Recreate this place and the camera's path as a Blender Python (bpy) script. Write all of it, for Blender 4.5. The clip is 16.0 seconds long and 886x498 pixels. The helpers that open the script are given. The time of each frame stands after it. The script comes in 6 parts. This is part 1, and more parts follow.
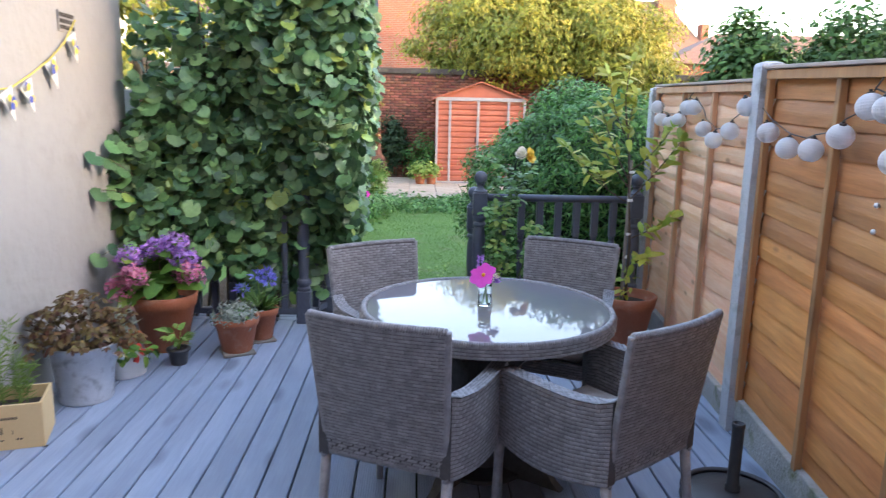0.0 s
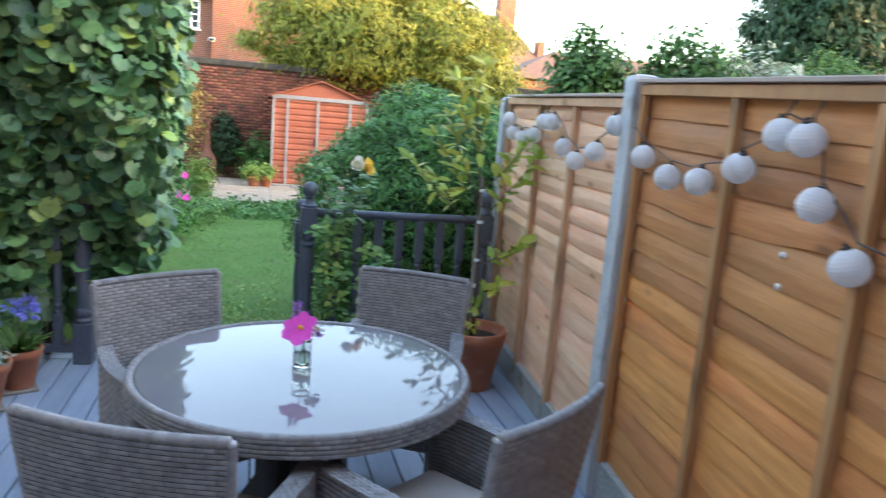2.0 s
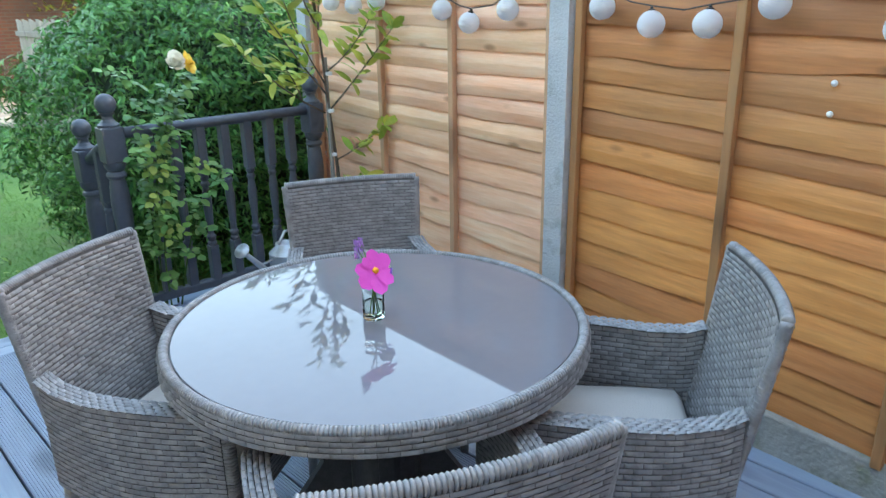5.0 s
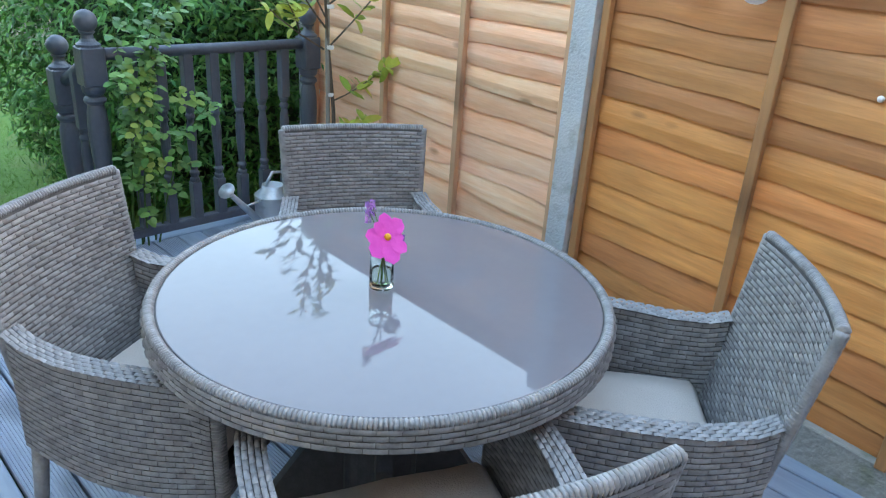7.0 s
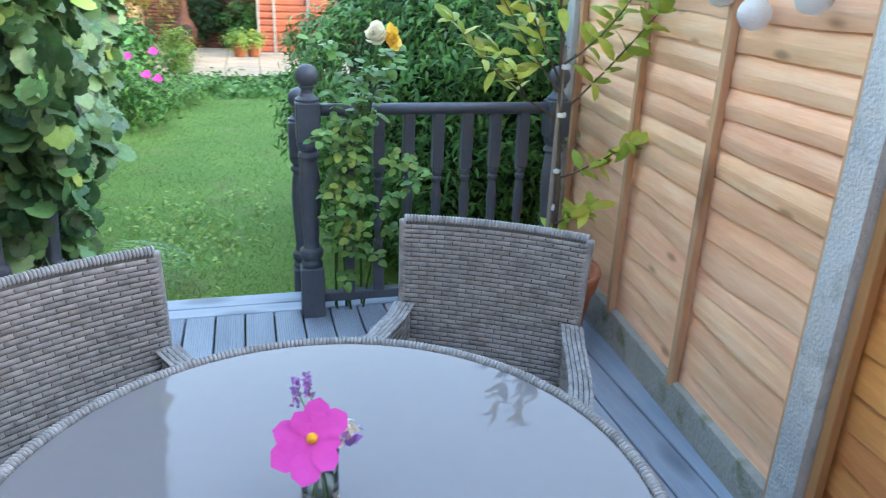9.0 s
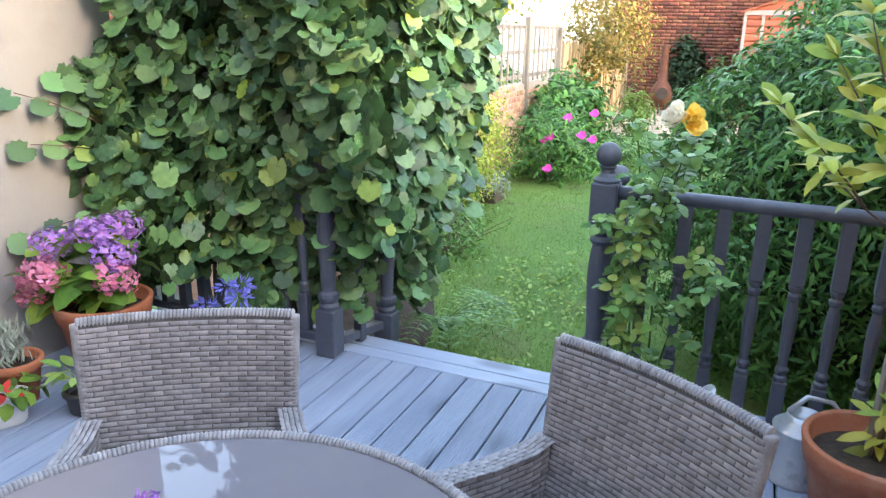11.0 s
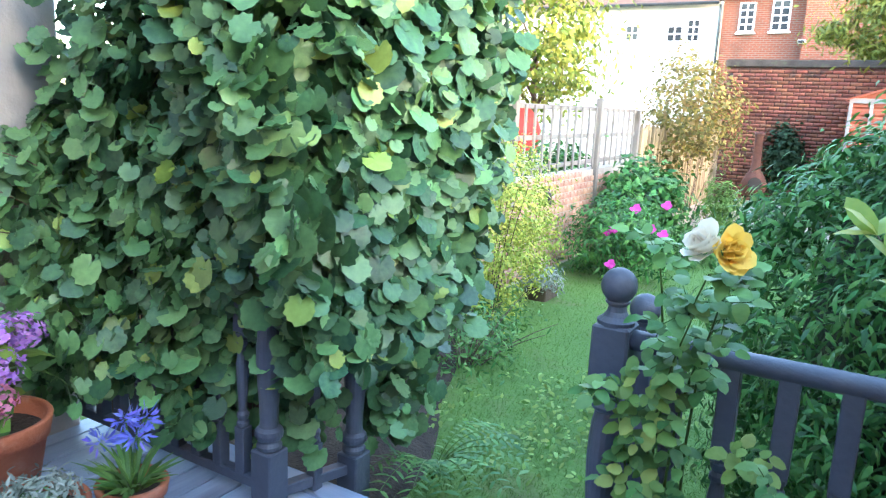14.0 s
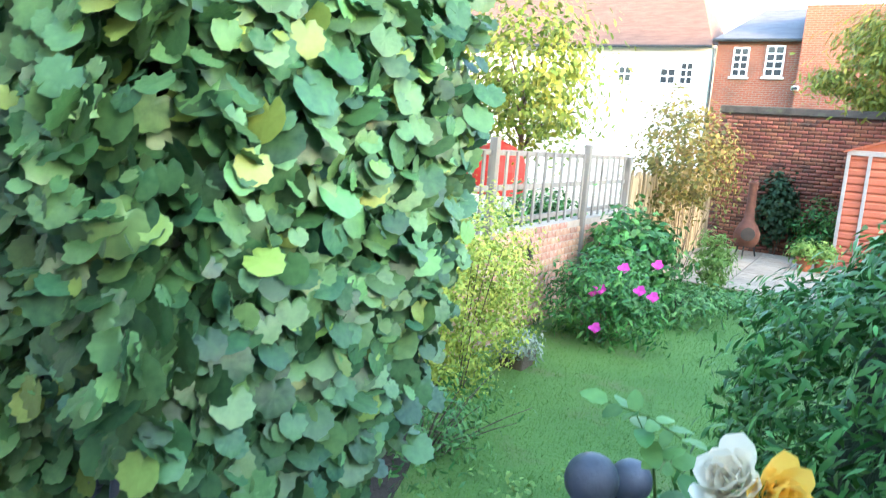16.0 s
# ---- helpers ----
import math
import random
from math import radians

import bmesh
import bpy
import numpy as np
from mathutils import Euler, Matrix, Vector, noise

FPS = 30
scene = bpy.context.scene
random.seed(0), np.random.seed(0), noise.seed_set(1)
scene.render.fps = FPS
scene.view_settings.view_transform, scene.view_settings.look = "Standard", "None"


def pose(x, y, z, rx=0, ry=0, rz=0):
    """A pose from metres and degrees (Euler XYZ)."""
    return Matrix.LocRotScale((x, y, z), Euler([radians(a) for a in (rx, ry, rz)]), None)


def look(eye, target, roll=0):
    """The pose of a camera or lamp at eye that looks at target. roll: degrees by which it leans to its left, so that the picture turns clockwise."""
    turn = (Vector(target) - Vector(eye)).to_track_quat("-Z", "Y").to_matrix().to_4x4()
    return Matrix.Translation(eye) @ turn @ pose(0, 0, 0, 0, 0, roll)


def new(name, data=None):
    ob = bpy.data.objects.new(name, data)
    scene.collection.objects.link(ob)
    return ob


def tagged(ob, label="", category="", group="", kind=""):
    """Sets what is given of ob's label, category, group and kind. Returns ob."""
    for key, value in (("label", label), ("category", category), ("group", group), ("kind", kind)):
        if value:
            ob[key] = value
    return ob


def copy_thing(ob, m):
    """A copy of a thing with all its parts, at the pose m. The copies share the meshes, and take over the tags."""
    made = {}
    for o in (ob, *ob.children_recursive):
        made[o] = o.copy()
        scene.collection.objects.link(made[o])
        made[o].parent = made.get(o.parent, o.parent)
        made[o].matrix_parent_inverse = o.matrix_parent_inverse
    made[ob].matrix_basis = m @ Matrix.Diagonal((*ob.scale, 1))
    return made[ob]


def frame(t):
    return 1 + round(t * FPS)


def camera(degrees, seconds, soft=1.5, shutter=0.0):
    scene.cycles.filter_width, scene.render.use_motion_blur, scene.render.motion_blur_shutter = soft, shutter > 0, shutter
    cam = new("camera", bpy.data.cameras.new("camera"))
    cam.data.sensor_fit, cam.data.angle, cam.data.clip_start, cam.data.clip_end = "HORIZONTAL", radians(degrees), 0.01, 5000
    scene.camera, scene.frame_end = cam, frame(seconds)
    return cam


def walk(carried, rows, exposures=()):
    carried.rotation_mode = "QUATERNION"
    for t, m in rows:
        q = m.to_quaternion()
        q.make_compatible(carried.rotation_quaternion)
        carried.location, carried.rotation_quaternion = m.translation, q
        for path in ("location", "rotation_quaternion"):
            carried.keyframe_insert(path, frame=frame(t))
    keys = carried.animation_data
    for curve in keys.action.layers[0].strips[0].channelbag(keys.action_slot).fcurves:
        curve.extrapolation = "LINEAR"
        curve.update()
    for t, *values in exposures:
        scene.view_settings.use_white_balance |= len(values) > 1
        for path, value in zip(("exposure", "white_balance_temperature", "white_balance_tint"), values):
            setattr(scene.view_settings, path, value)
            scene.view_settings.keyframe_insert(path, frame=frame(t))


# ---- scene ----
cam = camera(63.6, 16.0, soft=1.2, shutter=0.35)
PATH = [
    (0, (-0.098, -0.198, 1.552), (-0.022, 1.766, 1.182), 1.3),
    (0.5, (-0.067, 0.005, 1.574), (0.223, 1.952, 1.218), 1.1),
    (1, (0.078, 0.216, 1.59), (0.661, 2.099, 1.254), 2.0),
    (1.5, (0.129, 0.35, 1.596), (0.799, 2.205, 1.265), 3.1),
    (2, (0.037, 0.506, 1.561), (0.55, 2.41, 1.222), 4.6),
    (2.5, (-0.147, 0.798, 1.575), (0.095, 2.756, 1.247), 3.9),
    (3, (-0.246, 1.003, 1.57), (-0.128, 2.971, 1.23), 2.4),
    (3.5, (-0.335, 1.185, 1.513), (-0.007, 3.119, 1.127), 3.1),
    (4, (-0.475, 1.336, 1.53), (0.163, 3.179, 1.084), 0.7),
    (4.5, (-0.68, 1.403, 1.511), (0.437, 2.976, 0.984), -1.0),
    (5, (-0.856, 1.428, 1.508), (0.454, 2.798, 0.87), -1.0),
    (5.2, (-0.87, 1.469, 1.477), (0.459, 2.803, 0.803), -0.9),
    (7.3, (-0.777, 1.657, 1.511), (0.534, 2.949, 0.729), 4.7),
    (7.5, (-0.684, 1.689, 1.498), (0.611, 3.003, 0.727), 4.9),
    (8, (-0.411, 1.833, 1.476), (0.836, 3.236, 0.784), 3.8),
    (8.5, (-0.126, 1.886, 1.475), (0.779, 3.527, 0.776), 4.4),
    (9, (0.135, 1.893, 1.51), (0.632, 3.696, 0.801), 2.2),
    (9.5, (0.408, 2.009, 1.495), (0.676, 3.854, 0.772), 3.6),
    (10, (0.636, 2.089, 1.499), (0.372, 3.945, 0.803), 3.0),
    (10.2, (0.727, 2.099, 1.528), (0.277, 3.925, 0.849), 2.7),
    (12.3, (0.916, 2.502, 1.585), (0.062, 4.252, 1.13), 1.4),
    (12.5, (0.906, 2.523, 1.59), (0.081, 4.292, 1.155), 1.6),
    (13, (0.874, 2.616, 1.564), (0.104, 4.414, 1.148), 3.1),
    (13.5, (0.855, 2.792, 1.554), (-0.008, 4.551, 1.151), 2.7),
    (14, (0.912, 3.14, 1.565), (-0.089, 4.826, 1.168), 2.5),
    (14.5, (0.916, 3.309, 1.585), (-0.115, 4.968, 1.158), 3.8),
    (15, (0.846, 3.483, 1.592), (-0.181, 5.137, 1.136), 3.5),
    (15.5, (0.744, 3.679, 1.631), (-0.263, 5.358, 1.222), 4.4),
    (16, (0.713, 3.805, 1.695), (-0.275, 5.515, 1.383), 4.4),
]
EXPOSURES = [
    (0.0, 3.92, 6850, 24),
    (1.5, 3.83, 6850, 15),
    (3.0, 3.93, 6750, 15),
    (5.0, 4.24, 7100, 9),
    (9.0, 4.32, 7100, 11),
    (12.5, 4.43, 7500, 25),
    (13.5, 4.38, 6400, 17),
    (15.5, 4.34, 5400, 11),
    (16.0, 4.18, 5900, 9),
]
walk(cam, [(t, look(eye, target, roll)) for t, eye, target, roll in PATH], EXPOSURES)

# ---- light ----
SUN_TURN, SUN_UP = 114.0, 8.4
world = bpy.data.worlds.new("world")
scene.world = world
world.use_nodes = True
wn = world.node_tree
sky = wn.nodes.new("ShaderNodeTexSky")
sky.sky_type = "NISHITA"
sky.sun_disc = False
sky.sun_elevation, sky.sun_rotation = radians(SUN_UP), radians(SUN_TURN)
sky.air_density, sky.dust_density, sky.ozone_density = 1.0, 1.6, 1.2
wn.links.new(sky.outputs["Color"], wn.nodes["Background"].inputs["Color"])
wn.nodes["Background"].inputs["Strength"].default_value = 0.15
sun = new("sun", bpy.data.lights.new("sun", "SUN"))
sun.data.energy, sun.data.angle, sun.data.color = 0.85, radians(0.6), (1.0, 0.66, 0.34)
a = radians(SUN_TURN)
sun_dir = Vector((math.sin(a) * math.cos(radians(SUN_UP)), math.cos(a) * math.cos(radians(SUN_UP)), math.sin(radians(SUN_UP))))
sun.matrix_world = look((0, 0, 30), Vector((0, 0, 30)) - sun_dir)

# ---- materials ----


def material(name):
    m = bpy.data.materials.new(name)
    m.use_nodes = True
    return m, m.node_tree.nodes, m.node_tree.links, m.node_tree.nodes["Principled BSDF"]


def mixed(nodes, links, fac, a, b, kind="MIX"):
    n = nodes.new("ShaderNodeMix")
    n.data_type, n.blend_type = "RGBA", kind
    for sock, v in ((n.inputs[0], fac), (n.inputs[6], a), (n.inputs[7], b)):
        if isinstance(v, (int, float)):
            sock.default_value = v
        elif isinstance(v, tuple):
            sock.default_value = (*v, 1) if len(v) == 3 else v
        else:
            links.new(v, sock)
    return n.outputs[2]


def mapped(nodes, links, scale):
    tc, mp = nodes.new("ShaderNodeTexCoord"), nodes.new("ShaderNodeMapping")
    mp.inputs["Scale"].default_value = scale if isinstance(scale, tuple) else (scale, scale, scale)
    links.new(tc.outputs["Object"], mp.inputs["Vector"])
    return mp.outputs[0]


def noised(nodes, links, vec, scale, detail=4.0, lo=0.35, hi=0.65):
    n, r = nodes.new("ShaderNodeTexNoise"), nodes.new("ShaderNodeMapRange")
    n.inputs["Scale"].default_value, n.inputs["Detail"].default_value = scale, detail
    links.new(vec, n.inputs["Vector"])
    r.inputs["From Min"].default_value, r.inputs["From Max"].default_value = lo, hi
    links.new(n.outputs["Fac"], r.inputs["Value"])
    return r.outputs[0]


def bumped(nodes, links, bsdf, height, strength, distance=0.01):
    b = nodes.new("ShaderNodeBump")
    b.inputs["Strength"].default_value, b.inputs["Distance"].default_value = strength, distance
    links.new(height, b.inputs["Height"])
    links.new(b.outputs[0], bsdf.inputs["Normal"])


def varied(nodes, links, col, amount, hue=0.0, island=False):
    """Shifts value and hue a little from piece to piece."""
    info = nodes.new("ShaderNodeNewGeometry" if island else "ShaderNodeObjectInfo")
    rnd = info.outputs["Random Per Island" if island else "Random"]
    hsv, mr = nodes.new("ShaderNodeHueSaturation"), nodes.new("ShaderNodeMapRange")
    mr.inputs["To Min"].default_value, mr.inputs["To Max"].default_value = 1 - amount, 1 + amount
    links.new(rnd, mr.inputs["Value"])
    links.new(mr.outputs[0], hsv.inputs["Value"])
    if hue:
        mh, ml = nodes.new("ShaderNodeMapRange"), nodes.new("ShaderNodeMath")
        ml.operation = "FRACT"
        mm = nodes.new("ShaderNodeMath")
        mm.operation = "MULTIPLY"
        mm.inputs[1].default_value = 7.31
        links.new(rnd, mm.inputs[0])
        links.new(mm.outputs[0], ml.inputs[0])
        mh.inputs["To Min"].default_value, mh.inputs["To Max"].default_value = 0.5 - hue, 0.5 + hue
        links.new(ml.outputs[0], mh.inputs["Value"])
        links.new(mh.outputs[0], hsv.inputs["Hue"])
    links.new(col, hsv.inputs["Color"])
    return hsv.outputs[0]


def plain(name, a, b, rough=0.6, scale=6.0, fine=60.0, bump=0.15, metal=0.0, stretch=(1, 1, 1), c=None, vary=0.0, hue=0.0, island=False, coat=0.0):
    """A surface of two tones in broad patches, a third in stains, and a fine grain."""
    m, n, l, p = material(name)
    v = mapped(n, l, stretch)
    big, small = noised(n, l, v, scale), noised(n, l, v, fine, 5.0)
    col = mixed(n, l, big, a, b)
    col = mixed(n, l, 0.25, col, mixed(n, l, small, a, b))
    if c:
        col = mixed(n, l, noised(n, l, v, scale * 2.3, 6.0, 0.55, 0.75), col, c)
    if vary:
        col = varied(n, l, col, vary, hue, island)
    l.new(col, p.inputs["Base Color"])
    p.inputs["Roughness"].default_value, p.inputs["Metallic"].default_value = rough, metal
    p.inputs["Coat Weight"].default_value = coat
    if bump:
        bumped(n, l, p, small, bump)
    return m


def wood(name, a, b, dark, axis, rough=0.7, vary=0.15, rings=14.0, bump=0.25, hue=0.0, knots=False):
    """Boards with the grain along one axis, knots and streaks."""
    m, n, l, p = material(name)
    s = [rings, rings, rings]
    s["xyz".index(axis)] = rings * 0.08
    v = mapped(n, l, tuple(s))
    info = n.new("ShaderNodeObjectInfo")
    add = n.new("ShaderNodeVectorMath")
    add.operation = "MULTIPLY_ADD"
    add.inputs[1].default_value = (40, 70, 30)
    comb = n.new("ShaderNodeCombineXYZ")
    for k in range(3):
        l.new(info.outputs["Random"], comb.inputs[k])
    l.new(comb.outputs[0], add.inputs[0])
    l.new(v, add.inputs[2])
    grain = noised(n, l, add.outputs[0], 1.0, 6.0, 0.3, 0.7)
    fine = noised(n, l, add.outputs[0], 5.0, 4.0, 0.3, 0.7)
    s2 = [3.0, 3.0, 3.0]
    s2["xyz".index(axis)] = 1.2
    v2 = n.new("ShaderNodeVectorMath")
    v2.operation = "MULTIPLY_ADD"
    v2.inputs[1].default_value = (11, 17, 13)
    l.new(comb.outputs[0], v2.inputs[0])
    l.new(mapped(n, l, tuple(s2)), v2.inputs[2])
    blot = noised(n, l, v2.outputs[0], 1.0, 3.0, 0.45, 0.75)
    vor = n.new("ShaderNodeTexVoronoi")
    vor.inputs["Scale"].default_value = 1.6
    l.new(v2.outputs[0], vor.inputs["Vector"])
    if knots:
        flat = n.new("ShaderNodeVectorMath")
        flat.operation = "MULTIPLY_ADD"
        flat.inputs[1].default_value = (23, 31, 19)
        l.new(comb.outputs[0], flat.inputs[0])
        l.new(mapped(n, l, (0.001, 2.6, 6.5)), flat.inputs[2])
        vor.inputs["Scale"].default_value = 1.0
        l.new(flat.outputs[0], vor.inputs["Vector"])
    kn = n.new("ShaderNodeMapRange")
    kn.inputs["From Min"].default_value, kn.inputs["From Max"].default_value = (0.13, 0.05) if knots else (0.29, 0.14)
    l.new(vor.outputs["Distance"], kn.inputs["Value"])
    col = mixed(n, l, grain, a, b)
    col = mixed(n, l, mixed(n, l, 0.62, (0, 0, 0), blot), col, dark)
    col = mixed(n, l, mixed(n, l, 0.7, (0, 0, 0), kn.outputs[0]), col, tuple(0.4 * x for x in dark))
    col = mixed(n, l, 0.25, col, mixed(n, l, fine, dark, a))
    col = varied(n, l, col, vary, hue)
    l.new(col, p.inputs["Base Color"])
    p.inputs["Roughness"].default_value = rough
    bumped(n, l, p, grain, bump, 0.004)
    return m


def leafy(name, a, b, rough=0.5, glow=0.25, vary=0.3, hue=0.02, island=True, rare=None):
    """Leaves: each one its own tone, and some light comes through."""
    m, n, l, p = material(name)
    info = n.new("ShaderNodeNewGeometry" if island else "ShaderNodeObjectInfo")
    rnd = info.outputs["Random Per Island" if island else "Random"]
    ramp = n.new("ShaderNodeValToRGB")
    e = ramp.color_ramp.elements
    e[0].color, e[1].color = (*a, 1), (*b, 1)
    e[0].position, e[1].position = 0.15, 0.96
    if rare:
        e[1].position = 0.94
        x = e.new(0.975)
        x.color = (*rare, 1)
    mm, fr = n.new("ShaderNodeMath"), n.new("ShaderNodeMath")
    mm.operation, fr.operation = "MULTIPLY", "FRACT"
    mm.inputs[1].default_value = 13.7
    l.new(rnd, mm.inputs[0])
    l.new(mm.outputs[0], fr.inputs[0])
    l.new(fr.outputs[0], ramp.inputs[0])
    spots = noised(n, l, mapped(n, l, 1.0), 38.0, 3.0, 0.3, 0.7)
    col = mixed(n, l, 0.3, ramp.outputs[0], mixed(n, l, spots, a, b))
    col = varied(n, l, col, vary, hue, island)
    l.new(col, p.inputs["Base Color"])
    p.inputs["Roughness"].default_value = rough
    p.inputs["Specular IOR Level"].default_value = 0.5 if rare else 0.28
    bumped(n, l, p, spots, 0.2, 0.004)
    tr, mx = n.new("ShaderNodeBsdfTranslucent"), n.new("ShaderNodeMixShader")
    l.new(col, tr.inputs["Color"])
    mx.inputs[0].default_value = glow
    l.new(p.outputs[0], mx.inputs[1])
    l.new(tr.outputs[0], mx.inputs[2])
    l.new(mx.outputs[0], n["Material Output"].inputs["Surface"])
    return m


def bricked(name, a, b, mortar, along="x", length=0.225, height=0.075, joint=0.012, rough=0.85, dirt=(0.08, 0.07, 0.06)):
    """Far brickwork in courses."""
    m, n, l, p = material(name)
    tc, sp, cb = n.new("ShaderNodeTexCoord"), n.new("ShaderNodeSeparateXYZ"), n.new("ShaderNodeCombineXYZ")
    l.new(tc.outputs["Object"], sp.inputs[0])
    l.new(sp.outputs["XYZ".index(along.upper())], cb.inputs[0])
    l.new(sp.outputs[2], cb.inputs[1])
    br = n.new("ShaderNodeTexBrick")
    br.inputs["Scale"].default_value = 1.0
    br.inputs["Brick Width"].default_value, br.inputs["Row Height"].default_value = length, height
    br.inputs["Mortar Size"].default_value = joint
    br.inputs["Mortar Smooth"].default_value = 0.3
    br.inputs["Color1"].default_value, br.inputs["Color2"].default_value, br.inputs["Mortar"].default_value = (*a, 1), (*b, 1), (*mortar, 1)
    l.new(cb.outputs[0], br.inputs["Vector"])
    v = mapped(n, l, 1.0)
    col = mixed(n, l, mixed(n, l, 0.55, (0, 0, 0), noised(n, l, v, 0.9, 6.0, 0.5, 0.75)), br.outputs["Color"], dirt)
    col = mixed(n, l, 0.35, col, mixed(n, l, noised(n, l, v, 9.0, 5.0), a, b), "MULTIPLY")
    l.new(col, p.inputs["Base Color"])
    p.inputs["Roughness"].default_value = rough
    bumped(n, l, p, br.outputs["Fac"], -0.5, 0.01)
    return m


M = {}
M["deck"] = wood("painted_deck", (0.275, 0.34, 0.445), (0.355, 0.425, 0.525), (0.16, 0.2, 0.265), "y", 0.5, 0.09, 22.0, 0.35)
M["deck_edge"] = wood("painted_edge", (0.275, 0.34, 0.445), (0.355, 0.425, 0.525), (0.16, 0.2, 0.265), "x", 0.5, 0.16, 22.0, 0.35)
M["rail"] = plain("slate_paint", (0.064, 0.076, 0.102), (0.09, 0.104, 0.132), 0.48, 5, 45, 0.12, c=(0.1, 0.11, 0.128))
M["fence_new"] = wood("new_larch", (0.87, 0.475, 0.275), (0.95, 0.67, 0.45), (0.60, 0.26, 0.13), "y", 0.7, 0.10, 34, 0.4, 0.006, knots=True)
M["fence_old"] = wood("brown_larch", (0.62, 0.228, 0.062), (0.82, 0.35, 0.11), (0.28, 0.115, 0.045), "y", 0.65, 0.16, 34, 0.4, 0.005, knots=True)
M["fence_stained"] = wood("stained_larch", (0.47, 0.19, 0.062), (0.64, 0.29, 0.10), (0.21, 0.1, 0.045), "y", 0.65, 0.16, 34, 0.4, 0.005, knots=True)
M["batten_new"] = wood("new_batten", (0.60, 0.33, 0.18), (0.72, 0.45, 0.28), (0.40, 0.18, 0.09), "z", 0.7, 0.1, 20, 0.2)
M["batten_old"] = wood("brown_batten", (0.40, 0.185, 0.07), (0.50, 0.26, 0.11), (0.19, 0.10, 0.05), "z", 0.65, 0.1, 20, 0.2)
M["capping"] = wood("greyed_capping", (0.40, 0.31, 0.25), (0.52, 0.43, 0.36), (0.24, 0.17, 0.13), "y", 0.75, 0.1, 24, 0.3)
M["gravel"] = plain("mossy_concrete", (0.29, 0.285, 0.255), (0.41, 0.40, 0.37), 0.9, 4, 60, 0.4, c=(0.17, 0.19, 0.10))
M["concrete"] = plain("concrete", (0.42, 0.43, 0.44), (0.54, 0.555, 0.57), 0.85, 4, 90, 0.35, c=(0.26, 0.26, 0.24))
M["render"] = plain("cream_render", (0.335, 0.33, 0.308), (0.362, 0.357, 0.332), 0.85, 1.6, 14, 0.35, c=(0.315, 0.308, 0.28))
M["wicker"] = plain("grey_wicker", (0.185, 0.183, 0.188), (0.31, 0.306, 0.313), 0.36, 30, 160, 0.1, vary=0.13, island=True)
# Shade of weave gaps and under table and seats, painted as darker wicker
M["wicker_shaded"] = plain("wicker_shade_tone", (0.05, 0.048, 0.047), (0.075, 0.072, 0.071), 0.6, 40, 160, 0.1)
M["cushion"] = plain("cream_cloth", (0.52, 0.46, 0.42), (0.58, 0.52, 0.47), 0.85, 5, 220, 0.25)
M["table_glass"] = plain("grey_glass", (0.155, 0.148, 0.165), (0.17, 0.162, 0.18), 0.03, 2, 30, 0.0)
M["table_glass"].node_tree.nodes["Principled BSDF"].inputs["Specular IOR Level"].default_value = 0.4
M["lawn"] = plain("lawn", (0.078, 0.168, 0.026), (0.13, 0.235, 0.042), 0.9, 1.2, 40, 0.5, c=(0.14, 0.17, 0.05))
M["grass"] = leafy("grass_blade", (0.085, 0.19, 0.03), (0.165, 0.29, 0.058), 0.6, 0.3, 0.3, 0.01)
M["soil"] = plain("soil", (0.035, 0.025, 0.018), (0.07, 0.05, 0.035), 0.95, 12, 70, 0.6)
M["vine"] = leafy("vine_leaf", (0.024, 0.09, 0.038), (0.16, 0.325, 0.112), 0.42, 0.1, 0.34, 0.02, rare=(0.32, 0.42, 0.075))
M["vine_piece"] = leafy("vine_leaf_near", (0.024, 0.09, 0.038), (0.16, 0.325, 0.112), 0.42, 0.1, 0.34, 0.02, island=False, rare=(0.32, 0.42, 0.075))
# Near-black green: shade inside foliage and beneath the deck, put in as colour
M["shade_fill"] = plain("painted_shade", (0.012, 0.028, 0.01), (0.02, 0.04, 0.014), 0.9, 6, 30, 0.4)
M["bush"] = leafy("bush_leaf", (0.022, 0.10, 0.024), (0.13, 0.32, 0.068), 0.45, 0.14, 0.4, 0.012)
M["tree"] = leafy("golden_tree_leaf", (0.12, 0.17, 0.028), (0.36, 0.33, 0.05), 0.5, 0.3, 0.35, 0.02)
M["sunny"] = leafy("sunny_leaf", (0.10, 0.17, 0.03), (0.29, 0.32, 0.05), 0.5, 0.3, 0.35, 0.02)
M["far_green"] = leafy("far_leaf", (0.04, 0.10, 0.025), (0.09, 0.17, 0.04), 0.55, 0.25, 0.3, 0.015)
M["conifer"] = leafy("conifer_leaf", (0.02, 0.05, 0.02), (0.045, 0.085, 0.035), 0.6, 0.1, 0.3, 0.01)
M["pale"] = leafy("pale_blossom_leaf", (0.16, 0.22, 0.12), (0.42, 0.44, 0.36), 0.6, 0.2, 0.25, 0.01)
M["bark"] = plain("bark", (0.09, 0.065, 0.045), (0.16, 0.12, 0.085), 0.9, 9, 60, 0.6, stretch=(1, 1, 0.25))
M["coping"] = plain("sooty_coping", (0.05, 0.042, 0.036), (0.095, 0.08, 0.066), 0.9, 5, 50, 0.4, c=(0.09, 0.10, 0.06))
M["brick_far"] = bricked("red_brick", (0.36, 0.115, 0.06), (0.30, 0.09, 0.05), (0.30, 0.24, 0.19), "x")
M["brick_far_y"] = bricked("red_brick_side", (0.36, 0.115, 0.06), (0.30, 0.09, 0.05), (0.30, 0.24, 0.19), "y")
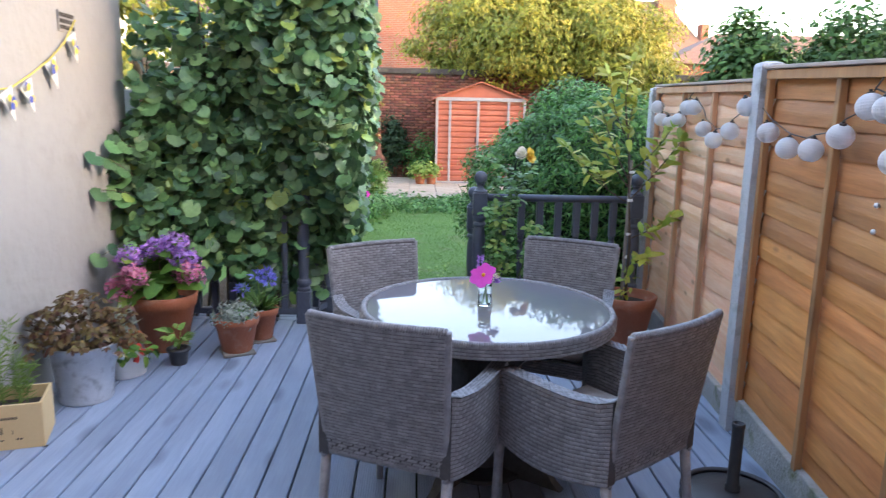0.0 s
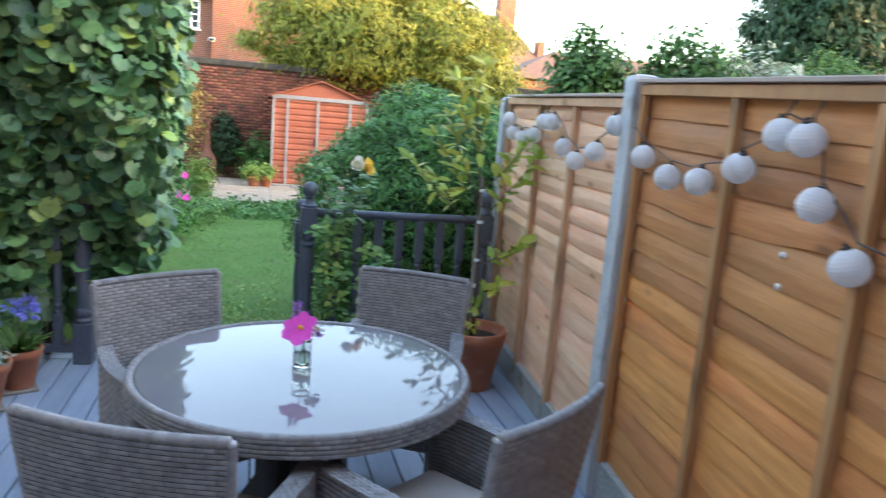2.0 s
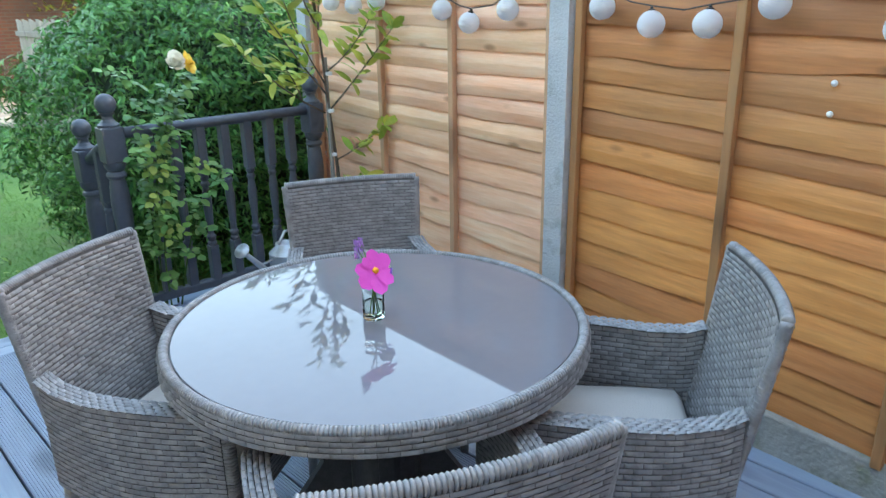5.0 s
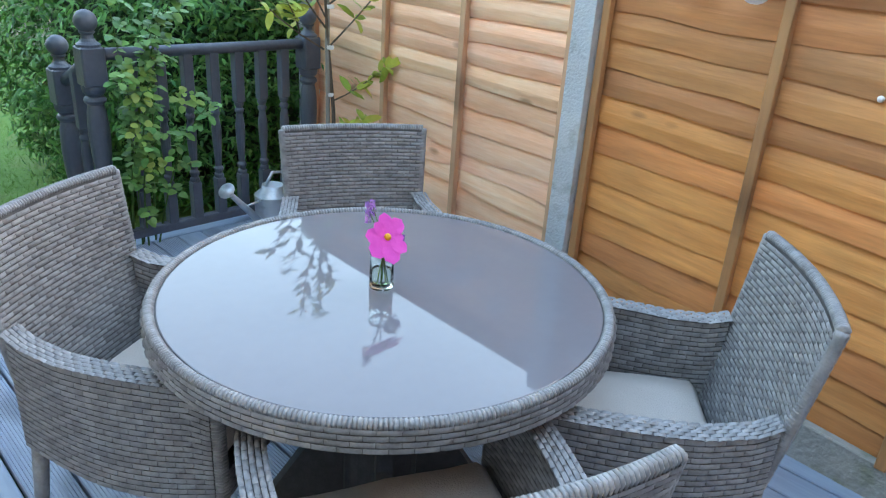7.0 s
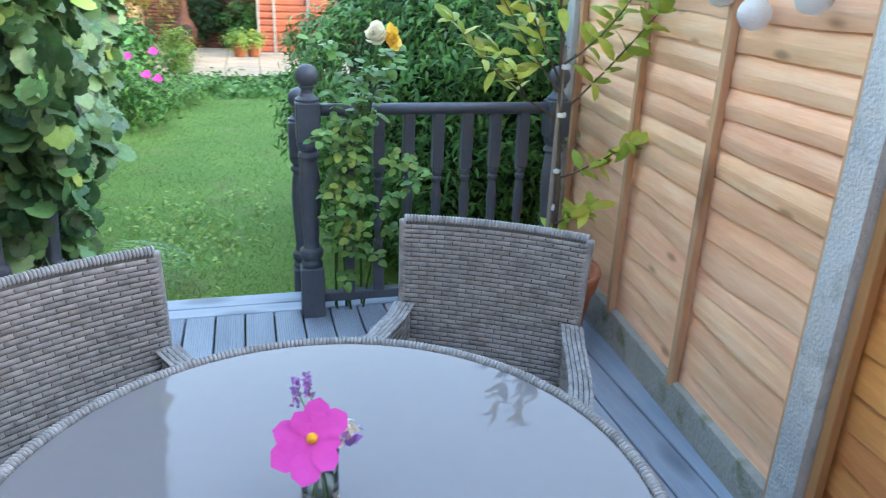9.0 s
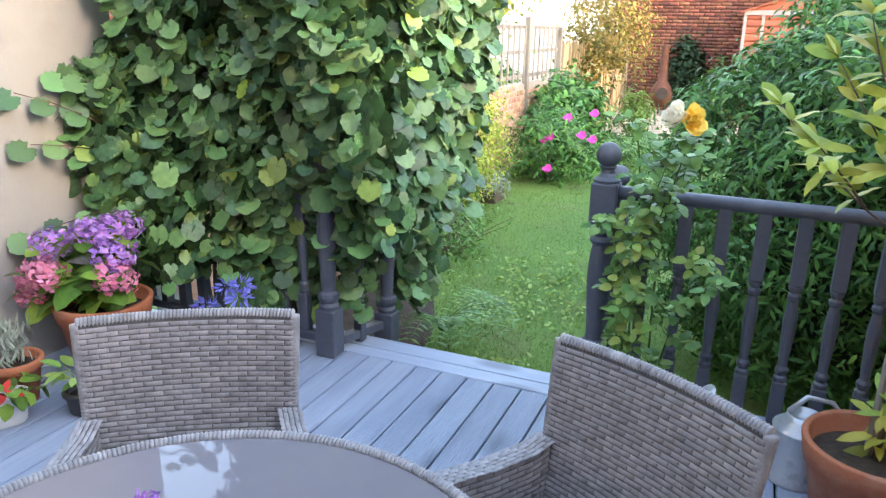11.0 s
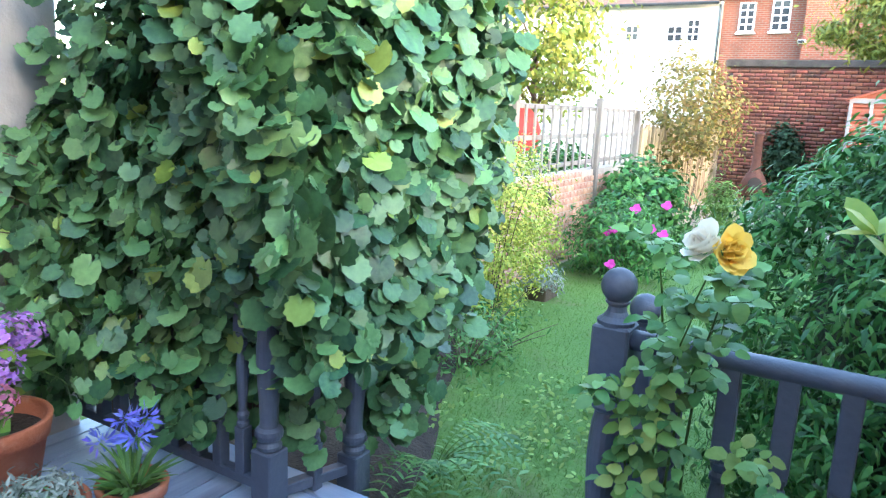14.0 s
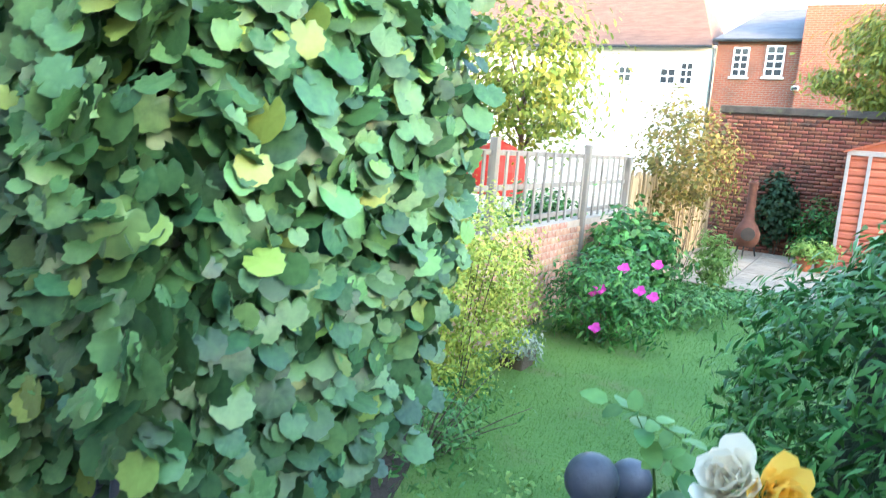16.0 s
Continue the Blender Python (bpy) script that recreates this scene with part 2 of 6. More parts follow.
M["brick_old"] = bricked("old_garden_brick", (0.17, 0.066, 0.04), (0.11, 0.046, 0.032), (0.125, 0.10, 0.08), "x", dirt=(0.06, 0.045, 0.035))
M["white_house"] = plain("white_render", (0.74, 0.72, 0.66), (0.8, 0.78, 0.72), 0.8, 1, 20, 0.2)
M["slate"] = plain("slate", (0.10, 0.10, 0.115), (0.16, 0.155, 0.165), 0.7, 2, 14, 0.4, stretch=(1, 4, 4))
M["clay_tile"] = plain("clay_tile", (0.13, 0.07, 0.05), (0.19, 0.11, 0.08), 0.8, 2, 14, 0.4, stretch=(1, 4, 4))
M["white_paint"] = plain("white_paint", (0.76, 0.76, 0.74), (0.82, 0.82, 0.8), 0.4, 6, 50, 0.05)
M["dark_glass"] = plain("dark_glass", (0.03, 0.035, 0.04), (0.05, 0.055, 0.06), 0.06, 3, 20, 0.0)
M["shed"] = plain("shed_red", (0.42, 0.115, 0.062), (0.48, 0.145, 0.08), 0.55, 3, 50, 0.12, vary=0.06)
M["trim_grey"] = plain("grey_trim", (0.33, 0.31, 0.30), (0.40, 0.38, 0.365), 0.5, 6, 60, 0.1)
M["slab"] = plain("patio_slab", (0.36, 0.29, 0.21), (0.44, 0.36, 0.27), 0.85, 3, 60, 0.3, c=(0.25, 0.21, 0.16), vary=0.1)
M["terracotta"] = plain("terracotta", (0.37, 0.112, 0.05), (0.44, 0.15, 0.072), 0.7, 5, 80, 0.2, c=(0.46, 0.23, 0.15), vary=0.08)
M["zinc"] = plain("zinc", (0.46, 0.50, 0.54), (0.60, 0.64, 0.68), 0.42, 7, 40, 0.12, metal=0.6, c=(0.28, 0.30, 0.33))
M["card"] = plain("tan_board", (0.62, 0.44, 0.22), (0.68, 0.50, 0.26), 0.75, 3, 60, 0.1)
M["ink"] = plain("dark_ink", (0.03, 0.025, 0.02), (0.05, 0.04, 0.03), 0.7, 8, 50, 0.0)
M["plastic_dark"] = plain("dark_plastic", (0.03, 0.03, 0.032), (0.05, 0.05, 0.052), 0.4, 8, 60, 0.05)
M["white_pot"] = plain("white_enamel", (0.72, 0.72, 0.71), (0.78, 0.78, 0.77), 0.35, 6, 60, 0.05)
M["paper"] = plain("white_lantern_cloth", (0.80, 0.79, 0.79), (0.85, 0.84, 0.84), 0.75, 12, 160, 0.1)
_n, _l = M["paper"].node_tree.nodes, M["paper"].node_tree.links
_t, _x = _n.new("ShaderNodeBsdfTranslucent"), _n.new("ShaderNodeMixShader")
_t.inputs["Color"].default_value = (0.82, 0.81, 0.81, 1)
_x.inputs[0].default_value = 0.45
_l.new(_n["Principled BSDF"].outputs[0], _x.inputs[1])
_l.new(_t.outputs[0], _x.inputs[2])
_l.new(_x.outputs[0], _n["Material Output"].inputs["Surface"])
M["wire"] = plain("dark_wire", (0.025, 0.022, 0.02), (0.04, 0.035, 0.03), 0.5, 10, 80, 0.0)
M["hyd_leaf"] = leafy("hydrangea_leaf", (0.06, 0.15, 0.03), (0.22, 0.38, 0.06), 0.45, 0.25, 0.25, 0.02)
M["mauve"] = leafy("mauve_petal", (0.36, 0.17, 0.58), (0.60, 0.34, 0.70), 0.6, 0.25, 0.2, 0.03)
M["pink"] = leafy("pink_petal", (0.62, 0.17, 0.30), (0.76, 0.34, 0.46), 0.6, 0.25, 0.2, 0.02)
M["blue"] = leafy("blue_petal", (0.17, 0.19, 0.72), (0.30, 0.32, 0.86), 0.6, 0.25, 0.15, 0.02)
M["magenta"] = leafy("magenta_petal", (0.72, 0.05, 0.42), (0.80, 0.09, 0.50), 0.55, 0.25, 0.1, 0.005)
M["yellow"] = leafy("yellow_petal", (0.94, 0.58, 0.06), (0.97, 0.76, 0.16), 0.55, 0.25, 0.1, 0.01)
M["cream"] = leafy("cream_petal", (0.86, 0.80, 0.60), (0.92, 0.88, 0.74), 0.55, 0.25, 0.08, 0.005)
M["orange"] = plain("flower_eye", (0.85, 0.36, 0.02), (0.9, 0.45, 0.03), 0.7, 40, 200, 0.4)
M["sedum"] = leafy("bronze_leaf", (0.11, 0.045, 0.03), (0.22, 0.17, 0.055), 0.45, 0.2, 0.3, 0.03)
M["silver"] = leafy("silver_leaf", (0.20, 0.25, 0.19), (0.40, 0.45, 0.38), 0.6, 0.15, 0.2, 0.01)
M["fresh"] = leafy("fresh_leaf", (0.16, 0.30, 0.06), (0.36, 0.48, 0.13), 0.5, 0.3, 0.25, 0.02)
M["strap"] = leafy("strap_leaf", (0.07, 0.16, 0.035), (0.15, 0.27, 0.06), 0.4, 0.2, 0.2, 0.01)
M["feather"] = leafy("feathery_leaf", (0.14, 0.25, 0.05), (0.24, 0.36, 0.09), 0.6, 0.3, 0.2, 0.01)
M["gold_spray"] = leafy("gold_spray", (0.26, 0.38, 0.07), (0.58, 0.60, 0.12), 0.6, 0.3, 0.25, 0.02)
M["young"] = leafy("young_tree_leaf", (0.24, 0.33, 0.05), (0.52, 0.52, 0.09), 0.4, 0.3, 0.25, 0.03)
M["rose_leaf"] = leafy("rose_leaf", (0.065, 0.18, 0.05), (0.19, 0.36, 0.10), 0.42, 0.2, 0.25, 0.015)
M["clear"] = plain("clear_glass", (0.93, 0.97, 0.94), (0.95, 0.98, 0.96), 0.02, 4, 20, 0.0)
_p = M["clear"].node_tree.nodes["Principled BSDF"]
_p.inputs["Transmission Weight"].default_value, _p.inputs["IOR"].default_value = 1.0, 1.18
M["water"] = plain("water", (0.9, 0.96, 0.88), (0.92, 0.97, 0.9), 0.01, 4, 20, 0.0)
_p = M["water"].node_tree.nodes["Principled BSDF"]
_p.inputs["Transmission Weight"].default_value, _p.inputs["IOR"].default_value = 1.0, 1.1
M["red_cloth"] = plain("red_cloth", (0.55, 0.03, 0.025), (0.62, 0.05, 0.035), 0.8, 6, 80, 0.1)
M["bleached"] = wood("bleached_wood", (0.25, 0.22, 0.185), (0.33, 0.30, 0.255), (0.15, 0.13, 0.105), "z", 0.8, 0.15, 20, 0.2)
M["brush"] = wood("brushwood", (0.40, 0.30, 0.17), (0.52, 0.41, 0.25), (0.2, 0.14, 0.08), "z", 0.9, 0.2, 60, 0.5)
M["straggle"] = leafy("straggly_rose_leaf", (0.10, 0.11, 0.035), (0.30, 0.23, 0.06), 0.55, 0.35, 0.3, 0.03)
M["brick_piece"] = plain("weathered_brick", (0.40, 0.20, 0.13), (0.50, 0.29, 0.20), 0.85, 9, 60, 0.4, c=(0.52, 0.45, 0.38), vary=0.22, hue=0.012)
M["brick_soot"] = plain("sooty_brick", (0.21, 0.075, 0.045), (0.30, 0.11, 0.065), 0.85, 1.3, 40, 0.4, c=(0.075, 0.055, 0.045), vary=0.35, hue=0.012, island=True)
M["mortar"] = plain("mortar", (0.38, 0.32, 0.26), (0.46, 0.40, 0.33), 0.95, 9, 70, 0.4)
M["rust"] = plain("rusty_clay", (0.11, 0.045, 0.03), (0.17, 0.07, 0.045), 0.8, 9, 60, 0.3)
M["bunting_white"] = plain("bunting_cloth", (0.72, 0.72, 0.66), (0.78, 0.78, 0.72), 0.8, 20, 160, 0.1)
M["bunting_blue"] = plain("bunting_blue", (0.06, 0.09, 0.35), (0.09, 0.12, 0.42), 0.8, 20, 160, 0.1)
M["bunting_yellow"] = plain("bunting_yellow", (0.65, 0.52, 0.08), (0.72, 0.58, 0.10), 0.8, 20, 160, 0.1)

# ---- building blocks ----


def mesh_from(name, verts, faces):
    me = bpy.data.meshes.new(name)
    me.from_pydata([tuple(v) for v in verts], [], faces)
    me.update()
    return me


def fast_mesh(name, verts, tris):
    """A triangle mesh from arrays."""
    me = bpy.data.meshes.new(name)
    verts, tris = np.asarray(verts, np.float32), np.asarray(tris, np.int32)
    me.vertices.add(len(verts))
    me.vertices.foreach_set("co", verts.ravel())
    me.loops.add(tris.size)
    me.loops.foreach_set("vertex_index", tris.ravel())
    me.polygons.add(len(tris))
    me.polygons.foreach_set("loop_start", np.arange(0, tris.size, 3, dtype=np.int32))
    me.polygons.foreach_set("loop_total", np.full(len(tris), 3, np.int32))
    me.update(calc_edges=True)
    me.validate()
    return me


def thing(name, label, category, group="", kind="", at=(0, 0, 0), turn=0):
    ob = new(name)
    ob.empty_display_size = 0.1
    ob.matrix_basis = pose(*at, 0, 0, turn)
    return tagged(ob, label, category, group, kind)


def part(name, bm, mat, parent=None, label="", smooth=False, m=None):
    """Links a bmesh or a mesh as one object under a thing or a part."""
    if isinstance(bm, bmesh.types.BMesh):
        me = bpy.data.meshes.new(name)
        bm.to_mesh(me)
        bm.free()
    else:
        me = bm
    if not me.materials:
        me.materials.append(mat)
    if smooth:
        me.polygons.foreach_set("use_smooth", [True] * len(me.polygons))
    ob = new(name, me)
    if parent is not None:
        ob.parent = parent
    if m is not None:
        ob.matrix_basis = m
    if label:
        ob["label"] = label
    return ob


def add_box(bm, x0, x1, y0, y1, z0, z1, bevel=0.0, m=None):
    r = bmesh.ops.create_cube(bm, size=1)
    vs = r["verts"]
    bmesh.ops.scale(bm, vec=(x1 - x0, y1 - y0, z1 - z0), verts=vs)
    bmesh.ops.translate(bm, vec=((x0 + x1) / 2, (y0 + y1) / 2, (z0 + z1) / 2), verts=vs)
    if bevel:
        es = list({e for v in vs for e in v.link_edges})
        out = bmesh.ops.bevel(bm, geom=es, offset=bevel, segments=1, affect="EDGES", profile=0.5)
        vs = list({v for f in out["faces"] for v in f.verts} | {v for v in vs if v.is_valid})
    if m is not None:
        bmesh.ops.transform(bm, matrix=m, verts=[v for v in vs if v.is_valid])
    return bm


def box(x0, x1, y0, y1, z0, z1, bevel=0.0, m=None):
    return add_box(bmesh.new(), x0, x1, y0, y1, z0, z1, bevel, m)


def add_lathe(bm, profile, n=24, at=(0, 0, 0), cap=True):
    rings = []
    for r, z in profile:
        rings.append([bm.verts.new((at[0] + r * math.cos(k * math.tau / n), at[1] + r * math.sin(k * math.tau / n), at[2] + z)) for k in range(n)])
    for a, b in zip(rings, rings[1:]):
        for k in range(n):
            bm.faces.new((a[k], a[(k + 1) % n], b[(k + 1) % n], b[k]))
    if cap:
        bm.faces.new(list(reversed(rings[0])))
        bm.faces.new(rings[-1])
    return bm


def lathe(profile, n=24, at=(0, 0, 0), cap=True):
    return add_lathe(bmesh.new(), profile, n, at, cap)


def add_tube(bm, pts, radii, n=8, cap=True):
    """A round bar along points, of changing thickness."""
    pts = [Vector(p) for p in pts]
    if isinstance(radii, (int, float)):
        radii = [radii] * len(pts)
    rings, up = [], Vector((0.13, 0.21, 0.97))
    for i, p in enumerate(pts):
        d = (pts[min(i + 1, len(pts) - 1)] - pts[max(i - 1, 0)]).normalized()
        u = d.cross(up if abs(d.dot(up)) < 0.97 else Vector((1, 0, 0))).normalized()
        v = d.cross(u)
        rings.append([bm.verts.new(p + radii[i] * (math.cos(k * math.tau / n) * u + math.sin(k * math.tau / n) * v)) for k in range(n)])
    for a, b in zip(rings, rings[1:]):
        for k in range(n):
            bm.faces.new((a[k], a[(k + 1) % n], b[(k + 1) % n], b[k]))
    if cap:
        bm.faces.new(list(reversed(rings[0])))
        bm.faces.new(rings[-1])
    return bm


def tube(pts, radii, n=8, cap=True):
    return add_tube(bmesh.new(), pts, radii, n, cap)


# leaf outlines: points round a leaf that grows along +y and lies in xy, z is its curve
def leaf_shape(n, width, serrate=0.0, droop=0.15, fold=0.1, blunt=0.5, pleat=0.0):
    vs, tris = [(0, 0.0, 0), (0, 0.5, 0.02), (0, 1.0, -droop)], []
    sides = []
    for side in (-1, 1):
        row = []
        for k in range(1, n):
            t = k / n
            w = width * 0.5 * math.sin(math.pi * t ** blunt) ** 0.55 * (1 + serrate * (1 if k % 2 else -1))
            row.append(len(vs))
            vs.append((side * w, t, fold * w - droop * t * t + 0.02 * math.sin(k * 2.1 + side) + pleat * (1 if k % 2 else -1)))
        sides.append(row)
    for side, row in zip((-1, 1), sides):
        chain = [0] + row + [2]
        for p, q in zip(chain, chain[1:]):
            tris.append((1, q, p) if side < 0 else (1, p, q))
    return np.array(vs, float), np.array(tris)




def toothed_leaf(teeth=23):
    """A broad heart-shaped leaf with a toothed edge and pleats along its veins."""
    vs, tris = [(0, 0.42, -0.05)], []
    for ring, r in ((0, 0.55), (1, 1.0)):
        for k in range(teeth):
            a = -math.pi / 2 + 2 * math.pi * k / teeth
            c, s = math.cos(a), math.sin(a)
            lobe = 1 + 0.022 * math.cos(5 * (a - math.pi / 2)) + (0.065 if k % 2 else -0.045) * ring
            q = r * 0.5 * lobe
            notch = 0.17 * ring * max(0, 1 - abs(a + math.pi / 2) / 0.4) if k == 0 else 0
            pleat = (0.03 if k % 2 else -0.025) * (0.6 + 0.4 * ring)
            vs.append((1.06 * q * c, 0.46 + q * s + notch + (0.035 * ring if k in (teeth // 2, teeth // 2 + 1) else 0), pleat - 0.05 * ring * (0.3 + 0.7 * s * s) + 0.05 * abs(c) * r * 0.4))
    for k in range(teeth):
        j = (k + 1) % teeth
        tris += [(0, 1 + k, 1 + j), (1 + k, 1 + teeth + k, 1 + teeth + j), (1 + k, 1 + teeth + j, 1 + j)]
    return np.array(vs, float), np.array(tris)


ROUND_LEAF = toothed_leaf()
OVAL_LEAF = leaf_shape(4, 0.5, 0.0, 0.15, 0.25, 0.8)
LANCE_LEAF = leaf_shape(3, 0.26, 0.0, 0.2, 0.3, 0.8)
DIAMOND = (np.array([(0, 0, 0), (-0.28, 0.45, 0.05), (0, 1, -0.08), (0.28, 0.45, 0.05)]), np.array([(0, 2, 1), (0, 3, 2)]))
BLADE = (np.array([(-0.05, 0, 0), (0.05, 0, 0), (0.0, 1, -0.25)]), np.array([(0, 1, 2)]))


def leaf_mesh(name, shape, pos, face, tip, size, seed=1, spread=0.35):
    """One mesh of many leaves: where they grow, which way they face, which way their tips point."""
    rng = np.random.default_rng(seed)
    pos, face, tip = (np.asarray(x, float) for x in (pos, face, tip))
    k = len(pos)
    face = face + rng.normal(0, spread, (k, 3))
    face /= np.linalg.norm(face, axis=1, keepdims=True)
    tip = tip + rng.normal(0, spread, (k, 3))
    tip -= face * (tip * face).sum(1, keepdims=True)
    tip /= np.linalg.norm(tip, axis=1, keepdims=True) + 1e-9
    side = np.cross(tip, face)
    size = np.broadcast_to(np.asarray(size, float), (k,)) * rng.uniform(0.7, 1.3, k)
    vs, tris = shape
    out = pos[:, None] + size[:, None, None] * (vs[None, :, :1] * side[:, None] + vs[None, :, 1:2] * tip[:, None] + vs[None, :, 2:] * face[:, None])
    idx = (np.arange(k) * len(vs))[:, None, None] + tris[None]
    return fast_mesh(name, out.reshape(-1, 3), idx.reshape(-1, 3))


def blob_points(rng, count, centre, radii, shell=0.35):
    """Points near the skin of an uneven ellipsoid, with the way outward."""
    d = rng.normal(0, 1, (count, 3))
    d /= np.linalg.norm(d, axis=1, keepdims=True)
    r = 1 - shell * rng.random(count) ** 1.6
    lump = 1 + 0.10 * np.sin(5 * d[:, 0] + 3 * d[:, 2]) + 0.08 * np.sin(9 * d[:, 1] - 4 * d[:, 0] + 1) + 0.05 * np.sin(17 * d[:, 2] + 11 * d[:, 1])
    return np.asarray(centre) + d * np.asarray(radii) * (r * lump)[:, None], d


def clump_points(rng, clumps, per, centre, radii, clump_size, shell=0.5):
    """Leaves gathered in clumps, so that the crown has gaps and an uneven edge."""
    c, d = blob_points(rng, clumps, centre, radii, shell)
    q = rng.normal(0, 1, (clumps, per, 3)) * (clump_size * rng.uniform(0.5, 1.3, (clumps, 1, 1)))
    out = d[:, None] * 0.7 + q / clump_size * 0.5
    return (c[:, None] + q * (1, 1, 0.7)).reshape(-1, 3), out.reshape(-1, 3)


def make_tree(name, label, at, height, centre, radii, mat, shape, size, clumps, per, seed, trunk=0.12, group="", clump=0.35, lobes=()):
    rng = np.random.default_rng(seed)
    t = thing(name, label, "tree", group, at=at)
    pts = [(0, 0, 0), (0.05 * height * rng.normal(), 0.03 * height * rng.normal(), 0.35 * height), (centre[0] * 0.8, centre[1] * 0.8, centre[2])]
    bm = tube(pts, [trunk, trunk * 0.75, trunk * 0.4], 8)
    for k in range(7):
        a = k * 2.4 + rng.random()
        base = Vector(pts[1]).lerp(Vector(pts[2]), 0.15 + 0.11 * k)
        end = Vector(centre) + Vector((math.cos(a) * radii[0] * 0.75, math.sin(a) * radii[1] * 0.75, radii[2] * (0.1 + 0.08 * k) * rng.uniform(0.3, 1)))
        mid = base.lerp(end, 0.5) + Vector((0, 0, 0.08 * height * rng.uniform(-0.3, 1)))
        add_tube(bm, [base, mid, end], [trunk * 0.4, trunk * 0.25, trunk * 0.08], 6)
    part("trunk", bm, M["bark"], t, smooth=True)
    p, d = clump_points(rng, clumps, per, centre, radii, clump)
    for c, r, n in lobes:
        p2, d2 = clump_points(rng, n, per, c, r, clump * 0.8)
        p, d = np.vstack((p, p2)), np.vstack((d, d2))
    tip = d * (1, 1, 0.3) + (0, 0, -0.5)
    part("crown", leaf_mesh("crown", shape, p, d + (0, 0, 0.5), tip, size, seed, 0.5), mat, t)
    return t


def sprig(bm, base, end, r0=0.003, r1=0.0015, bow=0.03, n=5):
    base, end = Vector(base), Vector(end)
    mid = base.lerp(end, 0.5) + Vector((end.x - base.x, end.y - base.y, 0)) * -0.2 + Vector((0, 0, bow))
    pts = [base.lerp(mid, t).lerp(mid.lerp(end, t), t) for t in [i / (n - 1) for i in range(n)]]
    add_tube(bm, pts, [r0 + (r1 - r0) * i / (n - 1) for i in range(n)], 5)
    return pts


def woven(bm, rows, length, width_at, place, row_h, seg, lift=0.004):
    """Basket weave: flat strands in rows that pass over and under upright stakes. place(u, v) gives point and outward way; u in metres along the row, v up."""
    for r in range(rows):
        v0 = r * row_h
        u_end = length(v0 + row_h / 2)
        n = max(1, int(round(u_end / seg)))
        step = u_end / n
        for k in range(-1, n):
            a = max(0.0, (k + (0.5 if r % 2 else 0.0)) * step)
            b = min(u_end, (k + 1 + (0.5 if r % 2 else 0.0)) * step)
            if b - a < 0.004:
                continue
            ring = []
            for u, h in ((a + 0.0004, -0.0016), (a + (b - a) * 0.22, lift * 1.1), (a + (b - a) * 0.78, lift * 1.1), (b - 0.0004, -0.0016)):
                col = []
                for v, hh in ((v0 + row_h * 0.075, 0.0), (v0 + row_h * 0.5, 1.0), (v0 + row_h * 0.925, 0.0)):
                    p, nrm = place(u, v)
                    col.append(bm.verts.new(p + nrm * (h * (0.15 + 0.85 * hh))))
                ring.append(col)
            for x, y in zip(ring, ring[1:]):
                for j in range(2):
                    bm.faces.new((x[j], y[j], y[j + 1], x[j + 1]))
    return bm

# ---- ground, deck and walls ----
GROUND = -0.22
bm = bmesh.new()
bmesh.ops.create_grid(bm, x_segments=60, y_segments=60, size=300)
for v in bm.verts:
    v.co.z = GROUND - 0.02
tagged(part("ground", bm, M["lawn"]), "green garden ground reaching the horizon", "ground", kind="structure")

lawn = part("lawn", box(-2.0, 1.9, 5.28, 14.9, GROUND - 0.1, GROUND + 0.005), M["lawn"])
tagged(lawn, "mown green lawn with short uneven grass", "lawn", kind="structure")

rng = np.random.default_rng(5)
n = 90000
gy = 5.3 + 9.6 * rng.random(n) ** 1.5
gx = rng.uniform(-1.95, 0.9, n)
blades = leaf_mesh("grass", BLADE, np.stack([gx, gy, np.full(n, GROUND)], 1), np.tile((0, -1.0, 0.3), (n, 1)), np.tile((0, 0, 1.0), (n, 1)), 0.034, 6, 0.8)
tagged(part("grass", blades, M["grass"]), "short green grass blades of the lawn", "grass", kind="stuff")

floor = thing("floor", "blue-grey painted timber deck of long boards", "deck", kind="structure")
# one solid block in the shade colour darkens the gaps between boards
part("underdeck_fill", box(-2.12, 1.78, -2.2, 5.22, -0.2, -0.035), M["shade_fill"], floor)
BOARD = 0.132


def plank_mesh(name, length, grooved):
    w, h, bm = BOARD - 0.009, 0.028, bmesh.new()
    prof = [(-w / 2, -h), (-w / 2, -0.004), (-w / 2 + 0.004, 0)]
    if grooved:
        k = 12
        for i in range(1, k):
            x = -w / 2 + w * i / k
            prof += [(x - 0.0028, 0), (x - 0.0012, -0.0035), (x + 0.0012, -0.0035), (x + 0.0028, 0)]
    prof += [(w / 2 - 0.004, 0), (w / 2, -0.004), (w / 2, -h)]
    rings = [[bm.verts.new((x, y, z)) for x, z in prof] for y in (0, length)]
    for i in range(len(prof) - 1):
        bm.faces.new((rings[0][i], rings[1][i], rings[1][i + 1], rings[0][i + 1]))
    bm.faces.new(rings[0])
    bm.faces.new(list(reversed(rings[1])))
    me = bpy.data.meshes.new(name)
    bm.to_mesh(me)
    bm.free()
    me.materials.append(M["deck"])
    return me


# rendered house wall beside the deck
wall_left = thing("wall_west", "cream painted rough render wall of the house", "wall", kind="structure")
bm = bmesh.new()
add_box(bm, -4.6, -2.15, -2.4, 5.0, GROUND, 3.4, 0.015)
part("render", bm, M["render"], wall_left)
part("roof", box(-4.8, -2.0, -2.4, 5.15, 3.4, 3.55, 0.01), M["slate"], wall_left)

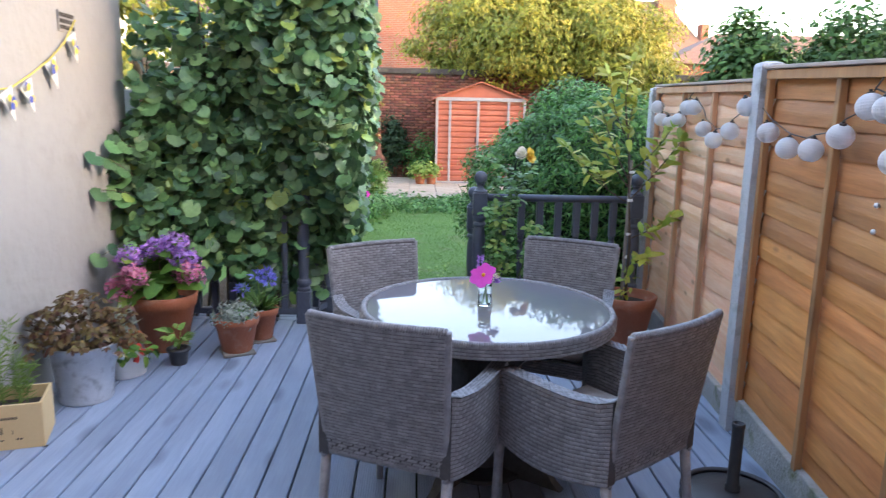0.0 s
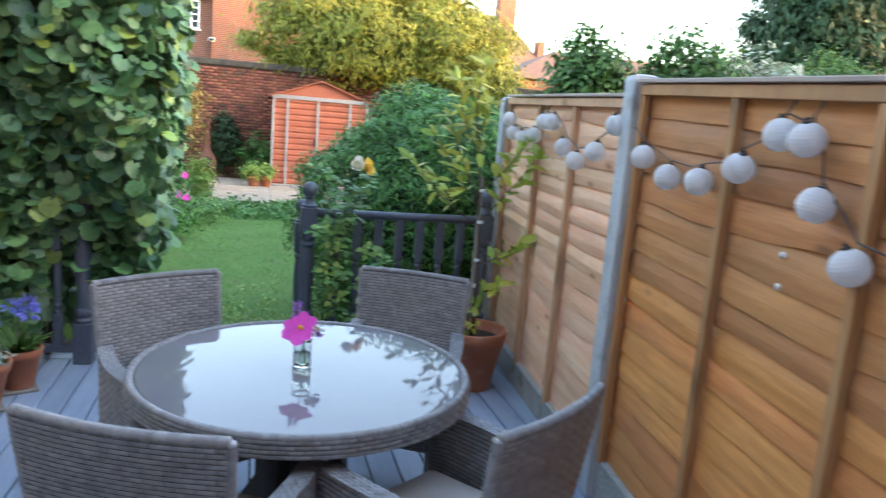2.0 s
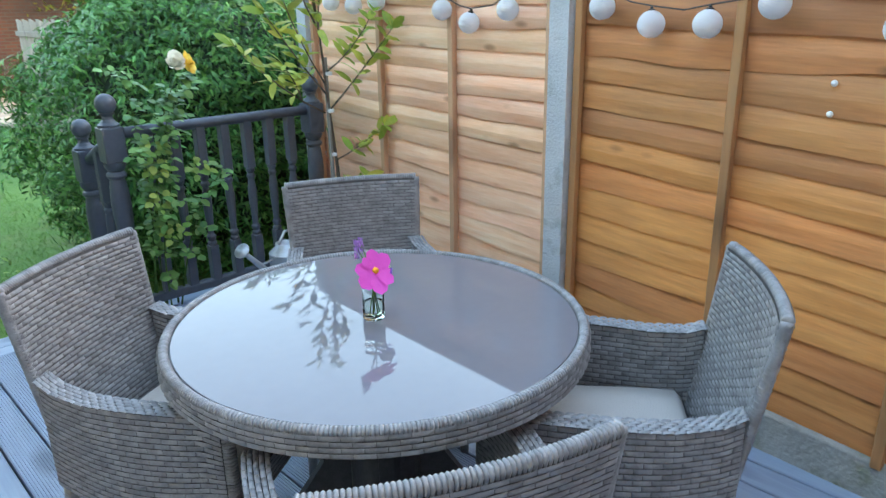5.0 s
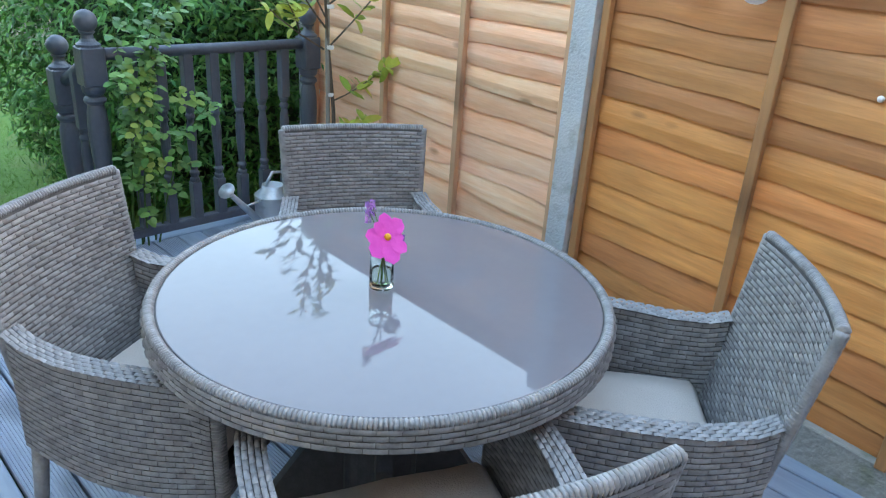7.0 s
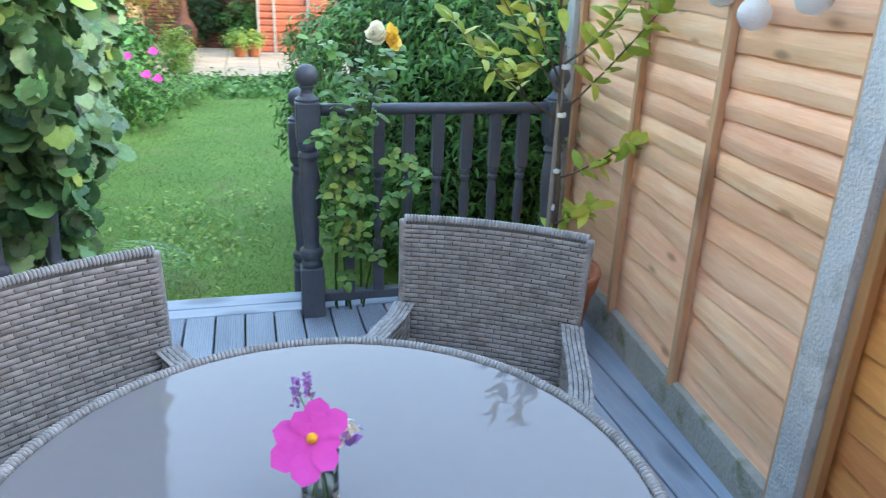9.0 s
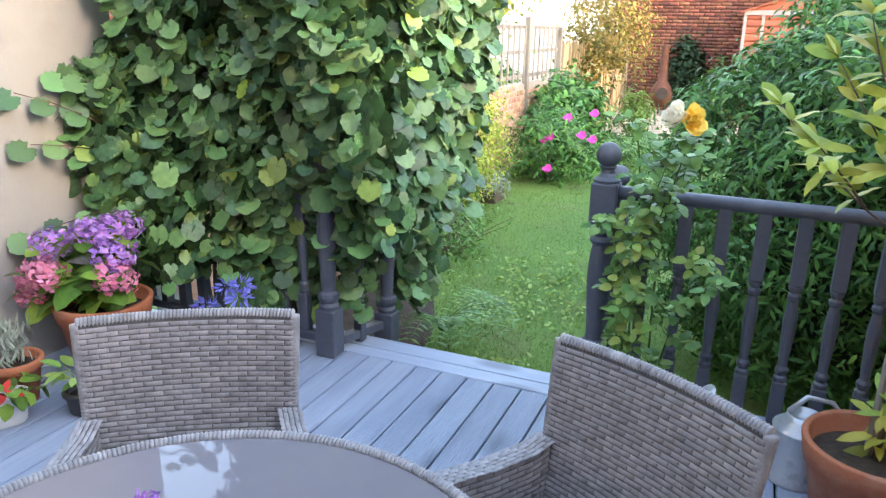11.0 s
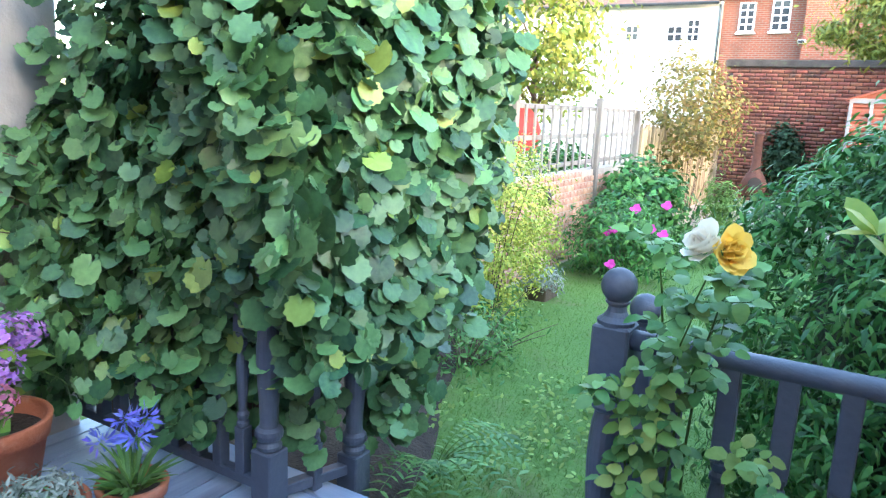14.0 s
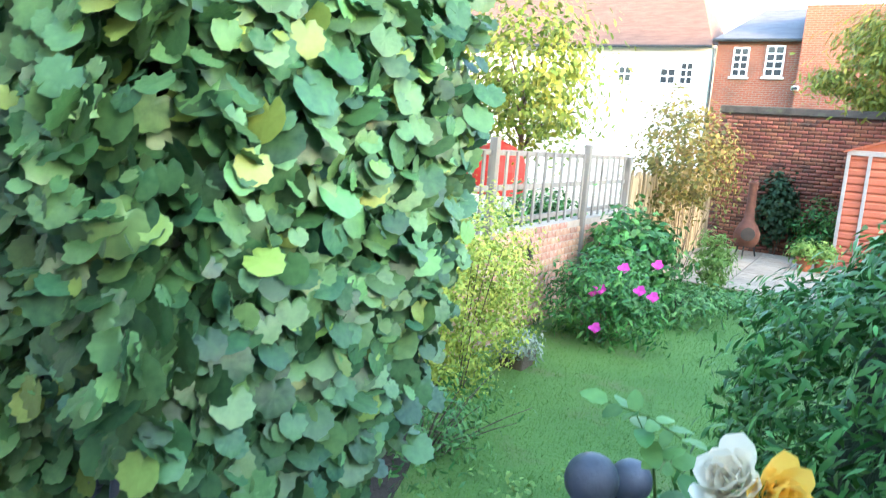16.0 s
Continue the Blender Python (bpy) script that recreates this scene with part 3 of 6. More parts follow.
# unseen row of houses added behind, sized to cast shadow over the garden
added_terrace = thing("wall_south", "unseen row of brick houses added to shade the garden", "house", kind="structure")
RIDGE = 10.5
# ridge heights chosen for the sun: low section admits it, tall one blocks it
for x0, x1, ridge in ((-16, 40.5, RIDGE), (40.5, 51, 8.75), (51, 57.2, RIDGE), (57.2, 63, 12.9), (63, 95, RIDGE)):
    eaves = ridge - 3.5
    part("wall", box(x0, x1, -9.6, -2.4, GROUND, eaves), M["brick_far"], added_terrace)
    part("roof", mesh_from("roof", [(x0, -2.2, eaves), (x1, -2.2, eaves), (x1, -6, ridge), (x0, -6, ridge), (x1, -9.8, eaves), (x0, -9.8, eaves)], [(0, 1, 2, 3), (3, 2, 4, 5), (0, 3, 5), (1, 4, 2), (0, 5, 4, 1)]), M["slate"], added_terrace)
rear_door = thing("door_1", "white framed glazed garden door of the house", "door", kind="structure")
part("frame", box(-0.9, 0.9, -2.395, -2.33, 0, 2.1, 0.01), M["white_paint"], rear_door)
part("pane", box(-0.8, 0.8, -2.33, -2.32, 0.1, 2.0), M["dark_glass"], rear_door)

# ---- fence on the right: it runs at a slight angle ----
FENCE_O, FENCE_A = (1.496, 2.477), -4.43


def on_fence(s, out=0.0, z=0.0):
    a = radians(FENCE_A)
    return (FENCE_O[0] - math.sin(a) * s - math.cos(a) * out, FENCE_O[1] + math.cos(a) * s - math.sin(a) * out, z)


def lap_board(rng, length, height, edge, cupped=0.5):
    """A waney-edge board: its lower edge wanders, its face tilts outward at the foot."""
    bm, n = bmesh.new(), 26
    ph, amp = rng.uniform(0, 9, 3), edge * rng.uniform(0.35, 1.15)
    cup = cupped * rng.uniform(0.6, 1.2)
    cols = []
    for i in range(n + 1):
        y = length * i / n
        low = amp * (math.sin(ph[0] + y * 2.6) + 0.5 * math.sin(ph[1] + y * 6.3) + 0.25 * math.sin(ph[2] + y * 14))
        wob = 0.003 * math.sin(ph[1] + y * 5)
        bow = [(0.002, 0.9), (-0.004, 0.82), (-0.014, 0.72), (-0.021, 0.6), (-0.026, 0.48), (-0.028, 0.4), (-0.026, 0.31), (-0.0195, 0.14), (-0.0145, 0.02), (-0.0135, 0.0)]
        prof = [(0.018, height), (0.008, height)] + [(cup * x + (1 - cup) * (-0.0135 + 0.0145 * f) + wob, low * (1 - f) + f * height) for x, f in bow] + [(0.002 + wob, low)]
        cols.append([bm.verts.new((x, y, z)) for x, z in prof])
    for a, b in zip(cols, cols[1:]):
        k = len(a)
        for j in range(k):
            bm.faces.new((a[j], a[(j + 1) % k], b[(j + 1) % k], b[j]))
    bm.faces.new(cols[0])
    bm.faces.new(list(reversed(cols[-1])))
    return bm


def fence_panel(label, s0, s1, z0, z1, boards, edge, mat, batmat, battens, seed, curl, sunk=0.0, name="fence"):
    rng = np.random.default_rng(seed)
    t = thing(name, label, "fence panel", "fence panels", at=on_fence(s0), turn=FENCE_A)
    fall = math.tan(radians(sunk))
    L, h = s1 - s0, (z1 - z0 - 0.05) / boards
    for k in range(boards):
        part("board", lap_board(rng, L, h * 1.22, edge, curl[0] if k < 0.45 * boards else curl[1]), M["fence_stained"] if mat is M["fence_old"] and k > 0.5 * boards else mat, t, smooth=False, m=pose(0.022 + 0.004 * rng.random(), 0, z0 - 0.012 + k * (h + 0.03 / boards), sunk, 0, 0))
    for y in battens:
        part("batten", box(-0.03, 0.0, y - 0.017, y + 0.017, z0 + fall * y, z1 - 0.05 + fall * y, 0.003), batmat, t)
    part("top_rail", box(-0.032, 0.0, 0.0, L, -0.05, -0.008, 0.003), batmat, t, m=pose(0, 0, z1, sunk, 0, 0))
    part("capping", box(-0.045, 0.045, 0.0, L, -0.004, 0.012, 0.003), M["capping"], t, "greyed wooden capping strip", m=pose(0, 0, z1, sunk, 0, 0))
    return t


def concrete_post(s, top):
    t = thing("fence_post", "grey weathered concrete slotted fence post", "fence post", "concrete fence posts", at=on_fence(s), turn=FENCE_A)
    bm = bmesh.new()
    ring = lambda k, z: [(-0.055 + k, -0.05 + k, z), (0.055 - k, -0.05 + k, z), (0.055 - k, 0.05 - k, z), (-0.055 + k, 0.05 - k, z)]
    lv = [[bm.verts.new(p) for p in ring(k, z)] for k, z in ((0, GROUND - 0.05), (0, top - 0.025), (0.006, top - 0.008), (0.03, top))]
    for a, b in zip(lv, lv[1:]):
        for j in range(4):
            bm.faces.new((a[j], a[(j + 1) % 4], b[(j + 1) % 4], b[j]))
    bm.faces.new(lv[-1])
    part("shaft", bm, M["concrete"], t)


concrete_post(2.78, 1.79)
concrete_post(0.735, 1.83)
concrete_post(-1.31, 1.83)
concrete_post(-3.3, 1.83)
fence_panel("new orange larch lap fence panel with wavy boards", 0.79, 2.725, 0.11, 1.745, 16, 0.0125, M["fence_new"], M["batten_new"], (0.02, 0.64, 1.23, 1.915), 3, (0.25, 0.75), 1.4)
fence_panel("brown stained larch lap fence panel with wavy boards", -1.255, 0.68, 0.09, 1.715, 15, 0.0135, M["fence_old"], M["batten_old"], (0.11, 0.645, 1.255, 1.915), 8, (0.2, 0.42), 2.4)
fence_panel("brown stained larch lap fence panel with wavy boards", -3.245, -1.365, 0.13, 1.70, 15, 0.0135, M["fence_old"], M["batten_old"], (0.02, 0.6, 1.2, 1.8), 9, (0.2, 0.42))
for s0, s1, top, sunk in ((0.79, 2.725, 0.126, 1.4), (-1.255, 0.68, 0.102, 2.4), (-3.245, -1.365, 0.165, 0.0)):
    g = thing("gravel_board", "grey concrete gravel board under the fence panel", "gravel board", "gravel boards", at=on_fence(s0), turn=FENCE_A)
    g.matrix_basis = pose(*on_fence(s0), sunk, 0, FENCE_A)
    part("slab", box(-0.022, 0.022, 0, s1 - s0, GROUND - 0.05, top, 0.004), M["gravel"], g)

# ---- railings ----


def newel_mesh(top_block=True):
    bm = bmesh.new()
    add_box(bm, -0.046, 0.046, -0.046, 0.046, 0, 0.245, 0.005)
    prof = [(0.03, 0.24), (0.043, 0.25), (0.044, 0.265), (0.036, 0.278), (0.036, 0.283), (0.047, 0.297), (0.049, 0.312), (0.046, 0.327), (0.034, 0.34), (0.031, 0.36), (0.033, 0.42), (0.039, 0.52), (0.042, 0.6), (0.041, 0.66), (0.037, 0.71), (0.031, 0.745), (0.04, 0.755), (0.044, 0.765), (0.04, 0.777), (0.031, 0.785), (0.042, 0.8), (0.046, 0.815), (0.046, 0.83), (0.03, 0.835)]
    add_lathe(bm, prof, 20)
    add_box(bm, -0.046, 0.046, -0.046, 0.046, 0.83, 1.0, 0.006)
    add_lathe(bm, [(0.045, 0.998), (0.046, 1.01), (0.032, 1.022), (0.024, 1.035), (0.022, 1.05), (0.03, 1.06), (0.03, 1.065)], 20)
    bmesh.ops.scale(bm, vec=(1.12, 1.12, 1), verts=bm.verts)
    me = bpy.data.meshes.new("newel")
    bm.to_mesh(me)
    bm.free()
    me.materials.append(M["rail"])
    return me


def baluster_mesh():
    bm = bmesh.new()
    add_box(bm, -0.021, 0.021, -0.021, 0.021, 0.1, 0.3, 0.003)
    add_lathe(bm, [(0.014, 0.298), (0.021, 0.305), (0.021, 0.318), (0.015, 0.327), (0.02, 0.34), (0.021, 0.352), (0.014, 0.365), (0.015, 0.4), (0.02, 0.5), (0.021, 0.56), (0.017, 0.6), (0.014, 0.625), (0.02, 0.636), (0.02, 0.648), (0.014, 0.658), (0.02, 0.67), (0.021, 0.682), (0.016, 0.69)], 12)
    add_box(bm, -0.021, 0.021, -0.021, 0.021, 0.688, 0.95, 0.003)
    bmesh.ops.scale(bm, vec=(1.18, 1.18, 1), verts=bm.verts)
    me = bpy.data.meshes.new("baluster")
    bm.to_mesh(me)
    bm.free()
    me.materials.append(M["rail"])
    return me


NEWEL, BALUSTER = newel_mesh(), baluster_mesh()
BALL = bpy.data.meshes.new("ball_finial")
bm = bmesh.new()
bmesh.ops.create_uvsphere(bm, u_segments=24, v_segments=14, radius=0.049)
bm.to_mesh(BALL)
bm.free()
BALL.materials.append(M["rail"])
BALL.polygons.foreach_set("use_smooth", [True] * len(BALL.polygons))


def newel(parent, x, y, z=0.0):
    o = part("newel_post", NEWEL, M["rail"], parent, m=pose(x, y, z))
    part("ball_finial", BALL, M["rail"], o, m=pose(0, 0, 1.106))


def rail_run(parent, x0, x1, y, zs=(0.0, 0.0)):
    bm = bmesh.new()
    add_lathe(bm, [(0.026, x0), (0.029, x0 + 0.002), (0.029, x1 - 0.002), (0.026, x1)], 14)
    bmesh.ops.transform(bm, matrix=Matrix(((0, 0, 1, 0), (0, 1.15, 0, y), (-0.95, 0, 0, 0.963), (0, 0, 0, 1))), verts=bm.verts)
    part("handrail", bm, M["rail"], parent, smooth=True)
    part("bottom_rail", box(x0, x1, y - 0.026, y + 0.026, 0.065, 0.11, 0.005), M["rail"], parent)


railing = thing("deck_railing", "slate-grey painted turned timber deck railing", "railing", "deck railings")
newel(railing, 0.367, 5.0)
newel(railing, 1.517, 5.0)
newel(railing, 0.352, 5.36, -0.15)
rail_run(railing, 0.41, 1.475, 5.0)
for k in range(7):
    part("baluster", BALUSTER, M["rail"], railing, m=pose(0.538 + 0.1363 * k, 5.0, 0))
part("side_rail", tube([(0.367, 5.04, 0.93), (0.355, 5.32, 0.8)], 0.027, 10), M["rail"], railing, smooth=True)
part("side_bottom_rail", tube([(0.367, 5.04, 0.06), (0.355, 5.32, -0.05)], 0.024, 6), M["rail"], railing)
part("baluster", BALUSTER, M["rail"], railing, m=pose(0.36, 5.18, -0.09))

railing2 = thing("deck_railing", "slate-grey painted turned timber railing under a climbing plant", "railing", "deck railings")
newel(railing2, -0.921, 4.99)
newel(railing2, -0.80, 5.36, -0.13)
rail_run(railing2, -2.13, -0.965, 4.99)
for k in range(9):
    part("baluster", BALUSTER, M["rail"], railing2, m=pose(-1.06 - 0.128 * k, 4.99, 0))
part("side_rail", tube([(-0.915, 5.03, 0.93), (-0.81, 5.32, 0.8)], 0.027, 10), M["rail"], railing2, smooth=True)
part("side_bottom_rail", box(-0.025, 0.025, -0.02, 0.33, 0.03, 0.075, 0.004), M["rail"], railing2, m=pose(-0.915, 5.03, 0, 0, 0, -19))
part("baluster", BALUSTER, M["rail"], railing2, m=pose(-0.86, 5.18, -0.09))

# ---- far end of the garden ----
wall_n = thing("wall_north", "old dark red brick garden wall with worn coping", "wall", kind="structure")
part("brickwork", box(-2.1, 9.0, 20.0, 20.25, GROUND, 2.62, 0.01), M["brick_old"], wall_n)
rng = np.random.default_rng(12)
NX, NR = 24, 37
at = np.array([(-1.99 + 0.225 * (k + 0.5 * (r % 2)), 20.0, GROUND + 0.04 + 0.0755 * r) for r in range(NR) for k in range(NX)])
half_b = np.array([(sx * 0.104, y, sz * 0.0315) for y in (0.004, -0.012) for sx, sz in ((-1, -1), (1, -1), (1, 1), (-1, 1))])
vs = at[:, None] + half_b[None] + np.stack([0 * at[:, 0], rng.uniform(-0.006, 0.004, len(at)), 0 * at[:, 0]], 1)[:, None]
quad = np.array([(4, 5, 6), (4, 6, 7), (0, 1, 5), (0, 5, 4), (3, 7, 6), (3, 6, 2), (0, 4, 7), (0, 7, 3), (1, 2, 6), (1, 6, 5)])
tagged(part("courses", fast_mesh("courses", vs.reshape(-1, 3), ((np.arange(len(at)) * 8)[:, None, None] + quad[None]).reshape(-1, 3)), M["brick_soot"], wall_n), kind="stuff")
part("coping", box(-2.15, 9.0, 19.95, 20.3, 2.62, 2.78, 0.02), M["coping"], wall_n)


def windows(parent, x, z, w, h, y, cols, rows, out=-1):
    wdw = part("window", box(x - w / 2, x + w / 2, y - 0.05 if out < 0 else y, y if out < 0 else y + 0.05, z, z + h), M["white_paint"], parent)
    t = 0.06
    pw, ph = (w - t * (cols + 1)) / cols, (h - t * (rows + 1)) / rows
    for i in range(cols):
        for j in range(rows):
            xx, zz = x - w / 2 + t + i * (pw + t), z + t + j * (ph + t)
            part("pane", box(xx, xx + pw, y - 0.062, y - 0.052, zz, zz + ph), M["dark_glass"], wdw)
    part("sill", box(x - w / 2 - 0.06, x + w / 2 + 0.06, y - 0.14, y, z - 0.07, z), M["white_paint"], wdw)


red_house = thing("brick_house", "red brick house with white sash windows and slate roof", "house", "houses", at=(0, 0, 0))
part("wall", box(-4.65, -1.85, 32.0, 38.0, GROUND, 5.95), M["brick_far"], red_house)
part("wing_wall", box(-1.85, 3.2, 31.6, 37.6, GROUND, 7.0), M["brick_far"], red_house)
part("roof", mesh_from("roof", [(-4.8, 31.8, 5.9), (-1.8, 31.8, 5.9), (-0.3, 34.5, 7.4), (-3.5, 34.5, 7.4), (-4.8, 38, 5.9), (-0.3, 38, 5.9)], [(0, 1, 2, 3), (3, 2, 5, 4), (0, 3, 4), (1, 5, 2), (0, 4, 5, 1)]), M["slate"], red_house)
part("gutter", tube([(-4.8, 31.75, 5.87), (-1.8, 31.75, 5.87)], 0.06, 8), M["dark_glass"], red_house)
windows(red_house, -3.8, 4.6, 0.55, 1.05, 32.0, 2, 4)
windows(red_house, -2.67, 4.62, 0.62, 1.1, 32.0, 2, 4)

white_house = thing("white_house", "white rendered house with a brown tiled roof", "house", "houses")
part("wall", box(-17.0, -4.67, 31.9, 38.0, GROUND, 5.7), M["white_house"], white_house)
part("roof", mesh_from("roof", [(-17.3, 31.6, 5.65), (-4.75, 31.6, 5.65), (-6.2, 35, 8.6), (-17.3, 35, 8.6), (-4.75, 38, 5.65), (-17.3, 38, 5.65)], [(0, 1, 2, 3), (3, 2, 4, 5), (0, 3, 5), (1, 4, 2), (0, 5, 4, 1)]), M["clay_tile"], white_house)
part("gutter", tube([(-17.3, 31.55, 5.62), (-4.75, 31.55, 5.62)], 0.06, 8), M["dark_glass"], white_house)
part("drainpipe", tube([(-4.72, 31.85, 5.6), (-4.72, 31.85, 0)], 0.05, 8), M["dark_glass"], white_house)
windows(white_house, -6.3, 4.25, 0.62, 0.62, 31.9, 2, 2)
windows(white_house, -5.62, 4.25, 0.5, 0.85, 31.9, 2, 3)
windows(white_house, -7.95, 4.3, 0.55, 0.62, 31.9, 2, 2)

far_house = thing("tiled_house", "distant house with brown tiled roof and chimneys", "house", "houses")
part("wall", box(14, 24.8, 62, 70, GROUND, 6.6), M["brick_far"], far_house)
part("roof", mesh_from("roof", [(13.4, 61.6, 6.5), (25.4, 61.6, 6.5), (21.8, 66, 11.9), (15.4, 66, 11.9), (25.4, 70, 6.5), (13.4, 70, 6.5)], [(0, 1, 2, 3), (3, 2, 4, 5), (0, 3, 5), (1, 4, 2), (0, 5, 4, 1)]), M["clay_tile"], far_house)
part("chimney", box(21.0, 22.6, 65.2, 66.6, 10.5, 13.4, 0.04), M["brick_far"], far_house)
part("chimney", box(24.2, 24.9, 63, 64.0, 7.0, 9.7, 0.04), M["brick_far"], far_house)
far_house2 = thing("tiled_house", "distant low house with a brown tiled roof", "house", "houses")
part("wall", box(14, 36, 40, 46, GROUND, 4.7), M["brick_far"], far_house2)
part("roof", mesh_from("roof", [(13.5, 39.6, 4.6), (37, 39.6, 4.6), (37, 43, 6.6), (17.5, 43, 6.6), (37, 46.4, 4.6), (13.5, 46.4, 4.6)], [(0, 1, 2, 3), (3, 2, 4, 5), (0, 3, 5), (1, 4, 2), (0, 5, 4, 1)]), M["clay_tile"], far_house2)

# shed
shed = thing("garden_shed", "red ribbed garden shed with grey trim and double doors", "shed", at=(0.36, 18.3, GROUND + 0.06))
W, H, AP, D = 2.28, 2.13, 2.5, 2.2
part("core", box(0.03, W - 0.03, 0.03, D, 0, H - 0.05), M["shed"], shed)
for k in range(15):
    z = 0.02 + k * (H - 0.04) / 15
    h = (H - 0.04) / 15
    b = bmesh.new()
    vs = [b.verts.new(p) for p in ((0.02, 0.03, z), (W - 0.02, 0.03, z), (W - 0.02, 0.0, z + h * 0.25), (0.02, 0.0, z + h * 0.25), (0.02, 0.0, z + h * 0.75), (W - 0.02, 0.0, z + h * 0.75), (W - 0.02, 0.03, z + h), (0.02, 0.03, z + h))]
    b.faces.new((vs[0], vs[1], vs[2], vs[3]))
    b.faces.new((vs[3], vs[2], vs[5], vs[4]))
    b.faces.new((vs[4], vs[5], vs[6], vs[7]))
    part("rib_panel", b, M["shed"], shed)
part("gable", mesh_from("gable", [(0, 0.0, H), (W, 0.0, H), (W / 2, 0.0, AP), (0, D, H), (W, D, H), (W / 2, D, AP)], [(0, 1, 2), (3, 5, 4), (0, 2, 5, 3), (1, 4, 5, 2), (0, 3, 4, 1)]), M["shed"], shed)
for sx in (0, 1):
    a, b2 = (-0.06, H - 0.03), (W / 2, AP + 0.02)
    pts = [(a[0], -0.1, a[1]), (b2[0], -0.1, b2[1]), (b2[0], D + 0.05, b2[1]), (a[0], D + 0.05, a[1])]
    pts += [(x, y, z + 0.03) for x, y, z in pts]
    if sx:
        pts = [(W - x, y, z) for x, y, z in pts]
    part("roof_sheet", mesh_from("roof_sheet", pts, [(0, 1, 2, 3), (7, 6, 5, 4), (0, 4, 5, 1), (1, 5, 6, 2), (2, 6, 7, 3), (3, 7, 4, 0)]), M["shed"], shed)
part("lintel", box(0, W, -0.04, 0.0, H - 0.07, H + 0.02, 0.006), M["trim_grey"], shed)
for x in (0.0, 0.33, 1.05, 1.82, W - 0.05):
    part("trim_strip", box(x, x + 0.06, -0.03, 0.0, 0, H - 0.07, 0.006), M["trim_grey"], shed)
part("door_handle", box(1.0, 1.03, -0.07, -0.03, 1.0, 1.15, 0.004), M["dark_glass"], shed)
part("base", box(-0.05, W + 0.05, -0.05, D + 0.05, -0.06, 0.02, 0.01), M["trim_grey"], shed)

# ---- hedge of climbing leaves on the left ----
vine = thing("climbing_plant", "tall wall of big toothed green climbing leaves", "climbing plant")


def vine_top(x):
    """How high the dense leaves reach along the rail."""
    return float(np.interp(x, (-2.35, -2.1, -1.95, -1.88, -1.56, -1.46, -1.3, -1.1, -0.45), (1.15, 1.45, 1.6, 1.66, 1.75, 2.05, 2.55, 3.3, 3.4)))


rng = np.random.default_rng(21)
pos, face = [], []
while len(pos) < 13500:
    u = rng.random()
    if u < 0.60:
        x = rng.uniform(-2.3, -0.55)
        z = rng.uniform(0.28, 3.4)
        if z > vine_top(x):
            continue
        low = 0.34 + 0.12 * math.sin(x * 7) + 0.08 * math.sin(x * 17)
        if x > -1.3:
            low += 0.2 * min(1, (x + 1.3) / 0.2)
        if z < low:
            continue
        if math.sin(x * 21 + 2 * math.sin(z * 5)) * math.sin(z * 19 + 2 * math.sin(x * 6)) > 0.62:
            continue
        bulge = 0.07 * math.sin(x * 15 + 3 * math.sin(z * 4)) * math.sin(z * 13) + 0.12 * math.sin(x * 3.1 + z * 2.0) + 0.06 * math.sin(x * 8 + z * 5)
        back = 0.2 * min(1, max(0, (x + 1.25) / 0.2)) * min(1, max(0, (1.0 - z) / 0.3))
        pos.append((x, 4.9 - bulge * 0.7 + back + rng.uniform(-0.15, 0.13), z))
        face.append((0.15 * math.sin(x * 5), -0.9, 0.42))
    elif u < 0.92:
        z = rng.uniform(0.0, 3.3)
        y = rng.uniform(4.9, float(np.interp(z, (0, 0.5, 1.0, 1.6), (5.9, 5.85, 6.12, 6.02))))
        if z < 0.62 and (y < 5.45 or rng.random() < 0.45 or z < 0.12):
            continue
        edge = -0.54 - 0.06 * math.sin(z * 2.2 + 0.5) - 0.14 * (z < 0.6)
        pos.append((edge + rng.uniform(-0.2, 0.04), y, z))
        face.append((0.85, -0.35, 0.42))
    elif u < 0.925:
        # leaves that lean out before the house wall
        z = rng.uniform(0.35, 1.15)
        pos.append((-2.13 + abs(rng.normal(0, 0.07)), rng.uniform(4.62 + 0.25 * z, 4.98), z))
        face.append((0.35, -0.8, 0.5))
    elif u < 0.94:
        x = rng.uniform(-1.45, -0.8)
        pos.append((x, rng.uniform(5.07, 5.3), rng.uniform(0.2, 0.75)))
        face.append((0.3, -0.85, 0.5))
    else:
        x = rng.uniform(-2.3, -1.2)
        pos.append((x, rng.uniform(4.9, 5.8), vine_top(x) + rng.uniform(-0.15, 0.05 + 0.12 * rng.random())))
        face.append((0, -0.3, 1))
for k in range(240):
    # loose leaves above the dense part
    x = rng.uniform(-2.08, -1.4)
    pos.append((x, rng.uniform(4.78, 5.3), vine_top(x) + 0.5 * rng.random() ** 1.7))
    face.append((0.2, -0.6, 0.7))
for k in range(70):
    pos.append((rng.uniform(-2.08, -1.6), rng.uniform(4.8, 5.1), rng.uniform(1.75, 2.4)))
    face.append((0.3, -0.7, 0.55))
pos, face = np.array(pos), np.array(face)
size = rng.uniform(0.045, 0.106, len(pos))
near = (pos[:, 0] > -1.6) & (pos[:, 2] > 0.4) & (pos[:, 2] < 2.2) & (pos[:, 1] < 5.2)
pick = np.flatnonzero(near)[:190]
rest = np.setdiff1d(np.arange(len(pos)), pick)
# dark boxes paint the shade seen between the leaves
part("shade_core", box(-2.2, -0.78, 5.1, 5.7, 0.62, 1.3, 0.1), M["shade_fill"], vine)
part("shade_core", box(-1.3, -0.74, 5.06, 5.75, 1.2, 3.2, 0.1), M["shade_fill"], vine)
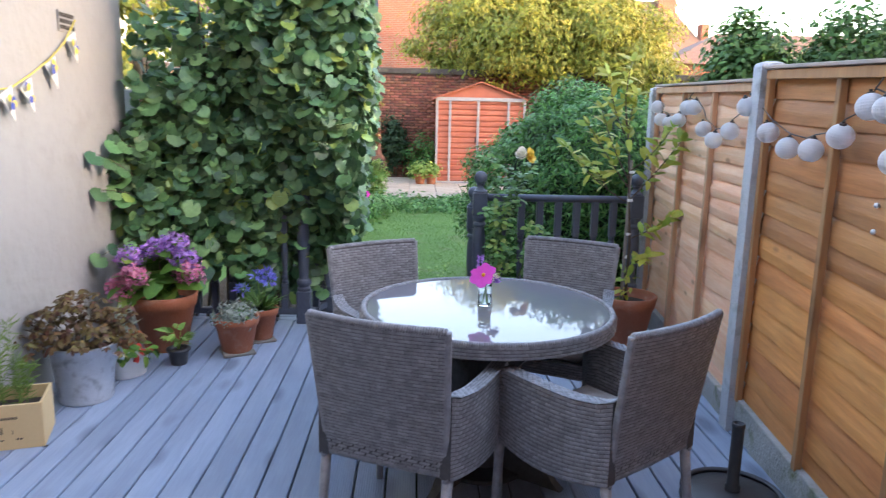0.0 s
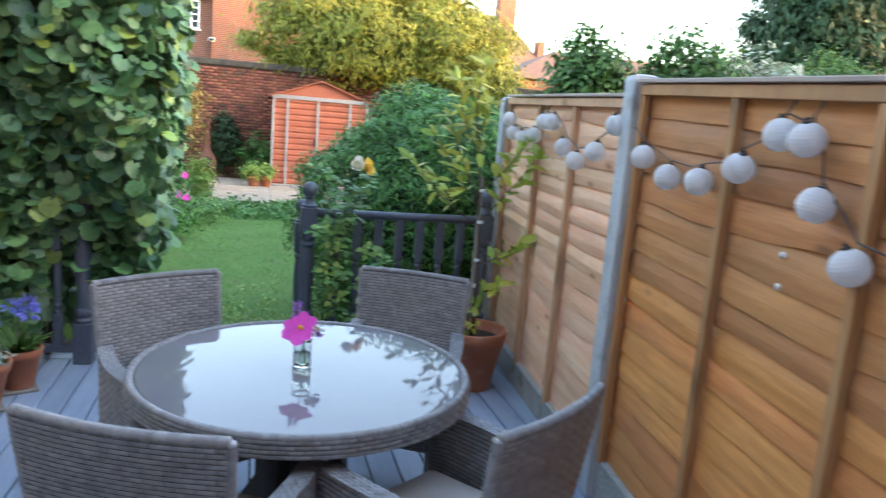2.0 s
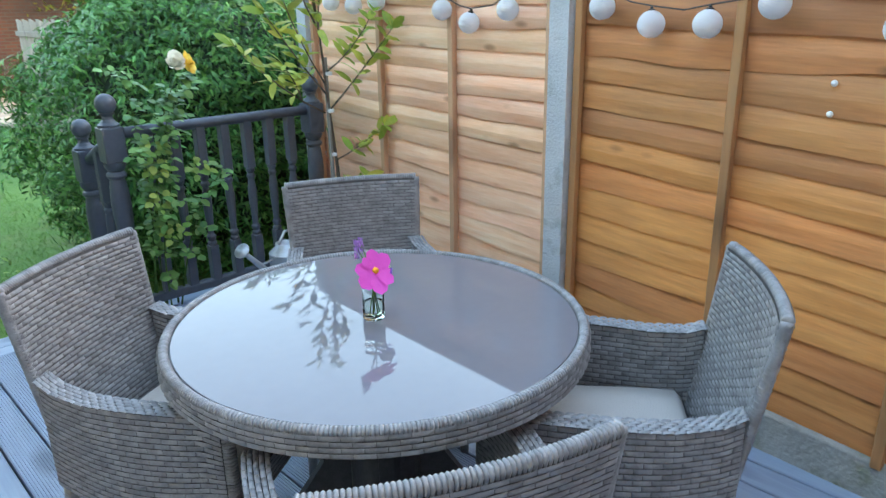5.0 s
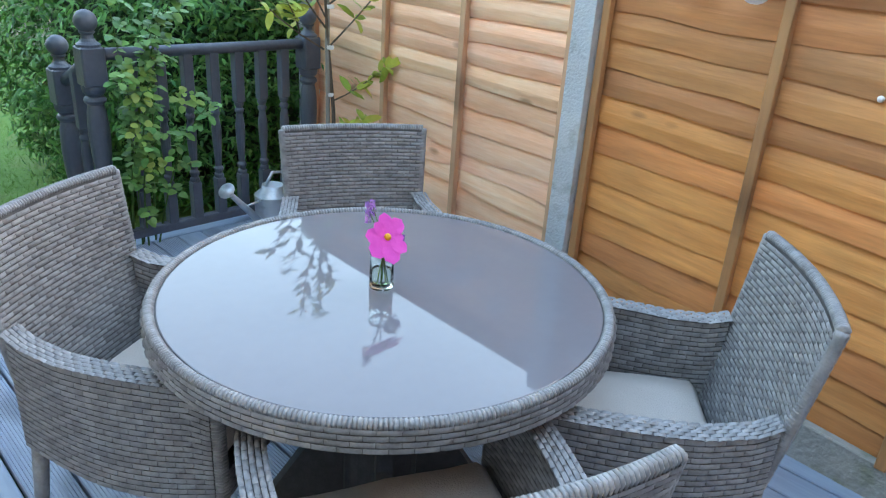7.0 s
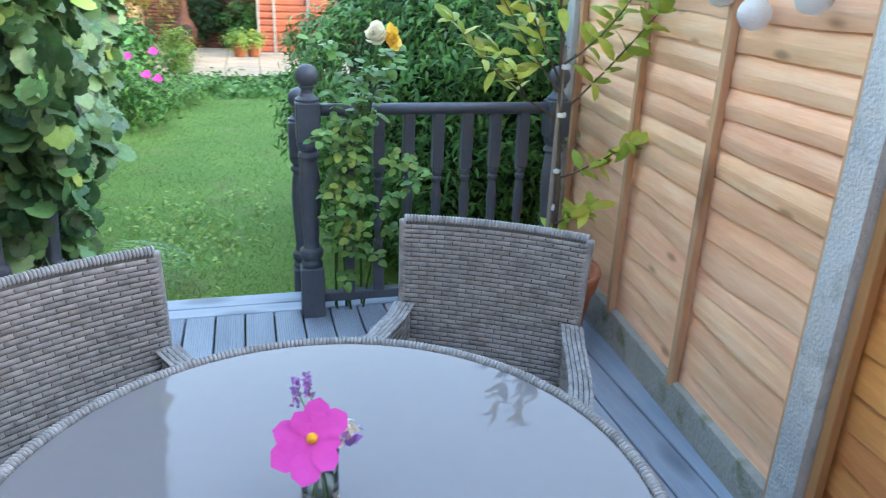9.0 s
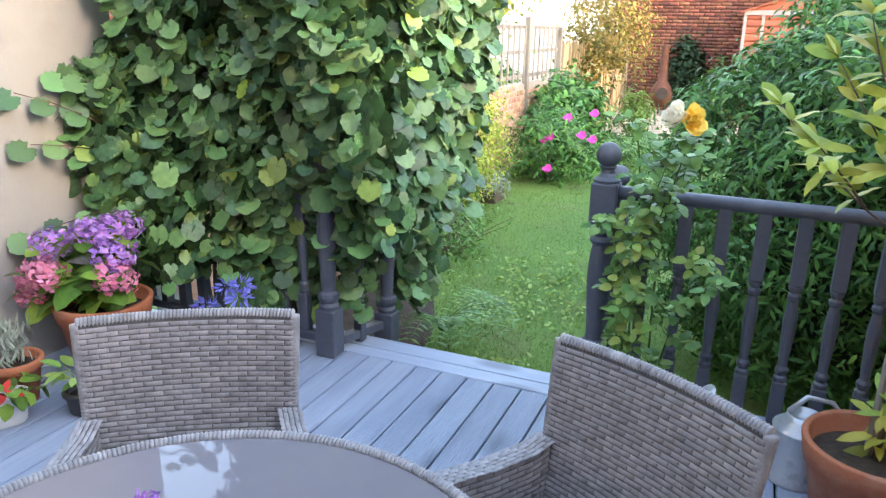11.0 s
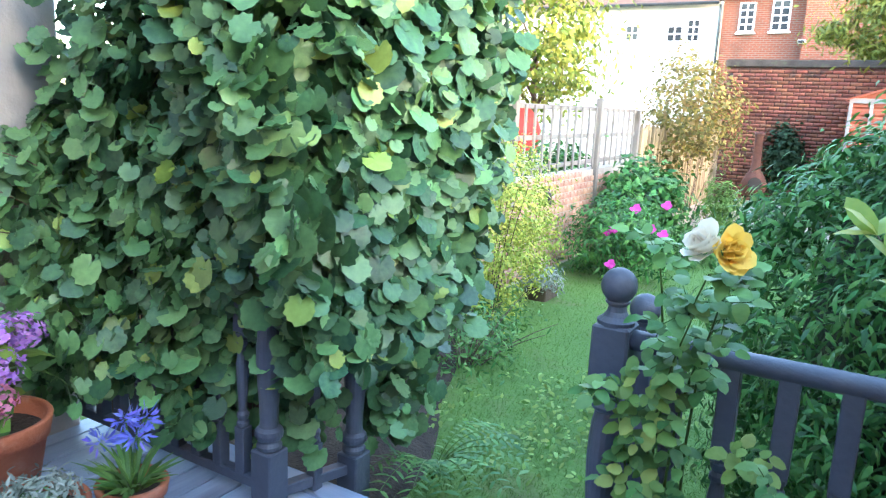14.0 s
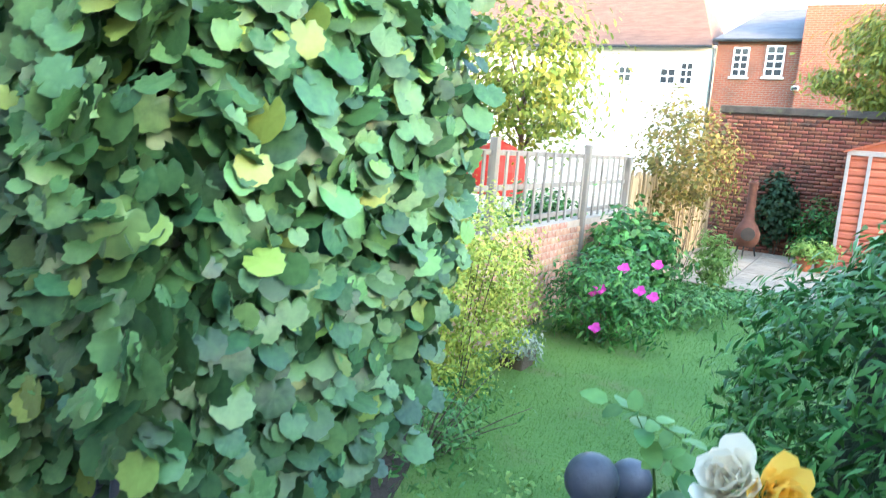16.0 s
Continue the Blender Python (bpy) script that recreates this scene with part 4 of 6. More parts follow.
tagged(part("foliage", leaf_mesh("foliage", ROUND_LEAF, pos[rest], face[rest], np.tile((0, -0.25, -1.0), (len(rest), 1)), size[rest], 22, 0.5), M["vine"], vine), kind="stuff")
LEAF = fast_mesh("leaf", *ROUND_LEAF)
LEAF.materials.append(M["vine_piece"])
for i in pick:
    f = Vector(face[i] + rng.normal(0, 0.3, 3)).normalized()
    tip = Vector((0, -0.25, -1)) + Vector(rng.normal(0, 0.32, 3))
    tip = (tip - f * tip.dot(f)).normalized()
    r = Matrix((tip.cross(f), tip, f)).transposed().to_4x4()
    part("leaf", LEAF, M["vine_piece"], vine, m=Matrix.Translation(pos[i]) @ r @ Matrix.Scale(size[i], 4))
for k in range(11):
    bm = bmesh.new()
    x = -2.1 + 0.1 * k
    h = vine_top(x)
    pts = [(x + 0.1 * math.sin(k), 5.15, -0.15), (x, 5.1, 0.35 * h), (x + 0.08 * math.sin(3 * k), 5.08, 0.8 * h), (x + 0.12 * math.sin(5 * k), 5.05 + 0.1 * math.sin(k), h + 0.45 + 0.3 * math.sin(k * 2))]
    add_tube(bm, pts, [0.014, 0.011, 0.008, 0.004], 6)
    part("stem", bm, M["bark"], vine, smooth=True)
for k, x0 in enumerate((-2.07, -1.83, -1.79, -1.6, -1.5, -1.42, -1.36, -1.3, -1.24, -1.18, -1.12, -1.7, -1.55, -1.46, -1.98)):
    top = [(x0 + 0.05 * math.sin(k * 5 + j * 0.3), 5.1 + 0.45 * (k % 3) / 2 + 0.03 * math.sin(j), 1.2 + (0.12 + 0.03 * (k % 4)) * j) for j in range(11)]
    part("shoot", tube(top, [0.007 - 0.0005 * j for j in range(11)], 6), M["bark"], vine, smooth=True)
    for j in range(2, 11):
        f = Vector(rng.normal((0, -0.5, 0.75), 0.35)).normalized()
        tip = Vector((1 if (j + k) % 2 else -1, -0.3, -0.45)) + Vector(rng.normal(0, 0.3, 3))
        tip = (tip - f * tip.dot(f)).normalized()
        r = Matrix((tip.cross(f), tip, f)).transposed().to_4x4()
        part("leaf", LEAF, M["vine_piece"], vine, m=Matrix.Translation(top[j]) @ r @ Matrix.Scale(rng.uniform(0.09, 0.135), 4))

for k, (p0, p1) in enumerate((((-2.0, 4.85, 1.0), (-2.1, 4.38, 1.26)), ((-1.98, 4.85, 0.9), (-2.1, 4.42, 1.03)), ((-1.95, 4.8, 0.7), (-2.1, 4.35, 0.62)), ((-1.9, 4.8, 1.2), (-2.08, 4.62, 1.32)))):
    bm = bmesh.new()
    pts = sprig(bm, p0, p1, 0.004, 0.002, 0.03)
    part("shoot", bm, M["bark"], vine, smooth=True)
    for j, q in enumerate(pts[2:]):
        f = Vector((0.75, -0.35, 0.75)).normalized()
        tip = Vector((0.2, -1, -0.25 + 0.3 * (j % 2)))
        tip = (tip - f * tip.dot(f)).normalized()
        r = Matrix((tip.cross(f), tip, f)).transposed().to_4x4()
        part("leaf", LEAF, M["vine_piece"], vine, m=Matrix.Translation(q) @ r @ Matrix.Scale(0.09 + 0.012 * j, 4))

yard = thing("pavement", "pale paved yard of the neighbouring garden", "paving", kind="structure")
part("slab", box(-15.0, -2.45, 14.2, 31.5, GROUND - 0.04, GROUND + 0.025, 0.004), M["slab"], yard)
wall_w = thing("wall_neighbour", "brick garden wall beyond the climbing plant", "wall", kind="structure")
part("brickwork", box(-8.5, -4.5, 10.6, 10.82, GROUND, 1.9, 0.01), M["brick_far"], wall_w)
part("coping", box(-8.5, -4.46, 10.57, 10.85, 1.9, 1.98, 0.02), M["coping"], wall_w)

# ---- rounded bush behind the railing ----
bush = thing("evergreen_bush", "large rounded bush of small narrow green leaves", "bush", at=(1.62, 6.55, GROUND))
rng = np.random.default_rng(31)
# dark inner ball paints the shade behind the bush leaves
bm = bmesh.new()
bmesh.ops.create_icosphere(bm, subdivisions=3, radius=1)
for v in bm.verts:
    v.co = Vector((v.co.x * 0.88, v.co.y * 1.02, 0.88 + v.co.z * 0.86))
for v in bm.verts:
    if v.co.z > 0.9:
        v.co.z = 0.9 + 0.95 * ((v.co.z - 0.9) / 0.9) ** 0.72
part("shade_core", bm, M["shade_fill"], bush)
p, d = clump_points(rng, 5200, 11, (0, 0, 0.9), (1.1, 1.28, 1.06), 0.055, 0.12)
# thinner leaves low at the front let the shade-coloured core show
keep = (p[:, 2] > 0.0) & ((p[:, 2] > 0.75) | (p[:, 1] > -0.55) | (p[:, 0] < -0.55) | (rng.random(len(p)) < 0.4))
p, d = p[keep], d[keep]
inner = rng.normal(0, 1, (9000, 3))
inner /= np.linalg.norm(inner, axis=1, keepdims=True)
inner = inner[inner[:, 2] > -0.85]
p = np.vstack((p, inner * (0.95, 1.1, 0.93) + (0, 0, 0.88)))
d = np.vstack((d, inner))
up = p[:, 2] > 0.9
p[up, 2] = 0.9 + 1.13 * ((p[up, 2] - 0.9) / 1.1) ** 0.72
part("foliage", leaf_mesh("foliage", LANCE_LEAF, p, d + (0, 0, 0.5), d * (1, 1, 0.2) + (0, 0, 0.1), 0.06, 32, 0.5), M["bush"], bush)

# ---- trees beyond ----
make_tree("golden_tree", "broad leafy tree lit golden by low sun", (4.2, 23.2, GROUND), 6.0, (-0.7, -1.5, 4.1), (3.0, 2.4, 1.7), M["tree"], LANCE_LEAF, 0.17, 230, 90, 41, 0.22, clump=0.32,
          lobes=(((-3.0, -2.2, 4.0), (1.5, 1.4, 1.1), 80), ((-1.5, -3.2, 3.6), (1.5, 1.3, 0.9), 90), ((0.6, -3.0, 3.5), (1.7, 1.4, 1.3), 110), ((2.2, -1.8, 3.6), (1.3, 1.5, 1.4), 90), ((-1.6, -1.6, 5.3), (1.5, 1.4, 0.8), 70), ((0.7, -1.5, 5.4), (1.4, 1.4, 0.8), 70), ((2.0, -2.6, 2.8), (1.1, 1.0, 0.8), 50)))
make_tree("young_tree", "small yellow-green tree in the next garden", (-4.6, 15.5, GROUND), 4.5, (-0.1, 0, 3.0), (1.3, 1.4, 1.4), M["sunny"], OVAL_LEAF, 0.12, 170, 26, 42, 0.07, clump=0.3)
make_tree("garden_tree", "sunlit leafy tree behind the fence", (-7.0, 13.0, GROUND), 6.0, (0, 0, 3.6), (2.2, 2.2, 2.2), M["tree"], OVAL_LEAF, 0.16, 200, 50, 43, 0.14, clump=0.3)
make_tree("conifer", "tall dark conifer behind the fence", (17.9, 21.0, GROUND), 10, (0, 0, 5.0), (2.3, 2.0, 5.0), M["conifer"], LANCE_LEAF, 0.28, 1300, 46, 44, 0.2, clump=0.28)
make_tree("garden_tree", "airy green tree behind the fence", (22.6, 22.0, GROUND), 8, (0, 0, 4.3), (3.3, 2.4, 3.3), M["far_green"], OVAL_LEAF, 0.2, 260, 40, 45, 0.15, clump=0.4)
for k, (x, y, h, r, mt) in enumerate(((4.75, 10.4, 3.1, 0.62, "far_green"), (6.5, 10.6, 3.25, 1.05, "far_green"), (7.6, 10.6, 3.15, 1.3, "pale"), (12.6, 14.0, 3.5, 1.6, "far_green"), (14.8, 17.0, 4.2, 1.8, "far_green"))):
    b = thing("shrub", "dense leafy garden shrub behind the fence" if mt != "pale" else "pale blossoming shrub behind the fence", "shrub", "shrubs behind the fence", at=(x, y, GROUND))
    rg = np.random.default_rng(60 + k)
    p, d = clump_points(rg, 340, 40, (0, 0, h * 0.55), (r, r, h * 0.48), 0.16, 0.3)
    part("foliage", leaf_mesh("foliage", OVAL_LEAF, p, d + (0, 0, 0.5), d + (0, 0, -0.2), 0.11, 70 + k, 0.5), M[mt], b)
    part("stem", tube([(0, 0, 0), (0.05, 0, h * 0.5)], [0.05, 0.03], 6), M["bark"], b)

# ---- table ----
TABLE = (0.215, 2.80)
table = thing("round_table", "round grey wicker garden table with a grey glass top", "table", at=(*TABLE, 0))
R = 0.548
part("glass_top", lathe([(0.0, 0.728), (R - 0.03, 0.728), (R - 0.028, 0.7375), (R - 0.03, 0.739), (0.0, 0.739)], 96, cap=False), M["table_glass"], table, "smooth grey tempered glass", smooth=False)
bm = bmesh.new()


def rim_place(u, v):
    n = Vector((math.cos(u / R), math.sin(u / R), 0))
    return n * R + Vector((0, 0, 0.681 + v)), n


woven(bm, 4, lambda v: math.tau * R, None, rim_place, 0.0132, 0.046, 0.004)
bound = bmesh.new()
for k in range(380):
    at = [((R - 0.013) * math.cos((k + o) * math.tau / 380), (R - 0.013) * math.sin((k + o) * math.tau / 380), 0.7345) for o in (0.04, 0.5, 0.96)]
    add_tube(bound, at, [0.0115, 0.0138, 0.0115], 7)
tagged(part("wrapped_edge", bound, M["wicker"], table, "strand-wrapped edge of the tabletop", smooth=True), kind="stuff")
tagged(part("rim", bm, M["wicker"], table, "woven grey wicker rim", smooth=True), kind="stuff")
# parts below the tabletop take the wicker with shade in its colour
part("apron", lathe([(R - 0.05, 0.68), (R - 0.003, 0.68), (R - 0.003, 0.735), (R - 0.03, 0.736)], 64, cap=False), M["wicker_shaded"], table)
part("underside", lathe([(0.0, 0.70), (R - 0.02, 0.70), (R - 0.02, 0.712), (0.0, 0.712)], 48, cap=False), M["wicker_shaded"], table)
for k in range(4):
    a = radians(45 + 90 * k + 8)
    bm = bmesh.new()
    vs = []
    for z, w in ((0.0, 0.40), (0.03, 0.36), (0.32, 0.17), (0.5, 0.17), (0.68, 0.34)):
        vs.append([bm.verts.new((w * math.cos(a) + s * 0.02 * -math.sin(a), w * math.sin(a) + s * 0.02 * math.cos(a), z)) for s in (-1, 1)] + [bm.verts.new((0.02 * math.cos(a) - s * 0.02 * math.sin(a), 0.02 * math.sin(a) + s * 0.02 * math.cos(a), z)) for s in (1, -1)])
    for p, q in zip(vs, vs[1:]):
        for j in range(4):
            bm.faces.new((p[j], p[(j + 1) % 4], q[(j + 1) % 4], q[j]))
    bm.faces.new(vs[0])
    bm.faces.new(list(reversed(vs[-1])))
    part("leg_panel", bm, M["wicker_shaded"], table)
part("table_base", lathe([(0.0, 0.0), (0.2, 0.0), (0.2, 0.02), (0.1, 0.03), (0.1, 0.66), (0.0, 0.66)], 24, cap=False), M["wicker_shaded"], table)

# ---- chairs: local y is the way one sits, the origin lies under the top edge of the back ----


def build_chair():
    c = thing("wicker_armchair", "grey woven wicker armchair with a cream seat cushion", "chair", "chairs round the table")
    ROW, SEG = 0.0128, 0.044
    Z0, ZT = 0.365, 0.885

    def back_y(z):
        return 0.075 * (1 - (z - 0.4) / 0.485) if z > 0.4 else 0.075 + 0.02 * (0.4 - z)

    def half(z):
        return 0.222 + 0.03 * ((z - Z0) / (ZT - Z0)) ** 0.8

    def curve(x, z):
        return -0.03 * (1 - (x / 0.25) ** 2) * max(0.0, (z - 0.3)) / 0.585

    for nm, side in (("backrest_outside", -1), ("backrest_inside", 1)):
        bm = bmesh.new()

        def place(u, v, side=side):
            z = Z0 + v
            x = (u - half(z)) * -side
            return Vector((x, back_y(z) + curve(x, z) + side * 0.014, z)), Vector((0, side, 0.1)).normalized()
        woven(bm, int((ZT - Z0) / ROW), lambda v: 2 * half(Z0 + v), None, place, ROW, SEG)
        tagged(part(nm, bm, M["wicker"], c, smooth=True), kind="stuff")
    for sx in (-1, 1):
        edge = [(sx * half(z), back_y(z) + curve(half(z), z), z) for z in (Z0 + (ZT - Z0) * j / 60 for j in range(61))]
        part("side_binding", tube(edge, [0.0145 if j % 2 else 0.0135 for j in range(61)], 8), M["wicker"], c, smooth=True)
    bm = bmesh.new()
    g = []
    for j in range(9):
        z = Z0 + (ZT - Z0) * j / 8
        row = []
        for i in range(9):
            x = half(z) * (i / 4 - 1) * 0.99
            row.append((bm.verts.new((x, back_y(z) + curve(x, z) - 0.0125, z)), bm.verts.new((x, back_y(z) + curve(x, z) + 0.0125, z))))
        g.append(row)
    for j in range(8):
        for i in range(8):
            for s in (0, 1):
                q = [g[j][i][s], g[j][i + 1][s], g[j + 1][i + 1][s], g[j + 1][i][s]]
                bm.faces.new(q if s == 0 else list(reversed(q)))
    # the core's darkened colour gives the shade between strands
    part("back_core", bm, M["wicker_shaded"], c)

    def rolled(pts, r, nm):
        """A strand-wrapped edge."""
        pts = [Vector(p) for p in pts]
        total = [0.0]
        for p, q in zip(pts, pts[1:]):
            total.append(total[-1] + (q - p).length)
        bm = bmesh.new()
        n = int(total[-1] / 0.0085)
        for k in range(n):
            a, b = (k + 0.06) / n * total[-1], (k + 0.94) / n * total[-1]
            at = [tuple(np.interp(s, total, [p[i] for p in pts]) for i in range(3)) for s in (a, (a + b) / 2, b)]
            add_tube(bm, at, [r * 0.86, r, r * 0.86], 7)
        tagged(part(nm, bm, M["wicker"], c, smooth=True), kind="stuff")

    top = [(half(ZT) * (i / 6 - 1), back_y(ZT) + curve(half(ZT) * (i / 6 - 1), ZT), ZT) for i in range(13)]
    rolled(top, 0.0155, "top_edge")
    for sx in (-1, 1):
        rolled([(sx * half(z), back_y(z), z) for z in (Z0, 0.45, 0.6, 0.75, ZT)], 0.0145, "side_edge")
        # arm with woven outer and inner face
        arm_top = lambda y: float(np.interp(y, (0.03, 0.10, 0.20, 0.40, 0.52, 0.575), (0.66, 0.63, 0.62, 0.63, 0.632, 0.605)))
        out_x = lambda y: 0.228 + 0.05 * math.sin(math.pi * min(1, max(0, (y - 0.03) / 0.56)) * 0.75)
        arm_low = lambda y: 0.355 - 0.035 * math.sin(math.pi * min(1, max(0, (y - 0.05) / 0.52)))
        for nm, o in (("arm_outside", 1), ("arm_inside", -1)):
            bm = bmesh.new()

            def place(u, v, o=o):
                y = 0.055 + u
                t = v / 0.26
                z = arm_low(y) + (arm_top(y) - arm_low(y)) * t
                return Vector((sx * (out_x(y) + o * 0.02), y, z)), Vector((sx * o, 0, 0))
            flip = (sx * o) < 0
            woven(bm, 20, lambda v: 0.51, None, place, 0.013, SEG)
            if flip:
                bmesh.ops.reverse_faces(bm, faces=bm.faces)
            tagged(part(nm, bm, M["wicker"], c, smooth=True), kind="stuff")
        bm = bmesh.new()
        ring = []
        for i in range(9):
            y = 0.055 + 0.51 * i / 8
            ring.append([bm.verts.new((sx * (out_x(y) + o * 0.0185), y, z)) for o, z in ((-1, arm_low(y)), (1, arm_low(y)), (1, arm_top(y)), (-1, arm_top(y)))])
        for p, q in zip(ring, ring[1:]):
            for j in range(4):
                bm.faces.new((p[j], p[(j + 1) % 4], q[(j + 1) % 4], q[j]))
        bm.faces.new(ring[0])
        bm.faces.new(list(reversed(ring[-1])))
        part("arm_core", bm, M["wicker_shaded"], c)
        bm = bmesh.new()

        def place(u, v):
            y = 0.05 + u
            return Vector((sx * (out_x(y) - 0.03 + v), y, arm_top(y) + 0.006 - 0.25 * (v - 0.03) ** 2)), Vector((0, 0, 1))
        woven(bm, 5, lambda v: 0.525, None, place, 0.012, 0.026, 0.005)
        tagged(part("armrest", bm, M["wicker"], c, smooth=True), kind="stuff")
        rolled([(sx * out_x(0.575), 0.57, z) for z in (0.34, 0.45, 0.61)], 0.02, "arm_front")
        rolled([(sx * out_x(0.055 + 0.05 * j), 0.055 + 0.05 * j, arm_low(0.055 + 0.05 * j)) for j in range(11)], 0.014, "arm_hem")
        for y, tilt in ((0.08, -0.05), (0.55, 0.02)):
            part("leg", tube([(sx * out_x(y) * 0.98, y, 0.37), (sx * out_x(y), y + tilt, 0.0)], [0.02, 0.015], 10), M["wicker"], c, smooth=True)
    bm = bmesh.new()
    woven(bm, 6, lambda v: 0.5, None, lambda u, v: (Vector((0.25 - u, 0.577, 0.325 + v)), Vector((0, 1, 0))), ROW, SEG)
    tagged(part("front_apron", bm, M["wicker"], c, smooth=True), kind="stuff")
    part("apron_core", box(-0.25, 0.25, 0.555, 0.576, 0.325, 0.402, 0.004), M["wicker_shaded"], c)
    rolled([(-half(Z0), back_y(Z0) + curve(half(Z0), Z0), Z0), (0, back_y(Z0) + curve(0, Z0), Z0 - 0.004), (half(Z0), back_y(Z0) + curve(half(Z0), Z0), Z0)], 0.016, "back_hem")
    part("seat_frame", box(-0.25, 0.25, 0.08, 0.55, 0.36, 0.395, 0.006), M["wicker_shaded"], c)
    bm = box(-0.235, 0.235, 0.10, 0.555, 0.396, 0.452, 0.022)
    bmesh.ops.subdivide_edges(bm, edges=[e for e in bm.edges if e.calc_length() > 0.3], cuts=5, use_grid_fill=True)
    for v in bm.verts:
        if v.co.z > 0.42:
            v.co.z += 0.012 * (1 - (v.co.x / 0.25) ** 2) * (1 - ((v.co.y - 0.33) / 0.24) ** 2) + 0.003 * math.sin(v.co.x * 25 + v.co.y * 14)
    part("cushion", bm, M["cushion"], c, "cream cloth seat cushion", smooth=True)
    return c


chair = build_chair()
CHAIRS = ((-0.225, 2.04, -24), (-0.317, 3.44, -147.3), (0.748, 3.605, 151.7), (0.78, 2.06, 37.2))
for x, y, yaw in CHAIRS[1:]:
    copy_thing(chair, pose(x, y, 0, 0, 0, yaw))
chair.matrix_basis = pose(CHAIRS[0][0], CHAIRS[0][1], 0, 0, 0, CHAIRS[0][2])

# ---- pots and plants on the deck ----


def pot_profile(r0, r1, h, rim):
    """A flower pot: foot radius, mouth radius, height, height of the rim band."""
    k = r0 + (r1 - r0) * (h - rim) / h
    return [(0.0, 0.0), (r0 - 0.004, 0.0), (r0, 0.005), (k, h - rim), (k + 0.010, h - rim + 0.004), (r1 + 0.008, h - 0.006), (r1 + 0.004, h), (r1 - 0.010, h), (r1 - 0.014, h - 0.006), (k - 0.012, h - rim - 0.01), (k - 0.016, h * 0.82), (0.0, h * 0.82)]


def potted(name, label, x, y, r0, r1, h, rim, mat, z=0.0, tray=0.0, turn=0, pot_label=""):
    t = thing(name, label, "potted plant", "pots on the deck", at=(x, y, z), turn=turn)
    up = 0.0
    if tray:
        up = 0.018
        part("tray", box(-tray, tray, -tray, tray, 0.0, up, 0.004), M["bleached"], t, m=pose(0, 0, 0, 0, 0, 25))
    part("pot", lathe(pot_profile(r0, r1, h, rim), 36, (0, 0, up), cap=False), mat, t, pot_label, smooth=True)
    part("soil", lathe([(0.0, 0), (r1 - 0.02, 0), (r1 - 0.03, 0.006), (0.0, 0.012)], 24, (0, 0, up + h * 0.82), cap=False), M["soil"], t)
    return t, up + h * 0.83


# hydrangea
t, z0 = potted("hydrangea_pot", "mauve and pink hydrangea in a large terracotta pot", -1.735, 4.39, 0.135, 0.205, 0.37, 0.085, M["terracotta"])
rng = np.random.default_rng(101)
bm, lp, lf, ltip = bmesh.new(), [], [], []
heads = [(-0.16, -0.1, 0.30, "mauve"), (-0.02, -0.02, 0.34, "mauve"), (0.10, -0.02, 0.37, "mauve"), (0.17, -0.06, 0.28, "mauve"), (0.21, -0.10, 0.20, "pink"), (-0.17, -0.17, 0.16, "pink"), (-0.10, -0.2, 0.2, "pink"), (-0.21, -0.16, 0.09, "pink"), (0.05, 0.1, 0.36, "mauve")]
for hx, hy, hz, _ in heads:
    pts = sprig(bm, (hx * 0.15, hy * 0.15, z0), (hx, hy, z0 + hz), 0.006, 0.003)
    for p in pts[1:]:
        for s in range(2):
            a = rng.uniform(0, math.tau)
            lp.append((p[0], p[1], max(p[2], z0 + 0.1)))
            lf.append((0, -0.2, 1))
            ltip.append((math.cos(a), math.sin(a), 0.0))
for k in range(16):
    a = rng.uniform(0, math.tau)
    r = rng.uniform(0.1, 0.26)
    lp.append((math.cos(a) * r * 0.7, math.sin(a) * r * 0.7, z0 + rng.uniform(0.13, 0.28)))
    lf.append((math.cos(a) * 0.4, math.sin(a) * 0.4, 1))
    ltip.append((math.cos(a), math.sin(a), -0.1))
part("stem_bundle", bm, M["bark"], t)
part("leaves", leaf_mesh("leaves", leaf_shape(6, 0.66, 0.03, 0.2, 0.2, 0.75), [tuple(p) for p in lp], lf, ltip, 0.15, 102, 0.3), M["hyd_leaf"], t)
for hx, hy, hz, col in heads:
    p, d = blob_points(rng, 210, (hx, hy, z0 + hz + 0.02), (0.09, 0.09, 0.068), 0.25)
    part("flower_head", leaf_mesh("flower_head", DIAMOND, p, d, np.cross(d, (0.3, 0.2, 1)), 0.033, rng.integers(999), 0.4), M[col], t)

# agapanthus
t, z0 = potted("agapanthus_pot", "blue agapanthus in a terracotta pot on a tray", -1.15, 4.56, 0.075, 0.115, 0.215, 0.05, M["terracotta"], tray=0.085)
bm = bmesh.new()
lp, lf, lt = [], [], []
for k in range(60):
    a = rng.uniform(0, math.tau)
    lp.append((0.03 * math.cos(a), 0.03 * math.sin(a), z0))
    lt.append((math.cos(a) * 0.6, math.sin(a) * 0.6, rng.uniform(0.6, 1.3)))
    lf.append((-math.cos(a) * 0.8, -math.sin(a) * 0.8, 0.6))
part("leaves", leaf_mesh("leaves", leaf_shape(5, 0.10, 0, 0.3, 0.2, 0.9), lp, lf, lt, 0.17, 103, 0.15), M["strap"], t)
